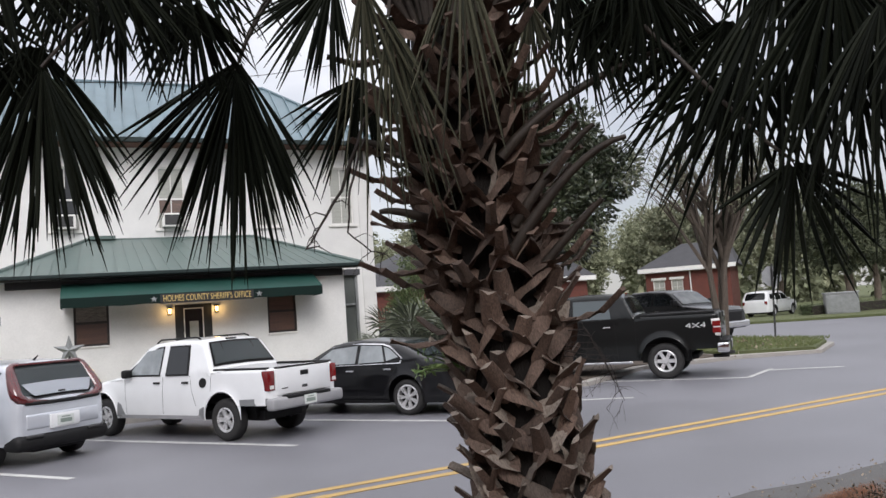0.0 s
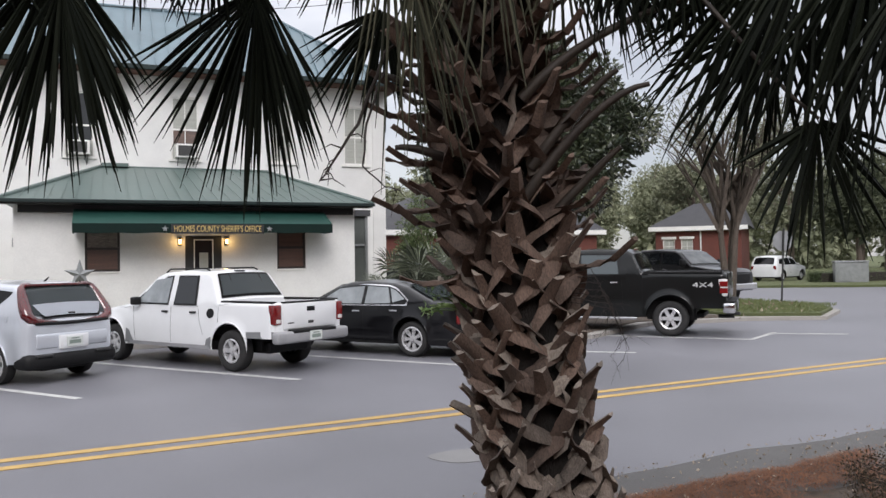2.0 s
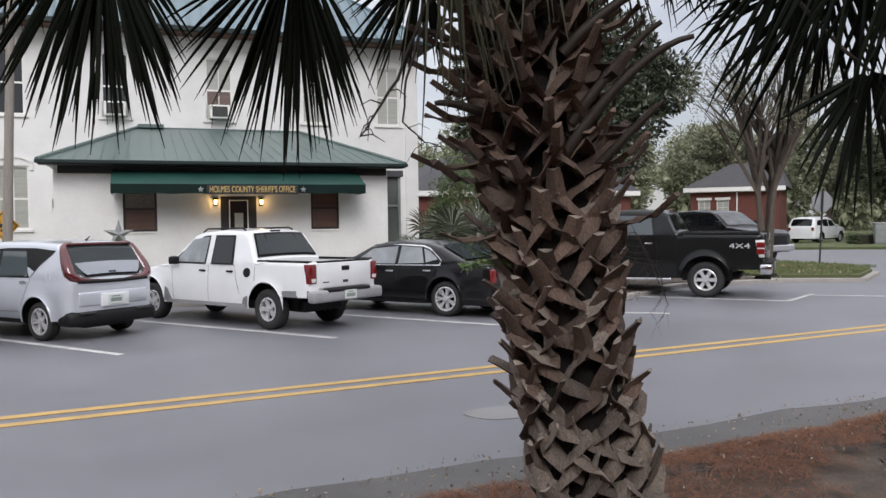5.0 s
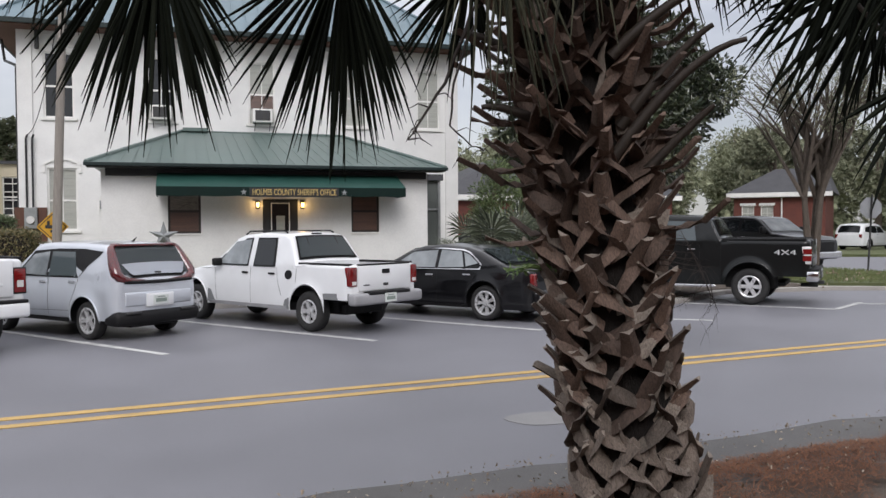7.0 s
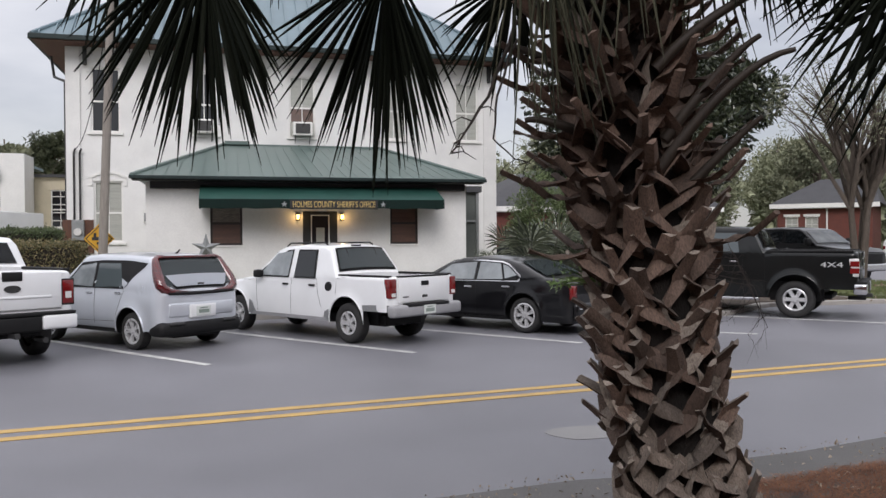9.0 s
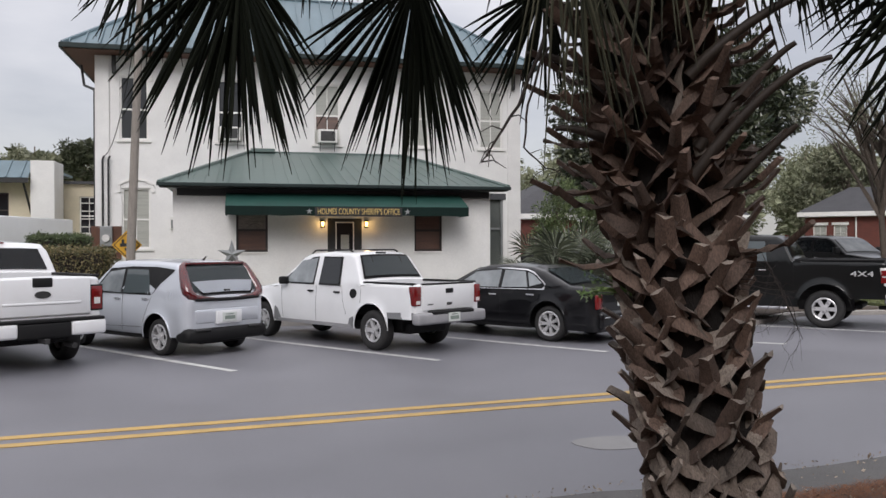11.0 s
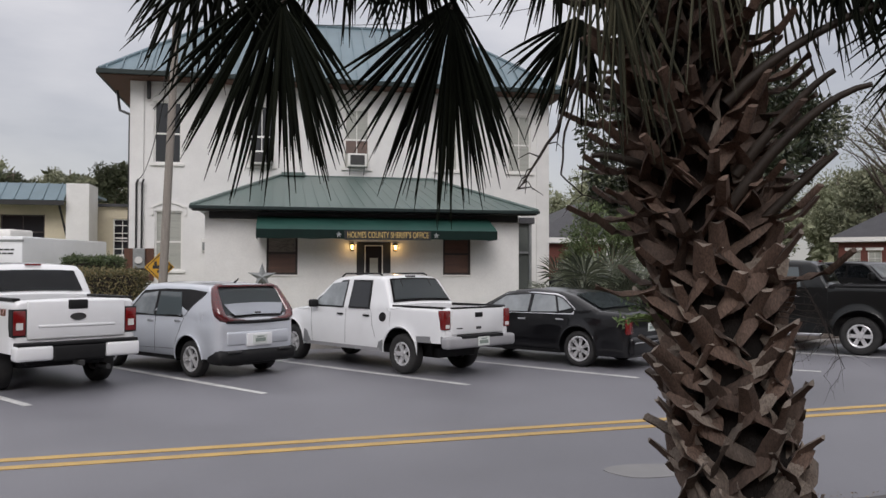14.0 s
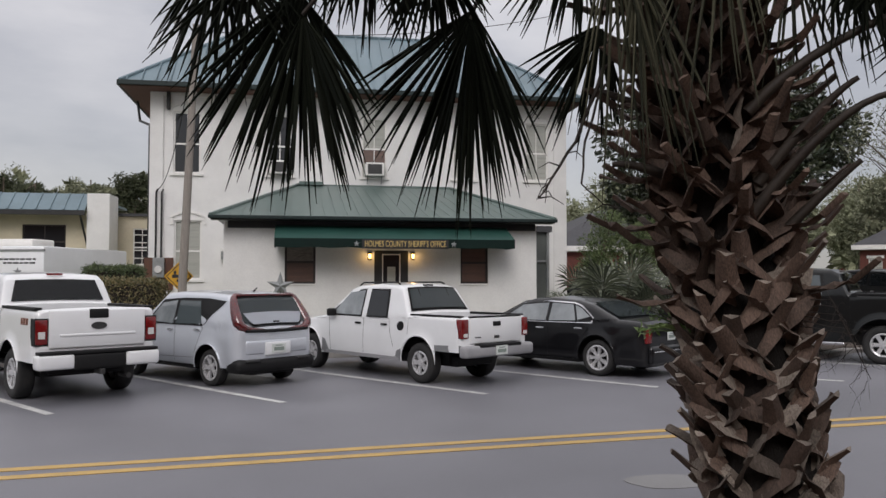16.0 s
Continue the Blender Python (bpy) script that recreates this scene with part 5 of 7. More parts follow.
    part("running_board", boxed(0.7, 3.0, 0.86, 1.02, 0.36, 0.42, bevel=0.015), M_CHROME, ob, "bright running board")
    part("grille", boxed(4.58, 4.72, -0.6, 0.6, 0.68, 1.02, bevel=0.03), M_DARKPLASTIC, ob)
    part("front_bumper", boxed(4.5, 4.78, -0.95, 0.95, 0.45, 0.68, bevel=0.05), M_CHROME if not new_style else M_PAINT_WHITE, ob)
    return ob, sh


ford, sh = full_pickup("pickup_truck", "white full-size pickup with black tailgate handle, parked at an angle", M_PAINT_WHITE, (-3.47, 13.0), 124, True, M_CARGLASS)
for k, (a, b) in enumerate(((-0.86, -0.76), (-0.73, -0.63), (-0.60, -0.52))):
    plates(ford, sh, [[(a, 1.16), (b, 1.16), (b, 1.26), (a, 1.26)]], "trim_badge", M_RED, "dark red badge bar", 0.004, (1,), 0.008)
black, sh = full_pickup("pickup_truck", "black full-size pickup with chrome bumper beside a kerb", M_PAINT_GREEN, (12.04, 15.19), 135, False, M_CARGLASS_SKY, M_CARGLASS_SKY)
M_DECAL = mat("pale_decal", (0.6, 0.6, 0.6), (0.5, 0.5, 0.5), rough=0.4, bump=0)
letters("4X4", 0.15, (-0.70, sh.half(-0.70, 1.2) + 0.006, 1.12), M_DECAL, black, (90, 0, 180), 0.42, "decal", "pale side decal")
part("bed_cover", boxed(-1.05, 0.5, -0.86, 0.86, 1.33, 1.40, bevel=0.015), M_DARKPLASTIC, black, "low black bed cover")
dark, sh = full_pickup("pickup_truck", "dark pickup parked beyond a tree with its front outward", M_PAINT_BLACK, (20.8, 28.8), -77, False, M_CARGLASS_DAYLIT)
dark.scale = (1.06, 1.06, 1.06)


def estate(name, label, body_mat, at, turn):
    """A tall five-door car."""
    sh = Shell(0.95, 2.85, 0.95, 1.92, [(-0.95, 0.9), (-0.93, 1.08), (-0.6, 1.62), (-0.45, 1.70), (0.5, 1.76), (1.3, 1.74), (1.7, 1.66), (2.3, 1.16), (2.6, 1.12), (3.5, 1.0), (3.7, 0.85), (3.8, 0.6)],
               [(-1, 1.12), (0.3, 1.1), (2.3, 1.06), (4, 1.0)], 0.3, 0.36, 0.43, 0.26, 0.25, 0.03)
    ob = vehicle(name, label, sh, body_mat, at, turn, 0.23, 0.235, 5, 0.0)
    plates(ob, sh, [[(2.1, 1.12), (1.68, 1.52), (1.15, 1.58), (1.15, 1.12)], [(1.07, 1.12), (1.07, 1.58), (0.3, 1.57), (0.3, 1.12)], [(0.22, 1.14), (0.22, 1.56), (-0.4, 1.5), (-0.55, 1.2)]], "side_window", M_CARGLASS, "", 0.006)
    part("rear_window", sh.top_patch(-0.9, -0.62, 0.82, 0.78), M_CARGLASS, ob)
    part("windscreen", sh.top_patch(1.72, 2.25, 0.82, 0.86), M_CARGLASS_SKY, ob)
    mirrors(ob, sh, 2.05, 1.14, body_mat)
    seam_lines(ob, sh, [((1.11, 0.4), (1.11, 1.1)), ((2.2, 0.4), (2.2, 1.08)), ((0.3, 0.6), (0.25, 1.1))])
    for s in (1, -1):
        rear_box(ob, "tail_light", M_RED, -0.9, 0.05, *sorted((s * 0.68, s * 0.88)), 0.8, 1.05, "red tail light", 0.03)
    return ob


estate("estate_car", "white tall family car parked across the side street", M_PAINT_WHITE, (42.3, 43.4), 20)
estate("estate_car", "white car parked in front of a brick building", M_PAINT_WHITE, (24.5, 35), 160)
estate("estate_car", "silver car parked in the far car park", M_PAINT_SILVER, (20.0, 36), 165)
estate("estate_car", "dark car parked behind the small trees", M_PAINT_BLACK, (12.6, 31), 120)

# ---- the palm beside the street ----
M_BOOTGREY = mat("weathered_grey_brown_boot", (0.185, 0.147, 0.121), (0.056, 0.043, 0.034), rough=0.9, scale=7, fine=70, bump=0.6, depth=0.006, stretch=(2.5, 2.5, 0.5), vary=0.4)
M_BOOT = mat("brown_palm_boot", (0.150, 0.100, 0.077), (0.044, 0.029, 0.021), rough=0.85, scale=7, fine=70, bump=0.6, depth=0.006, stretch=(2.5, 2.5, 0.5), vary=0.4)
M_BOOTPALE = mat("grey_weathered_boot_edge", (0.27, 0.225, 0.187), (0.10, 0.080, 0.066), rough=0.9, scale=7, fine=70, bump=0.5, depth=0.005, stretch=(2, 2, 0.6), vary=0.35)
# Fibre near black: shade between the leaf bases is put into the colour.
M_CORE = mat("gap_shaded_palm_fibre", (0.013, 0.009, 0.007), (0.007, 0.005, 0.004), rough=0.95, scale=6, fine=50, bump=0.8, depth=0.02, stretch=(3, 3, 1))
# Leaf green sunk almost to black: backlit shade is put into the colour.
M_FROND = leafmat("backlit_palm_leaf", (0.003, 0.0045, 0.003), (0.012, 0.0145, 0.009), 0.65, 0.06)
M_FRONDOLD = leafmat("faded_olive_palm_leaf", (0.012, 0.014, 0.009), (0.085, 0.083, 0.055), 0.6, 0.12)
M_PETIOLE = mat("green_brown_leaf_stalk", (0.035, 0.024, 0.016), (0.016, 0.011, 0.008), rough=0.65, scale=5, fine=60, bump=0.2, stretch=(3, 3, 0.6))
M_TWIG = mat("dark_dry_twig", (0.030, 0.022, 0.018), (0.018, 0.013, 0.011), rough=0.85, scale=8, bump=0.2)
rnd = random.Random(7)
AXIS = [Vector(p) for p in ((1.97, 3.12, 0.0), (1.92, 3.19, 0.49), (1.81, 3.24, 1.19), (1.74, 3.29, 1.88), (1.67, 3.33, 2.52), (1.62, 3.36, 3.1))]


def axis(z):
    for a, b in zip(AXIS, AXIS[1:]):
        if z <= b.z or b is AXIS[-1]:
            k = (z - a.z) / (b.z - a.z)
            return a.lerp(b, k), (b - a).normalized()


palm = thing("palm_tree", "cabbage palm with criss-crossed old leaf bases and hanging fan leaves", "palm tree")
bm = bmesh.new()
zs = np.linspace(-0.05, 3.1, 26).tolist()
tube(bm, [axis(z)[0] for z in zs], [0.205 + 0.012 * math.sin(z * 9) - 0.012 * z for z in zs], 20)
trunk = part("trunk", bm, M_CORE, palm, "fibrous trunk, darkened for the shade between leaf bases", 60)


def strap(verts, faces, pale, path, widths, thick, across, r, cut=1):
    """Adds a thick flat strap along path; across: its width's direction at each end; cut: shade of the far end."""
    n = len(path)
    base = len(verts)
    for i, p in enumerate(path):
        s = i / (n - 1)
        p = Vector(p)
        d = (Vector(path[min(i + 1, n - 1)]) - Vector(path[max(i - 1, 0)])).normalized()
        x = Vector(across[0]).lerp(Vector(across[1]), s)
        x = (x - d * x.dot(d)).normalized()
        y = x.cross(d)
        if y.y < 0 and abs(d.y) < 0.9:
            y = -y
        w, t = widths[0] + (widths[1] - widths[0]) * s, thick * (1 - 0.35 * s)
        rag = d * (r.uniform(-0.012, 0.012) if i == n - 1 else 0)
        for u, v in ((-1, -0.35), (-0.55, 0.2), (0, 0.5), (0.55, 0.2), (1, -0.35), (0, -0.5)):
            jit = Vector((r.uniform(-1, 1), r.uniform(-1, 1), r.uniform(-1, 1))) * 0.002
            verts.append(p + x * (u * w) + y * (v * t) + jit + rag * (1 if u < 0.2 else -0.6))
    for i in range(n - 1):
        a, b = base + 6 * i, base + 6 * i + 6
        for k in range(6):
            q = (k + 1) % 6
            faces.append((a + k, a + q, b + q, b + k))
            pale.append(1 if k in (4, 5) else 0)
    e = base + 6 * (n - 1)
    faces.append(tuple(e + k for k in range(6)))
    pale.append(cut)


def boot_mesh(height, reach, out, stub, width, seed, skew, skin, edge, sag=0.06, tip_width=0.5):
    """An old leaf base: two straps that clasp the trunk and meet in the stub of the leaf stalk."""
    r = random.Random(seed)
    verts, faces, pale = [], [], []
    top = Vector((skew * 0.03, 0.055 + out * 0.25, height))
    for s in (-1, 1):
        foot = Vector((s * reach * r.uniform(0.85, 1.1), -0.028, r.uniform(-0.02, 0.02)))
        lift = 0.012 if s == skew else 0.0
        mid = foot.lerp(top, 0.5) + Vector((s * 0.018, 0.022 + lift, -0.008))
        strap(verts, faces, pale, [foot, foot.lerp(mid, 0.5) + Vector((0, 0.014 + lift, 0)), mid, mid.lerp(top, 0.55) + Vector((0, 0.006, 0)), top + Vector((-s * 0.012, lift, 0.012))],
              (width * 0.62, width * 0.52), 0.022, ((0.55 * -s, -0.25, 0.8), (0.6 * -s, 0.1, 0.7)), r, 1)
    if stub > 0.02:
        tip = top + Vector((skew * 0.25 * stub, out, stub))
        knee = top.lerp(tip, 0.55) + Vector((0, 0.055 * out, sag * stub))
        low = top + Vector((0, -0.03, -0.05))
        strap(verts, faces, pale, [low, top, top.lerp(knee, 0.6), knee, tip], (width * 0.72, width * tip_width), 0.036, ((1, 0, 0), (1, 0.1 * skew, 0)), r, 1)
    me = mesh("boot", verts, faces, skin)
    me.materials.append(edge)
    me.polygons.foreach_set("material_index", pale)
    me.shade_smooth()
    me.set_sharp_from_angle(angle=radians(40))
    return me


def flap_mesh(length, curl, seed):
    """A thin pale strip of split leaf base, curling away from the trunk."""
    r = random.Random(seed)
    verts, faces, pale = [], [], []
    s = r.choice((-1, 1))
    path = [(s * curl * k * k, 0.02 + 0.6 * curl * k, length * k) for k in (0, 0.25, 0.5, 0.75, 1.0)]
    strap(verts, faces, pale, path, (0.026, 0.008), 0.008, ((1, 0.3 * s, 0), (0.6, 0.8 * s, 0)), r, 0)
    me = mesh("boot_flap", verts, faces, M_BOOTPALE)
    me.shade_smooth()
    me.set_sharp_from_angle(angle=radians(40))
    return me


LOW = [boot_mesh(rnd.uniform(0.11, 0.14), 0.115, rnd.uniform(0.03, 0.075), rnd.choice((0.0, 0.05, 0.08, 0.11)), rnd.uniform(0.066, 0.080), k, 1 if k % 2 else -1, M_BOOTGREY, M_BOOTPALE) for k in range(10)]
MID = [boot_mesh(rnd.uniform(0.12, 0.15), 0.115, rnd.uniform(0.05, 0.10), rnd.uniform(0.06, 0.12), rnd.uniform(0.062, 0.076), 20 + k, 1 if k % 2 else -1, M_BOOT, M_BOOTPALE) for k in range(10)]
HIGH = [boot_mesh(rnd.uniform(0.13, 0.16), 0.105, rnd.uniform(0.15, 0.26), rnd.uniform(0.05, 0.12), rnd.uniform(0.060, 0.074), 40 + k, 1 if k % 2 else -1, M_BOOT, M_BOOT, -0.28, 0.34) for k in range(10)]
FLAPS = [flap_mesh(rnd.uniform(0.09, 0.15), rnd.uniform(0.025, 0.06), 90 + k) for k in range(6)]
RING, STEP = 7, 0.092
for row in range(33):
    for col in range(RING):
        z = -0.03 + STEP * row + rnd.uniform(-0.014, 0.014) + 0.010 * col
        c, up = axis(max(z, 0.0))
        a = 2 * math.pi * (col + 0.5 * (row % 2)) / RING + 0.05 * row + rnd.uniform(-0.07, 0.07)
        o = Vector((math.cos(a), math.sin(a), 0))
        o = (o - up * o.dot(up)).normalized()
        s = up.cross(o)
        kind = LOW if z < 0.85 + rnd.uniform(-0.15, 0.15) else MID if z < 1.65 + rnd.uniform(-0.2, 0.2) else HIGH
        m = Matrix(((-s.x, o.x, up.x, 0), (-s.y, o.y, up.y, 0), (-s.z, o.z, up.z, 0), (0, 0, 0, 1)))
        m = Matrix.Translation(c + o * (0.20 - 0.012 * z)) @ m @ pose(0, 0, 0, rnd.uniform(-7, 5), rnd.uniform(-9, 9), rnd.uniform(-8, 8)) @ Matrix.Scale(rnd.uniform(0.88, 1.12), 4)
        place("boot", rnd.choice(kind), trunk, m=m)
        if rnd.random() < 0.34:
            place("boot_flap", rnd.choice(FLAPS), trunk, m=m @ pose(rnd.choice((-0.06, 0.06)), 0.03, 0.03, rnd.uniform(-12, 4), rnd.uniform(-25, 25), 0))

RIGHT, AWAY = Vector((0.954, -0.298, 0)), Vector((0.298, 0.954, 0))


def fan(hub, aim, spread, length, count=34, width=0.026, yaw=0.0, lean=0.0, droop=0.18, material=None, seed=0, start=3.02):
    """A fan leaf: count folded fingers from one hub; aim: degrees from straight down towards RIGHT, with a stalk back to the crown."""
    r = random.Random(seed)
    hub = Vector(hub)
    side = (RIGHT * math.cos(radians(yaw)) + AWAY * math.sin(radians(yaw))).normalized()
    down = (Vector((0, 0, -1)) * math.cos(radians(lean)) + AWAY * math.sin(radians(lean))).normalized()
    nrm = side.cross(down).normalized()
    verts, faces = [], []
    gap = radians(2 * spread) / count
    for i in range(count):
        u = -1 + 2 * (i + 0.5) / count
        th = radians(aim + spread * u + r.uniform(-2.5, 2.5))
        d = (down * math.cos(th) + side * math.sin(th) + nrm * r.uniform(-0.12, 0.12)).normalized()
        L = length * (1 - 0.28 * u * u) * r.uniform(0.82, 1.08)
        w = width * r.uniform(0.75, 1.15)
        cross = d.cross(nrm).normalized()
        n, base = 8, len(verts)
        bend = r.uniform(0.3, 1.0) * droop
        sway = cross * r.uniform(-0.06, 0.06)
        for k in range(n):
            s = k / (n - 1)
            p = hub + d * (0.02 + L * s) + (Vector((0, 0, -1)) * bend + sway) * L * s ** 2.2
            half = min(0.85 * w, gap * (0.02 + L * s) * 1.15 + 0.004) / 2 * (1 - s ** 2.4) + 0.0012
            fold = nrm * half * 0.75
            verts.extend((p - cross * half + fold, p, p + cross * half + fold))
        for k in range(n - 1):
            a, b = base + 3 * k, base + 3 * k + 3
            faces.extend(((a, a + 1, b + 1, b), (a + 1, a + 2, b + 2, b + 1)))
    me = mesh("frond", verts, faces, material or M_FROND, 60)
    leaf = place("frond", me, palm)
    c = axis(start)[0]
    flat = Vector((hub.x - c.x, hub.y - c.y, 0))
    p0 = c + flat.normalized() * 0.14
    top = max(hub.z, start) + 0.05 + 0.12 * flat.length
    p1, p2 = p0 + flat * 0.25 + Vector((0, 0, 0.8)), hub - flat * 0.22 + Vector((0, 0, 0.55 if hub.z > 2.6 else 0.25))
    pts = [((1 - t) ** 3) * p0 + 3 * t * (1 - t) ** 2 * p1 + 3 * t * t * (1 - t) * p2 + t ** 3 * hub for t in np.linspace(0, 1, 12).tolist()]
    part("leaf_stalk", tube(bmesh.new(), pts, list(np.linspace(0.019, 0.007, 12)), 7), M_PETIOLE, leaf, "", 60)
    return leaf


FANS = [  # hub, aim, spread, length, count, width, yaw, lean
    ((-0.12, 3.40, 2.92), -8, 48, 0.80, 48, 0.030, 12, 6), ((-0.10, 3.33, 2.80), 3, 36, 0.68, 34, 0.030, -8, 0), ((-0.30, 3.42, 3.05), -40, 36, 0.60, 11, 0.022, 5, 0),
    ((0.77, 4.09, 3.12), -14, 48, 0.95, 40, 0.032, 8, 4), ((0.75, 4.06, 3.06), 2, 27, 0.98, 30, 0.032, -6, 0), ((0.51, 3.72, 3.27), 0, 56, 0.44, 34, 0.026, 14, 10),
    ((1.02, 3.14, 3.19), -28, 40, 0.5, 30, 0.024, 20, 0), ((1.21, 3.42, 2.86), -24, 42, 0.50, 30, 0.022, 10, 0),
    ((2.69, 2.40, 2.27), 6, 72, 0.52, 23, 0.040, 10, 0), ((2.61, 2.59, 2.94), -16, 52, 0.78, 40, 0.028, -10, 4), ((2.74, 2.41, 3.10), -6, 40, 1.02, 36, 0.032, 6, 0),
    ((2.87, 2.25, 3.05), 4, 48, 1.08, 40, 0.032, -12, 0), ((2.95, 2.13, 2.86), 14, 58, 0.98, 40, 0.032, 10, 5), ((2.77, 2.65, 2.74), -42, 42, 0.72, 30, 0.026, 0, 0),
    ((2.57, 2.91, 3.30), -8, 48, 0.42, 30, 0.024, 15, 0), ((0.20, 3.48, 3.30), 4, 60, 0.52, 36, 0.026, -10, 6), ((2.08, 3.21, 3.38), 0, 52, 0.45, 34, 0.024, 20, 0),
    ((1.60, 3.75, 3.35), 0, 60, 0.5, 36, 0.026, 30, -10), ((2.45, 2.75, 3.15), -20, 55, 0.5, 36, 0.028, -20, 0), ((2.90, 2.40, 3.28), -4, 70, 0.72, 44, 0.030, 5, 0), ((0.05, 3.30, 3.32), -5, 70, 0.55, 40, 0.026, 0, 0),
    ((-0.45, 3.55, 3.15), 10, 60, 0.6, 40, 0.028, -5, 0),
    ((3.10, 2.30, 3.25), -8, 66, 0.80, 46, 0.034, 8, 0), ((3.25, 2.05, 3.00), 0, 56, 0.86, 42, 0.034, 16, 0),
    ((2.20, 2.70, 3.42), 4, 66, 0.52, 44, 0.028, 4, 0), ((-0.30, 3.25, 3.36), 8, 66, 0.58, 44, 0.030, 10, 0), ((2.10, 2.85, 3.08), 25, 58, 0.46, 36, 0.024, 6, 0),
    ((3.20, 2.20, 3.44), 0, 66, 0.62, 46, 0.032, 6, 0), ((2.70, 2.40, 3.46), 0, 66, 0.6, 46, 0.030, -8, 0), ((0.40, 3.50, 3.46), 0, 66, 0.58, 44, 0.028, 4, 0),
    ((2.30, 2.75, 3.14), -8, 60, 0.5, 38, 0.026, -6, 0), ((2.02, 2.95, 3.2), 30, 46, 0.6, 34, 0.024, 10, 0),
]
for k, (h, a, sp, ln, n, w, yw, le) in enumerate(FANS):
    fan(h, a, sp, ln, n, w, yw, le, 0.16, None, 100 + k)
OLD = [((1.10, 3.01, 3.12), 8, 22, 0.84, 13, 0.015, 5, 0), ((1.20, 3.00, 2.98), 9, 20, 0.74, 11, 0.017, -5, 0), ((1.48, 2.85, 3.20), -5, 30, 0.66, 16, 0.017, 10, 0), ((1.90, 3.05, 3.12), 3, 34, 0.58, 14, 0.016, 0, 0)]
for k, (h, a, sp, ln, n, w, yw, le) in enumerate(OLD):
    fan(h, a, sp, ln, n, w, yw, le, 0.35, M_FRONDOLD, 200 + k)
for k in range(26):  # upright crown heart over the hanging leaves, out of view, thickened to shade them
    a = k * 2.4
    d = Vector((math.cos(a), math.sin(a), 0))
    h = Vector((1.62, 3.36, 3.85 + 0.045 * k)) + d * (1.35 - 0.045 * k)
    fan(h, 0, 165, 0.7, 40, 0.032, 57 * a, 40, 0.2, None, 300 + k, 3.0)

STALKS = [((1.70, 3.05, 1.98), (1.93, 2.86, 2.35), (2.12, 2.73, 2.44)), ((1.75, 3.08, 2.12), (1.95, 2.95, 2.42), (2.05, 2.85, 2.52)),
          ((1.72, 3.1, 2.42), (2.0, 2.95, 2.70), (2.45, 2.72, 2.86)), ((1.5, 3.3, 2.35), (1.3, 3.35, 2.52), (1.12, 3.42, 2.56)), ((1.52, 3.3, 2.15), (1.32, 3.3, 2.22), (1.22, 3.33, 2.22)),
          ((1.8, 3.1, 1.85), (1.98, 2.98, 2.08), (2.08, 2.88, 2.2))]
for k, (a, b, c) in enumerate(STALKS):
    a, b, c = Vector(a), Vector(b), Vector(c)
    pts = [(1 - t) ** 2 * a + 2 * t * (1 - t) * (b + (b - (a + c) / 2) * 0.5) + t * t * c for t in np.linspace(0, 1, 9).tolist()]
    part("old_stalk", tube(bmesh.new(), pts, list(np.linspace(0.027, 0.011, 9)), 8), M_PETIOLE, palm, "dry cut leaf stalk", 60)


def dry_branch(pts, r0, seed, twigs=8):
    r = random.Random(seed)
    pts = [Vector(p) for p in pts]
    bm = bmesh.new()
    fine = []
    for a, b in zip(pts, pts[1:]):
        fine += [a.lerp(b, t) + Vector((r.uniform(-1, 1), r.uniform(-1, 1), r.uniform(-1, 1))) * 0.006 for t in (0, 0.33, 0.66)]
    fine.append(pts[-1])
    tube(bm, fine, list(np.linspace(r0, r0 * 0.3, len(fine))), 6)
    for _ in range(twigs):
        p = r.choice(fine[len(fine) // 3:])
        d = Vector((r.uniform(-1, 1), r.uniform(-0.6, 0.6), r.uniform(-0.9, 0.4))).normalized() * r.uniform(0.04, 0.13)
        tube(bm, [p, p + d * 0.5 + Vector((0, 0, 0.01)), p + d + Vector((0, 0, -0.02))], [r0 * 0.35, r0 * 0.25, r0 * 0.12], 5)
    return part("dry_branch", bm, M_TWIG, palm, "thin dead flower branch", 60)


dry_branch([(1.30, 3.28, 2.75), (1.15, 3.23, 2.61), (1.03, 3.27, 2.31), (0.93, 3.25, 2.15), (0.86, 3.23, 2.06)], 0.011, 1, 7)
dry_branch([(1.15, 3.23, 2.55), (1.05, 3.2, 2.3), (1.02, 3.16, 2.12), (1.12, 3.18, 2.04), (1.2, 3.2, 2.02)], 0.006, 2, 6)
for k in range(7):
    x = 1.93 + 0.02 * k
    dry_branch([(1.90, 3.05, 1.66 - 0.02 * k), (x + 0.03, 2.94, 1.68 - 0.03 * k), (x + 0.06, 2.9, 1.58 - 0.04 * k), (x + rnd.uniform(-0.06, 0.06), 2.9, 1.46 - 0.03 * k)], 0.0022, 20 + k, 7)


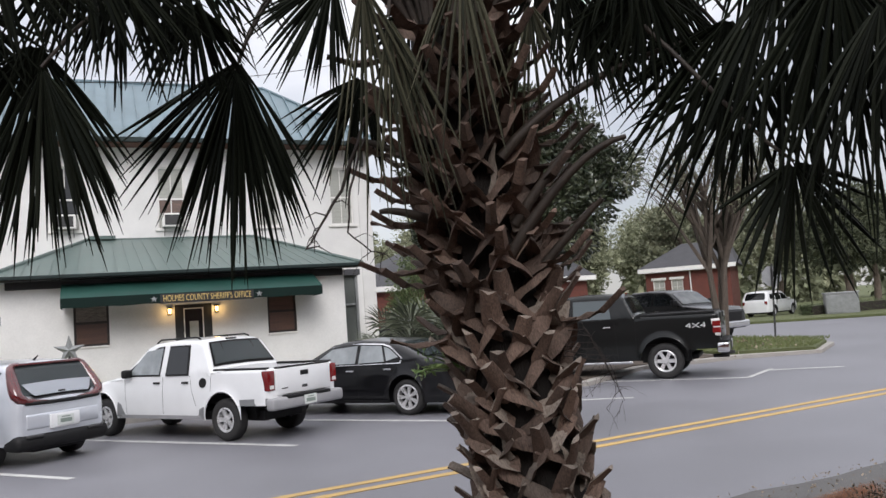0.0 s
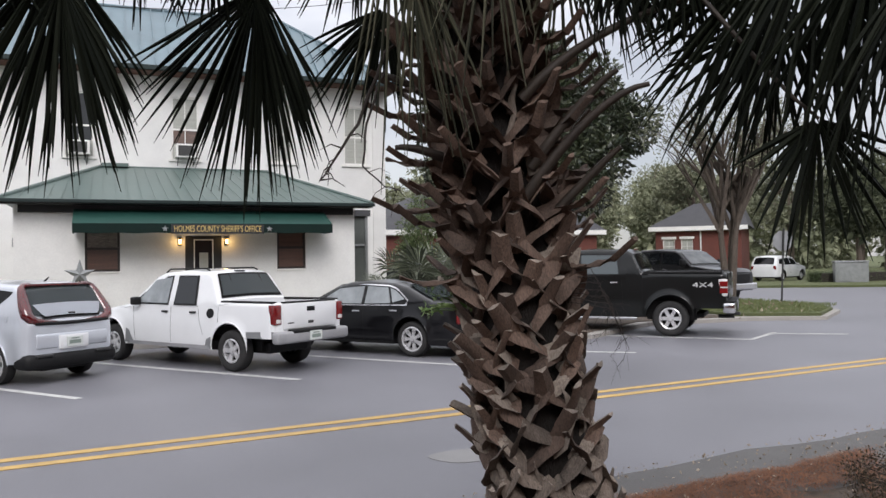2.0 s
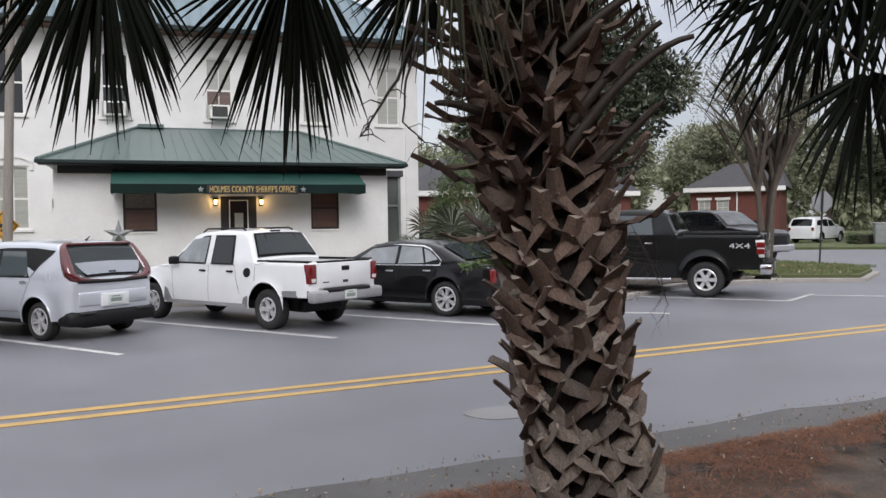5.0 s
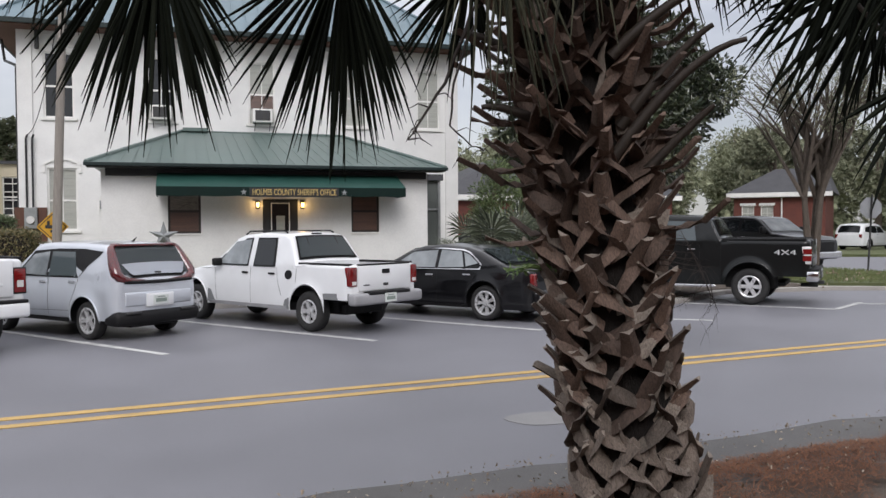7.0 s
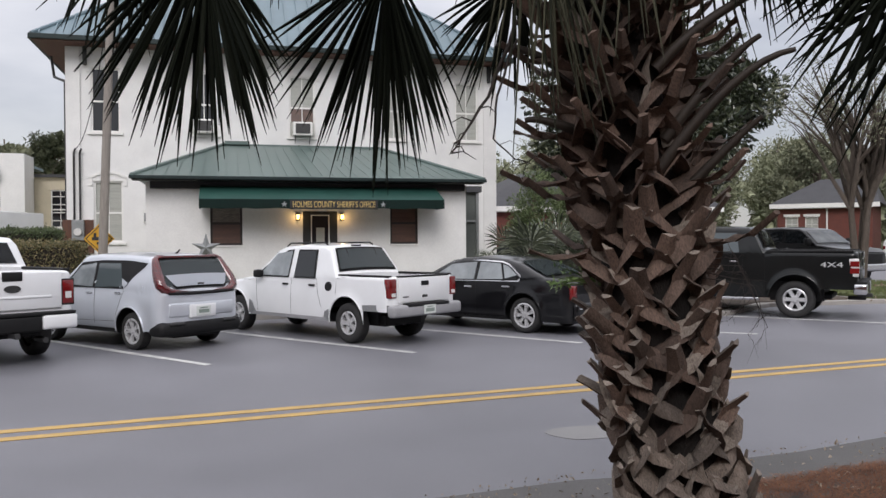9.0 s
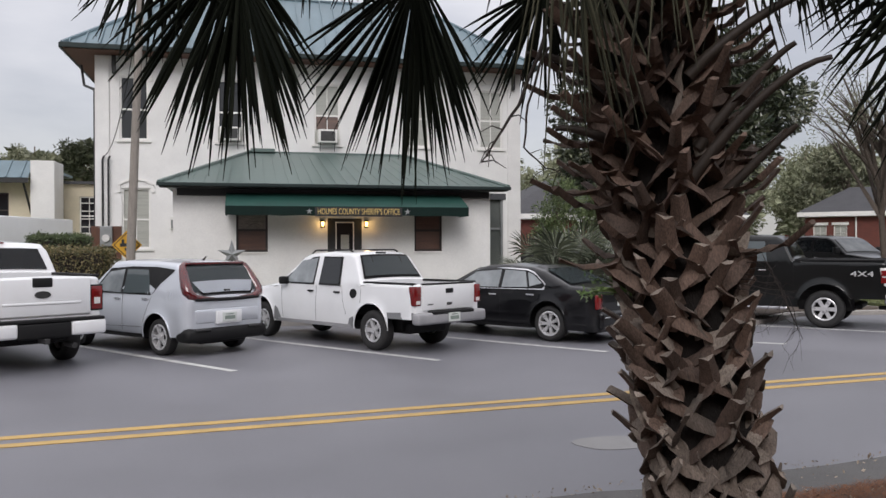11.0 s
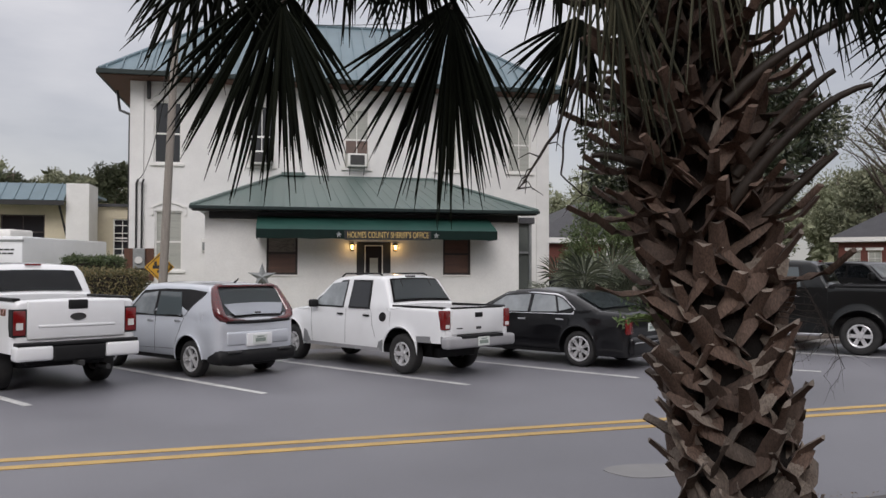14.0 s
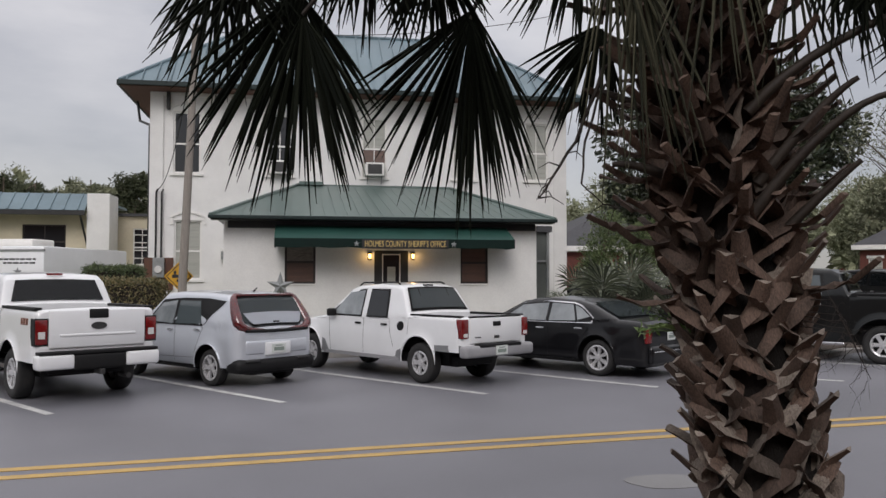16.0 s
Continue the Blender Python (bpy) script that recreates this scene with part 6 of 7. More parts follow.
# ---- foliage ----
def leaves(verts, faces, centre, radii, count, size, r, hollow=0.55, narrow=0.45, hang=0.0):
    """Adds small bent leaves in the outer part of an ellipsoid."""
    for _ in range(count):
        d = Vector((r.gauss(0, 1), r.gauss(0, 1), r.gauss(0, 1))).normalized()
        q = hollow + (1 - hollow) * r.random() ** 0.6
        p = Vector(centre) + Vector((d.x * radii[0], d.y * radii[1], d.z * radii[2])) * q
        a = (d + Vector((r.gauss(0, 0.8), r.gauss(0, 0.8), r.gauss(0, 0.8) - hang))).normalized()
        b = a.orthogonal().normalized()
        b = (b * math.cos(6.3 * r.random()) + a.cross(b) * math.sin(6.3 * r.random())).normalized()
        s = size * r.uniform(0.6, 1.3)
        n = a.cross(b) * s * 0.12
        k = len(verts)
        verts.extend((p, p + a * s * 0.5 + b * s * narrow * 0.5 + n, p + a * s, p + a * s * 0.5 - b * s * narrow * 0.5 + n))
        faces.append((k, k + 1, k + 2, k + 3))


def tree(name, label, at, trunk_pts, blobs, count, size, material, seed, r0=0.2, limbs=6, category="tree", bark=None, hollow=0.5, narrow=0.45, hang=0.0, stems=1, group="", inner=0):
    """A tapered trunk with limbs to the crown's clumps, and a crown of small leaves."""
    r = random.Random(seed)
    ob = thing(name, label, category, group, at)
    bm = bmesh.new()
    for s in range(stems):
        off = Vector((r.uniform(-1, 1), r.uniform(-1, 1), 0)) * (0.20 if stems > 1 else 0)
        pts = [Vector(p) + off * (0.35 + 0.62 * p[2]) for p in trunk_pts]
        tube(bm, pts, [r0 * (1 - 0.65 * i / (len(pts) - 1)) * (0.6 if stems > 1 else 1) for i in range(len(pts))], 9)
        for b in r.sample(blobs, min(limbs, len(blobs))):
            p = pts[-1].lerp(pts[-2], r.random() * 0.9)
            e = Vector(b[0])
            m = p.lerp(e, 0.5) + Vector((r.uniform(-0.2, 0.2), r.uniform(-0.2, 0.2), r.uniform(-0.1, 0.3)))
            tube(bm, [p, m, e], [r0 * 0.35, r0 * 0.2, r0 * 0.06], 6)
            for _ in range(3):
                q = e + Vector((r.uniform(-1, 1) * b[1][0], r.uniform(-1, 1) * b[1][1], r.uniform(-0.6, 1) * b[1][2]))
                tube(bm, [m, m.lerp(q, 0.5) + Vector((0, 0, 0.1)), q], [r0 * 0.12, r0 * 0.07, r0 * 0.02], 4)
    part("trunk", bm, bark or M_BARK, ob, "", 60)
    verts, faces = [], []
    total = sum(b[1][0] * b[1][1] for b in blobs)
    for c, rad in blobs:
        leaves(verts, faces, c, rad, int(count * rad[0] * rad[1] / total), size, r, hollow, narrow, hang)
        if inner:
            leaves(verts, faces, c, [0.75 * v for v in rad], inner, 2.3 * size, r, 0.0, 0.7)
    place("crown", mesh("crown", verts, faces, material), ob)
    return ob


def clumps(n, centre, radii, size, seed, taper=0.0):
    r, out = random.Random(seed), []
    for i in range(n):
        d = Vector((r.gauss(0, 1), r.gauss(0, 1), r.gauss(0, 1))).normalized() * (0.35 + 0.55 * r.random())
        z = centre[2] + d.z * radii[2]
        k = 1 - taper * max(0, (z - centre[2]) / radii[2])
        s = size * r.uniform(0.7, 1.25)
        out.append(((centre[0] + d.x * radii[0] * k, centre[1] + d.y * radii[1] * k, z), (s, s, s * 0.8)))
    return out


M_MAGNOLIA = leafmat("glossy_dark_magnolia_leaf", (0.018, 0.030, 0.014), (0.075, 0.085, 0.048), 0.28, 0.6)
M_LIGHTLEAF = leafmat("feathery_light_green_leaf", (0.055, 0.085, 0.030), (0.16, 0.20, 0.085), 0.6)
M_OLIVE = leafmat("olive_tree_leaf", (0.085, 0.098, 0.058), (0.27, 0.275, 0.18), 0.6)
# Distant leaves are paler: haze is put into their colour.
M_FARLEAF = leafmat("haze_pale_tree_leaf", (0.13, 0.145, 0.09), (0.30, 0.31, 0.205), 0.8, 0.2)
M_DARKLEAF = leafmat("dark_oak_leaf", (0.030, 0.038, 0.022), (0.095, 0.105, 0.06), 0.7, 0.25)
M_HEDGE = leafmat("red_tipped_hedge_leaf", (0.05, 0.062, 0.024), (0.235, 0.185, 0.09), 0.5)
M_BOX = leafmat("dark_hedge_leaf", (0.03, 0.05, 0.02), (0.11, 0.14, 0.06), 0.5)
M_VINE = leafmat("fresh_green_weed_leaf", (0.06, 0.12, 0.03), (0.20, 0.28, 0.10), 0.45)

M_MYRTLE = mat("dark_myrtle_bark", (0.125, 0.10, 0.08), (0.055, 0.043, 0.034), rough=0.9, scale=4, fine=25, bump=0.7, depth=0.02, stretch=(3, 3, 0.7))
tree("magnolia_tree", "dense dark glossy magnolia tree on the soil bed", (15.0, 26.8, 0.1), [(0, 0, 0), (0.1, 0, 1.5), (0.0, 0.1, 4.5), (0, 0, 9)],
     clumps(60, (0, 0, 6.6), (4.6, 4.4, 4.3), 1.2, 3, 0.25), 34000, 0.27, M_MAGNOLIA, 3, 0.28, 14, hollow=0.55)
tree("cypress_tree", "slender feathery light green tree beside the porch", (8.7, 22.6, 0.2), [(0, 0, 0), (0.05, 0, 1.0), (0, 0, 3.4)],
     clumps(18, (0, 0, 2.3), (0.75, 0.7, 1.5), 0.42, 4, 0.6), 5200, 0.13, M_LIGHTLEAF, 4, 0.06, 8, hollow=0.2, narrow=0.25)
tree("cypress_tree", "feathery light green tree behind the palmetto", (11.0, 25.0, 0.1), [(0, 0, 0), (0.05, 0, 1.0), (0, 0, 3.6)],
     clumps(16, (0, 0, 2.5), (1.0, 0.9, 1.6), 0.5, 5, 0.5), 4200, 0.15, M_LIGHTLEAF, 5, 0.07, 8, hollow=0.2, narrow=0.25)
tree("crape_myrtle_tree", "many-stemmed grey-barked tree with thin olive crown on the corner", (18.45, 20.6, 0.15), [(0, 0, 0), (0.05, 0, 1.0), (0.1, 0, 2.2), (0.25, 0, 3.6)],
     clumps(26, (0.4, 0, 5.6), (3.2, 2.8, 1.9), 0.8, 6), 5200, 0.11, M_OLIVE, 6, 0.25, 12, stems=4, hollow=0.1, narrow=0.3, bark=M_MYRTLE)
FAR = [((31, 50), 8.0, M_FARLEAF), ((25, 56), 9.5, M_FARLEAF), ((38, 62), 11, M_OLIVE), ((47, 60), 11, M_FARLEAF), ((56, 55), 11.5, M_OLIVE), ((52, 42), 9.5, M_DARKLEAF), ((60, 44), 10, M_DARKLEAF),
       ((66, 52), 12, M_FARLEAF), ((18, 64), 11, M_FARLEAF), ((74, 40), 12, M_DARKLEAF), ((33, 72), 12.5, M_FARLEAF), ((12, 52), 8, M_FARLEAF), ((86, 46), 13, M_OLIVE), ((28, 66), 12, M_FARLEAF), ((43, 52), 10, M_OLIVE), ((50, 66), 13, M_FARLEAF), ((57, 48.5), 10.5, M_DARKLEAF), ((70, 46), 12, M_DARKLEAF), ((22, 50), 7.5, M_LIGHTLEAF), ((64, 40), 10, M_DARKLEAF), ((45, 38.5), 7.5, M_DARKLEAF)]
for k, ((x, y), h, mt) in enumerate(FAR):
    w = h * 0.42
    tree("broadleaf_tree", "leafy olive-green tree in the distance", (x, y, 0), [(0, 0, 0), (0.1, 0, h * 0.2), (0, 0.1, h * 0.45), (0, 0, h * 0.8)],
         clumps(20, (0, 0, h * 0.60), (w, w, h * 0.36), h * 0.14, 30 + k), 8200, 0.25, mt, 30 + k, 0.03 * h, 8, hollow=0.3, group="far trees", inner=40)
PINES = [(-27, 80, 11.4), (-21.5, 84, 11.4), (-15.2, 78, 11.6), (-13.4, 82, 10.2), (-33, 82, 10), (-18.5, 76, 10.9), (-24, 79, 10.8), (-30, 78, 11.0), (-11.5, 80, 9.2), (-36, 80, 10.4), (-16.8, 82, 10.4)]
for k, (x, y, h) in enumerate(PINES):
    tree("pine_tree", "tall dark pine above the low roofs", (x, y, 0), [(0, 0, 0), (0.2, 0, h * 0.4), (0.1, 0, h * 0.95)],
         clumps(14, (0, 0, h * 0.80), (2.4, 2.4, h * 0.16), 1.0, 60 + k), 5200, 0.30, M_DARKLEAF if k % 2 == 0 else M_OLIVE, 60 + k, 0.16, 9, hollow=0.3, narrow=0.3, group="far pines", inner=14)
r = random.Random(5)
verts, faces = [], []
for k in range(70):
    x, y = -60 + k * 3.6 + r.uniform(-1, 1), 100 - 0.22 * max(0, k * 3.6 - 60) + r.uniform(-5, 5)
    h = r.uniform(12.8, 14.6) if x < -24 else r.uniform(10.5, 12.5) if x < 5 else r.uniform(10, 14)
    leaves(verts, faces, (x, y, h * 0.43), (2.9, 2.8, h * 0.50), 260, 1.4, r, 0.2, 0.7)
    leaves(verts, faces, (x, y, h * 0.45), (3.2, 3, h * 0.55), 2400, 0.36, r, 0.5)
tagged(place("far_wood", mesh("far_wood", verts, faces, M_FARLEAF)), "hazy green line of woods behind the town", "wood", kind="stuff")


def hedge(name, label, x0, x1, y0, y1, z0, z1, count, material, seed):
    r = random.Random(seed)
    ob = thing(name, label, "hedge")
    part("hedge_core", boxed(x0 + 0.1, x1 - 0.1, y0 + 0.1, y1 - 0.1, z0, z1 - 0.1), M_TWIG, ob)
    verts, faces = [], []
    for _ in range(count):
        p = Vector((r.uniform(x0, x1), r.uniform(y0, y1), r.uniform(z0, z1)))
        k = r.randrange(3)
        if k == 0:
            p.y = y0 + r.gauss(0, 0.035)
        elif k == 1:
            p.z = z1 + r.gauss(0, 0.04) + 0.05 * math.sin(2.9 * p.x + 1.3) * math.cos(3.7 * p.y + p.x) - 0.35 * max(0, p.y - y1 + 0.2, y0 + 0.2 - p.y, x0 + 0.2 - p.x, p.x - x1 + 0.2)
        else:
            p.x = r.choice((x0, x1)) + r.gauss(0, 0.035)
        leaves(verts, faces, p, (0.02, 0.02, 0.02), 1, 0.075, r)
    place("hedge_leaves", mesh("hedge_leaves", verts, faces, material), ob)
    return ob


hedge("clipped_hedge", "clipped hedge with reddish-brown leaf tips", -5.9, -3.62, 21.6, 22.9, 0.15, 1.64, 9000, M_HEDGE, 1)
hedge("clipped_hedge", "dark green clipped hedge beside the wall", -6.3, -4.75, 25.0, 26.0, 0.15, 2.02, 7000, M_BOX, 2)
hedge("clipped_hedge", "long low dark hedge across the side street", 39.0, 62.0, 36.0, 37.0, 0.1, 0.75, 7000, M_BOX, 3)


M_PALMETTO = leafmat("dull_green_palmetto_leaf", (0.022, 0.032, 0.018), (0.13, 0.145, 0.095), 0.5)


def palmetto(at, n, size, seed):
    """A low clump of fan leaves."""
    r = random.Random(seed)
    ob = thing("palmetto_shrub", "spiky grey-green palmetto clump beside the wall", "shrub", at=at)
    for k in range(n):
        a, el = 2 * math.pi * k / n + r.uniform(-0.3, 0.3), r.uniform(0.45, 1.35)
        d = Vector((math.cos(a) * math.cos(el), math.sin(a) * math.cos(el), math.sin(el)))
        hub = d * size * r.uniform(0.7, 1.1) + Vector((0, 0, 0.15))
        side = d.cross(Vector((0, 0, 1))).normalized()
        verts, faces = [], []
        for i in range(22):
            th = radians(-110 + 10 * i + r.uniform(-3, 3))
            e = (d * math.cos(th) + side * math.sin(th)).normalized()
            c = e.cross(d.cross(side)).normalized() * 0.027
            p, q, t = hub + e * 0.02, hub + e * size * 0.35, hub + e * size * 0.62 - Vector((0, 0, 0.10 * size))
            b = len(verts)
            verts.extend((p, q - c, q + c, t))
            faces.append((b, b + 1, b + 3, b + 2))
        leaf = place("frond", mesh("frond", verts, faces, M_PALMETTO), ob)
        part("leaf_stalk", tube(bmesh.new(), [(0, 0, 0), hub * 0.5 + Vector((0, 0, 0.05)), hub], [0.014, 0.011, 0.008], 5), M_PETIOLE, leaf)
    return ob


palmetto((7.45, 18.6, 0.2), 17, 1.42, 1)
palmetto((7.2, 19.6, 0.2), 9, 1.3, 2)
palmetto((8.4, 18.6, 0.2), 11, 1.15, 3)

# weed on the palm's trunk
weed = thing("trunk_weed", "bright green leafy weed growing from the palm trunk", "plant", at=(1.41, 3.34, 1.45))
r = random.Random(8)
bm, verts, faces = bmesh.new(), [], []
for k in range(7):
    e = Vector((r.uniform(-0.06, 0.04), r.uniform(-0.05, 0.05), r.uniform(0.02, 0.17)))
    tube(bm, [(0.16, -0.02, 0.05), e * 0.6 + Vector((0.06, 0, 0.03)), e], [0.006, 0.004, 0.002], 5)
    leaves(verts, faces, e, (0.03, 0.03, 0.03), 6, 0.032, r, 0.1, 0.4)
part("stem", bm, M_VINE, weed)
place("leaves", mesh("leaves", verts, faces, M_VINE), weed)

# bush at the near edge
bush = thing("low_bush", "dark twiggy bush with small leaves on the soil bank", "shrub", at=(5.02, 3.62, 0.03))
bm, verts, faces = bmesh.new(), [], []
for k in range(170):
    a = r.uniform(0, 6.28)
    q = r.uniform(0.05, 0.62)
    e = Vector((math.cos(a) * q, math.sin(a) * q, r.uniform(0.04, 0.50 - 0.35 * q)))
    tube(bm, [(0, 0, 0), e * 0.5 + Vector((0, 0, 0.06)), e], [0.006, 0.004, 0.0015], 4)
    leaves(verts, faces, e, (0.09, 0.09, 0.09), 46, 0.026, r, 0.1)
part("stem", bm, M_TWIG, bush)
place("leaves", mesh("leaves", verts, faces, leafmat("dull_bush_leaf", (0.012, 0.013, 0.008), (0.085, 0.055, 0.028), 0.7)), bush)

# ---- litter on the bank ----
M_STRAW = leafmat("red_brown_pine_straw", (0.045, 0.020, 0.011), (0.27, 0.115, 0.055), 0.8)
M_LITTER = leafmat("pale_dry_leaf", (0.16, 0.11, 0.07), (0.45, 0.38, 0.30), 0.8)
r = random.Random(11)


def bank_z(x, y):
    return 0.05 + 0.03 * noise.noise((x * 1.5, y * 1.5, 0))


verts, faces = [], []
for _ in range(46000):
    u, v = r.uniform(-1.5, 10.0), -3.55 - abs(r.gauss(0, 0.75))
    x, y, _z = rd(u, v)
    if noise.noise((x * 1.1, y * 1.1, 3)) + 0.42 * noise.noise((x * 4, y * 4, 1)) < -0.18:
        continue
    z = bank_z(x, y) + r.uniform(-0.005, 0.035) if v < -3.7 else 0.012 + r.uniform(0, 0.01)
    a, L = r.uniform(0, 6.28), r.uniform(0.05, 0.13)
    d, s = Vector((math.cos(a), math.sin(a), r.uniform(-0.15, 0.15))) * L, Vector((-math.sin(a), math.cos(a), 0)) * 0.0018
    p = Vector((x, y, z))
    k = len(verts)
    verts.extend((p - s, p + s, p + d * 0.5 + s + Vector((0, 0, 0.012)), p + d * 0.5 - s + Vector((0, 0, 0.012)), p + d + s, p + d - s))
    faces.extend(((k, k + 1, k + 2, k + 3), (k + 3, k + 2, k + 4, k + 5)))
tagged(place("pine_straw", mesh("pine_straw", verts, faces, M_STRAW)), "red-brown pine straw scattered over the soil bank", "pine straw", kind="stuff")
verts, faces = [], []
for _ in range(1500):
    u, v = r.uniform(-1.5, 10.0), -2.9 - abs(r.gauss(0, 0.9))
    x, y, _z = rd(u, v)
    leaves(verts, faces, (x, y, (bank_z(x, y) + 0.03) if v < -3.7 else 0.012), (0.01, 0.01, 0.004), 1, 0.033, r, 0.1, 0.5)
tagged(place("dry_leaves", mesh("dry_leaves", verts, faces, M_LITTER)), "pale dry leaves and chips on the ground", "leaf litter", kind="stuff")
verts, faces = [], []
for _ in range(160):
    x = r.uniform(15.5, 20.0)
    y = r.uniform(16.9 + max(0, x - 17.8) * 0.85, 22)
    leaves(verts, faces, (x, y, 0.19 if x > 16.5 else 0.12), (0.01, 0.01, 0.004), 1, 0.10, r, 0.1, 0.6)
tagged(place("fallen_leaves", mesh("fallen_leaves", verts, faces, M_LITTER)), "brown fallen leaves on the grass corner", "leaf litter", kind="stuff")
verts, faces = [], []
for _ in range(9000):
    x, y = r.uniform(15.8, 21.4), r.uniform(16.4, 25)
    if y + 1.2 <= (x - 15.9) * 0.62 + 16.0:
        continue
    h, a = r.uniform(0.04, 0.1), r.uniform(0, 6.28)
    k = len(verts)
    verts.extend(((x - 0.012, y, 0.165), (x + 0.012, y, 0.165), (x + 0.05 * math.cos(a), y + 0.05 * math.sin(a), 0.17 + h)))
    faces.append((k, k + 1, k + 2))
M_BLADE = leafmat("grass_blade", (0.06, 0.08, 0.022), (0.16, 0.18, 0.07), 0.7)
ok = [f for f in faces if verts[f[0]][1] > 16.5 + max(0, 17.8 - verts[f[0]][0]) * 0.58 + max(0, verts[f[0]][0] - 17.8) * 0.72]
tagged(place("grass_blades", mesh("grass_blades", verts, ok, M_BLADE)), "short green grass blades on the corner", "grass", kind="stuff")

# ---- street furniture and fittings ----
pole = thing("utility_pole", "weathered grey wooden utility pole with a street lamp", "utility pole")
part("post", tube(bmesh.new(), [(-2.99, 20.88, 0.1), (-2.95, 20.84, 1.5), (-2.80, 20.70, 4.8), (-2.66, 20.58, 7.95)], [0.115, 0.108, 0.096, 0.085], 14), M_POLE, pole, "", 60)
part("lamp_arm", tube(bmesh.new(), [(-2.68, 20.55, 7.7), (-2.85, 20.3, 7.92), (-3.02, 20.2, 7.9)], 0.022, 8), M_STEEL, pole)
lamp = part("lamp_head", tube(bmesh.new(), [(-3.02, 20.2, 8.12), (-3.02, 20.2, 7.95), (-3.02, 20.2, 7.86)], [0.05, 0.085, 0.12], 12), M_SILVER, pole, "small street lamp head", 60)
part("lamp_bowl", tube(bmesh.new(), [(-3.02, 20.2, 7.855), (-3.02, 20.2, 7.70)], [0.115, 0.06], 12), M_CLEARLENS, lamp, "clear lamp bowl", 60)
part("crossarm_bracket", tube(bmesh.new(), [(-2.68, 20.6, 7.6), (-2.45, 20.55, 7.8), (-2.3, 20.5, 7.72)], 0.014, 6), M_STEEL, pole)


def wire(a, b, sag, name="cable"):
    a, b = Vector(a), Vector(b)
    pts = [a.lerp(b, t) - Vector((0, 0, 4 * sag * t * (1 - t))) for t in np.linspace(0, 1, 14).tolist()]
    return tagged(part(name, tube(bmesh.new(), pts, 0.012, 5), M_BLACK), "thin black overhead service cable", "cable", "overhead cables")


wire((-2.68, 20.6, 7.6), (-4.9, 28.7, 4.7), 0.9)
wire((-2.66, 20.6, 7.8), (9.9, 30.0, 12.0), 0.4)

sign = thing("warning_sign", "amber diamond warning sign on a steel post", "road sign", at=(-3.09, 21.2, 0))
part("post", boxed(-0.03, 0.03, 0.03, 0.07, 0.05, 2.0), M_SILVER, sign)
bm = bmesh.new()
box(bm, -0.25, 0.25, 0.0, 0.018, -0.25, 0.25, bevel=0.0)
panel = part("panel", bm, M_SIGNYELLOW, sign, "amber reflective panel", m=pose(0, 0, 1.76, 0, 45, 0))
bm = bmesh.new()
for q in ((-0.22, 0.22, 0.20, 0.22), (-0.22, 0.22, -0.22, -0.20), (-0.22, -0.20, -0.2, 0.2), (0.20, 0.22, -0.2, 0.2)):
    box(bm, q[0], q[1], -0.006, -0.001, q[2], q[3])
part("border", bm, M_BLACK, panel)
part("symbol_bar", boxed(-0.16, 0.10, -0.012, -0.004, 1.72, 1.80), M_BLACK, sign)
part("symbol_bar", boxed(-0.05, 0.14, -0.012, -0.004, 1.62, 1.68), M_BLACK, sign)
part("symbol_bar", boxed(-0.12, -0.06, -0.012, -0.004, 1.80, 1.90), M_BLACK, sign)

star = thing("star_ornament", "grey five-pointed metal star on a short post by the wall", "ornament", at=(-0.58, 20.6, 0))
part("post", tube(bmesh.new(), [(0, 0.04, 0.15), (0, 0.04, 1.5)], 0.03, 8), M_STEEL, star)
part("star_face", star_bm(0.36, 0.09, 0.36), M_SILVER, star, "raised grey metal star", m=pose(0, 0, 1.52))

stop = thing("traffic_sign", "back of an octagonal sign on a thin steel post", "road sign", at=(23.0, 23.0, 0), turn=-20)
part("post", tube(bmesh.new(), [(0, 0, 0), (0.13, 0, 2.75)], 0.035, 8), M_STEEL, stop)
bm = bmesh.new()
oct8 = [(0.11 + 0.40 * math.cos(a), 2.28 + 0.40 * math.sin(a)) for a in (math.pi / 8 + k * math.pi / 4 for k in range(8))]
lo, hi = [bm.verts.new((x, 0.05, z)) for x, z in oct8], [bm.verts.new((x, 0.06, z)) for x, z in oct8]
bm.faces.new(lo), bm.faces.new(hi[::-1])
for k in range(8):
    bm.faces.new((lo[k], hi[k], hi[(k + 1) % 8], lo[(k + 1) % 8]))
part("panel", bm, M_SIGNBACK, stop, "bare metal back of the panel")

cabinet = thing("utility_cabinet", "grey-green metal utility cabinet on the far verge", "utility cabinet", at=(40.6, 35.3, 0.1), turn=-40)
part("cabinet_body", boxed(-0.9, 0.9, -0.5, 0.5, 0.0, 1.2, bevel=0.04), M_SILVER, cabinet)
part("cabinet_lid", boxed(-0.95, 0.95, -0.55, 0.55, 1.2, 1.28, bevel=0.02), M_SIGNBACK, cabinet)
part("cabinet_door", boxed(-0.8, 0.0, -0.53, -0.5, 0.1, 1.1, bevel=0.01), M_SILVER, cabinet)

meter = thing("electric_meter", "grey electric meter box with conduits on the white wall", "meter box")
part("meter_box", boxed(-5.0, -4.62, MY - 0.2, MY - 0.075, 1.72, 2.4, bevel=0.02), M_SILVER, meter)
part("meter_dial", tube(bmesh.new(), [(-4.81, MY - 0.2, 2.0), (-4.81, MY - 0.27, 2.0)], [0.13, 0.12], 16), M_CLEARLENS, meter, "round glass meter dial")
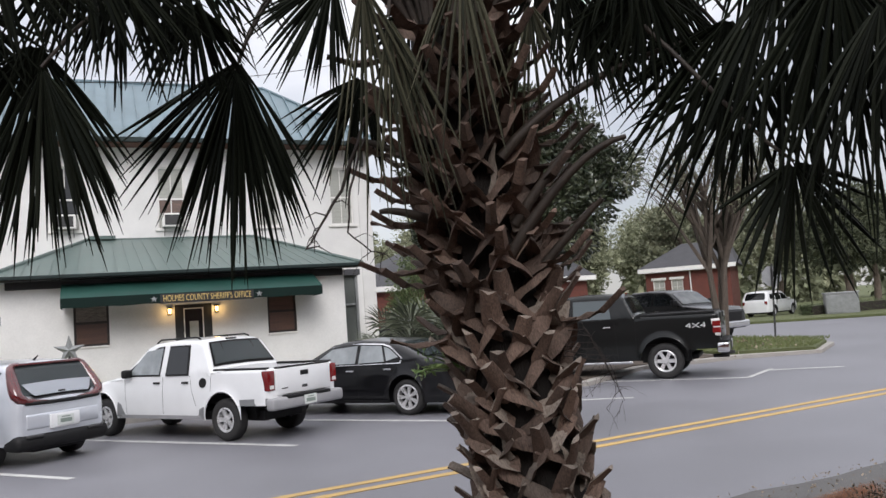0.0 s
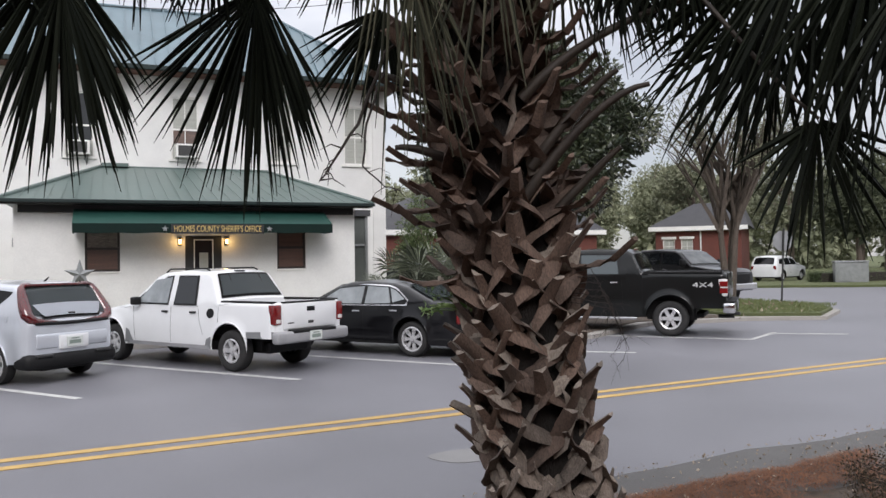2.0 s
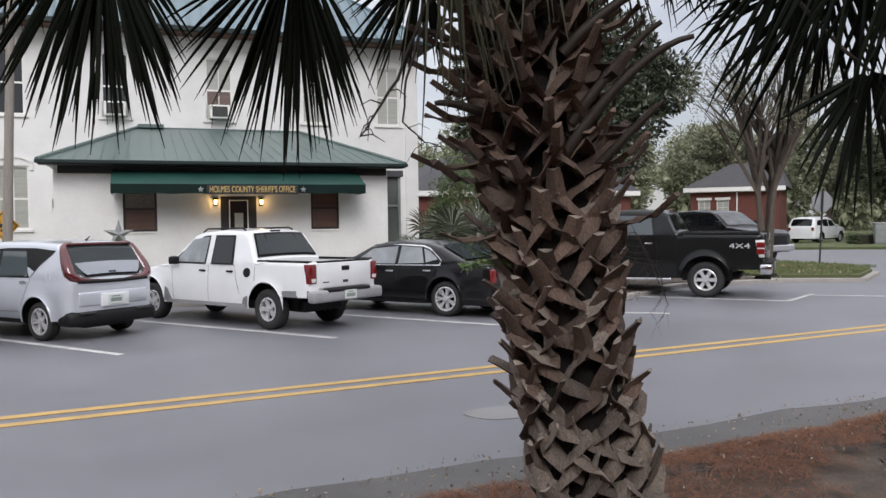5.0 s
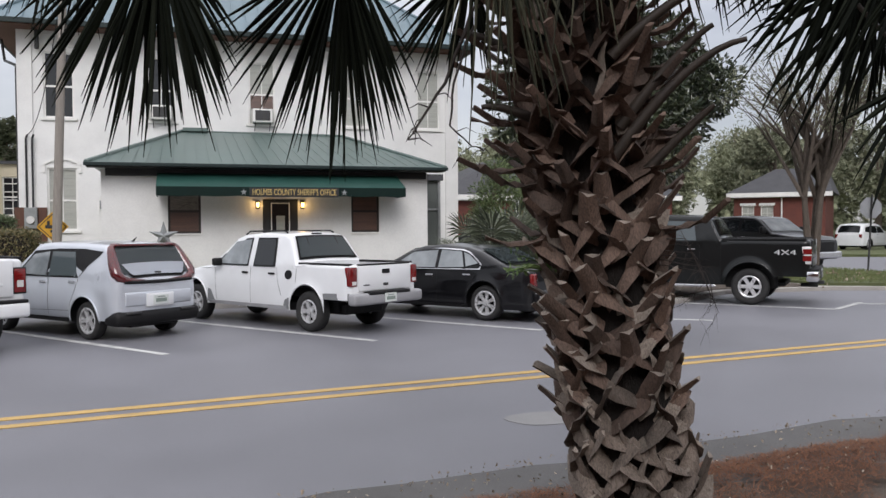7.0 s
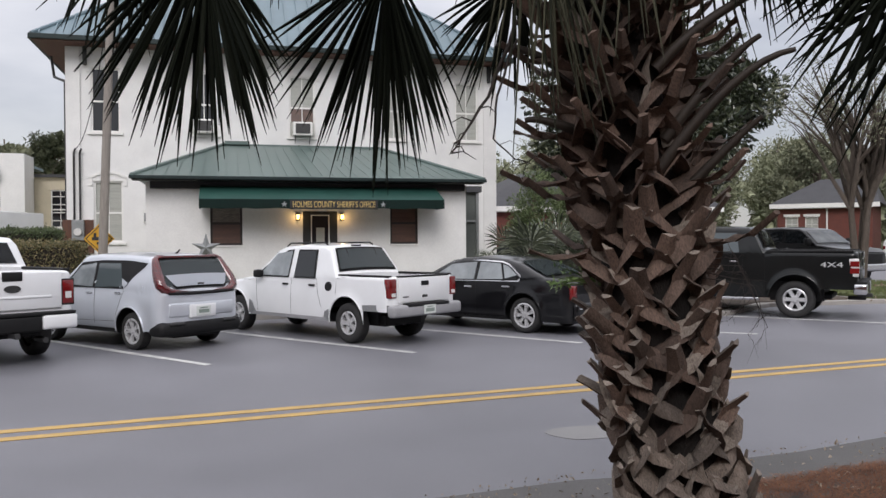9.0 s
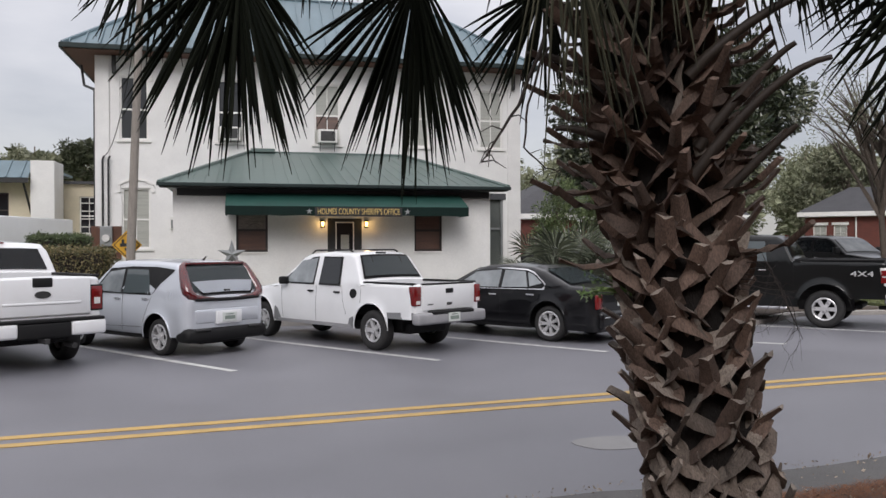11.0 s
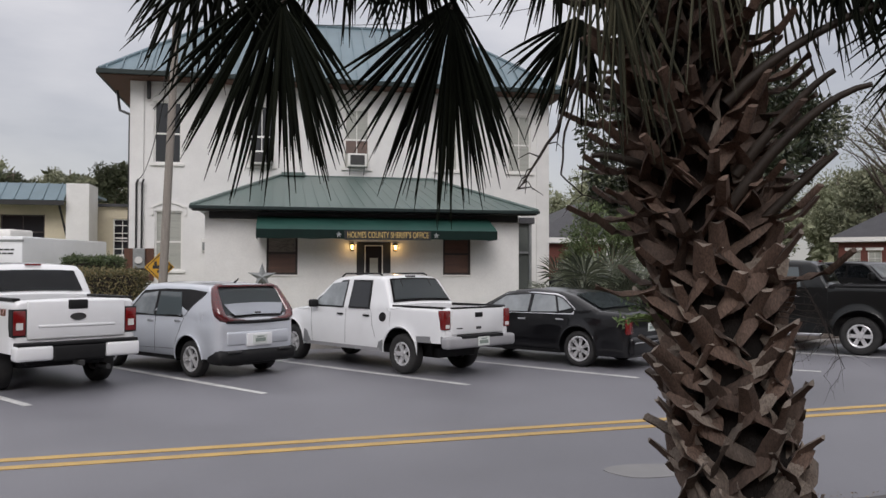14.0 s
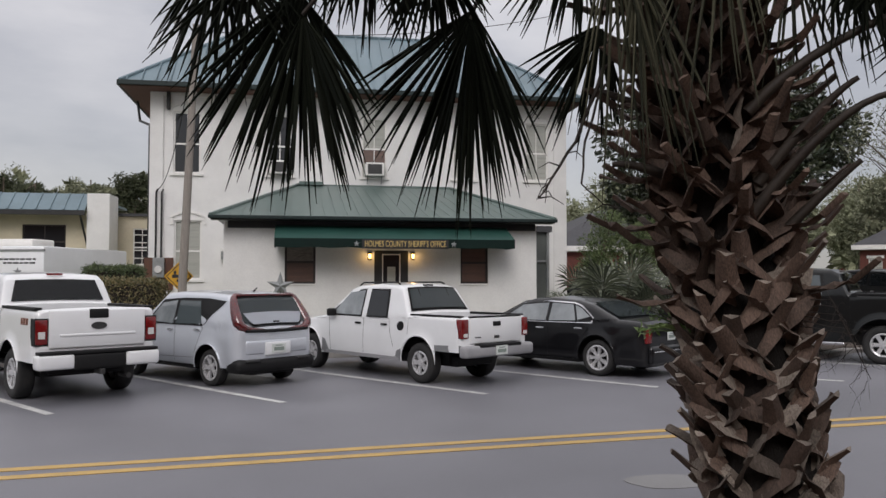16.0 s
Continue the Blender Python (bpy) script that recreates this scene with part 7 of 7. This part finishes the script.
for x in (-4.92, -4.74):
    part("conduit", tube(bmesh.new(), [(x, MY - 0.12, 2.4), (x, MY - 0.12, 4.6), (x + 0.06, MY - 0.16, 4.72)], 0.032, 8), M_BLACK, meter, "dark conduit pipe")
board = tagged(part("meter_board", boxed(-5.3, -4.35, MY - 0.072, MY - 0.006, 1.3, 2.4), M_SOFFIT), "dark brown board behind the meter", "board", kind="structure")
box1 = thing("junction_box", "small grey junction box on the white wall", "junction box")
part("box_body", boxed(-2.80, -2.58, MY - 0.14, MY - 0.003, 2.3, 2.74, bevel=0.012), M_TRIM, box1)
part("box_door", boxed(-2.77, -2.61, MY - 0.155, MY - 0.14, 2.34, 2.62), M_SILVER, box1)
for x, up in ((-0.83, 5.32), (2.47, 5.32)):
    ac = thing("window_air_conditioner", "white window air conditioner with a dark grille", "air conditioner", "window air conditioners")
    part("casing", boxed(x - 0.33, x + 0.33, MY - 0.38, MY + 0.1, up, up + 0.46, bevel=0.02), M_TRIM, ac)
    part("grille", boxed(x - 0.25, x + 0.25, MY - 0.40, MY - 0.375, up + 0.06, up + 0.40), M_STEEL, ac, "dark grille")
    part("filler_panel", boxed(x - 0.40, x + 0.40, MY + 0.02, MY + 0.05, up, up + 0.5), M_PALEBLIND, ac)
    for s in (-0.25, 0.25):
        part("bracket", tube(bmesh.new(), [(x + s, MY - 0.34, up), (x + s, MY - 0.02, up - 0.26)], 0.012, 6), M_STEEL, ac)

trailer = thing("box_trailer", "white enclosed box trailer with dark lettering bars and a roof unit", "trailer", at=(-9.4, 27.9, 0), turn=-18)
part("trailer_body", boxed(-2.1, 1.4, 0, 5.0, 0.5, 2.72, bevel=0.06), M_PAINT_WHITE, trailer, "white metal body", 40)
part("roof_unit", boxed(-1.0, 0.3, 1.0, 2.2, 2.72, 3.0, bevel=0.06), M_TRIM, trailer, "white roof unit", 40)
part("roof_edge", boxed(-2.12, 1.42, -0.02, 0.03, 2.55, 2.62), M_SILVER, trailer)
for z, w in ((2.28, 1.25), (2.16, 1.0)):
    k = 0
    x = 0.5 - w / 2
    while x < 0.5 + w / 2:
        part("lettering_bar", boxed(x, x + 0.11 + 0.04 * (k % 3), -0.012, -0.002, z, z + 0.05), M_STEEL, trailer)
        x += 0.15 + 0.04 * (k % 3)
        k += 1
part("star_badge", star_bm(0.16, 0.02), M_PLASTIC, trailer, "dull grey star", m=pose(0.5, -0.004, 1.9))
for s in (-2.0, 1.3):
    part("wheel", tube(bmesh.new(), [(s - 0.1, 2.5, 0.35), (s + 0.1, 2.5, 0.35)], 0.35, 20), M_TYRE, trailer, "black rubber tyre")
suv = estate("estate_car", "white car parked between the trailer and a pickup", M_PAINT_WHITE, (-8.0, 22.5), 100)
wheel = thing("hose_reel", "pale coiled garden hose on the bed", "hose", at=(1.0, 19.4, 0.2))
part("hose", tube(bmesh.new(), [(0.28 * math.cos(a * 0.5), 0.03 * math.sin(a), 0.62 + 0.28 * math.sin(a * 0.5)) for a in range(26)], 0.018, 6), M_PLASTIC, wheel)
part("stand", tube(bmesh.new(), [(0, 0.06, 0), (0, 0.06, 0.62)], 0.02, 6), M_STEEL, wheel)
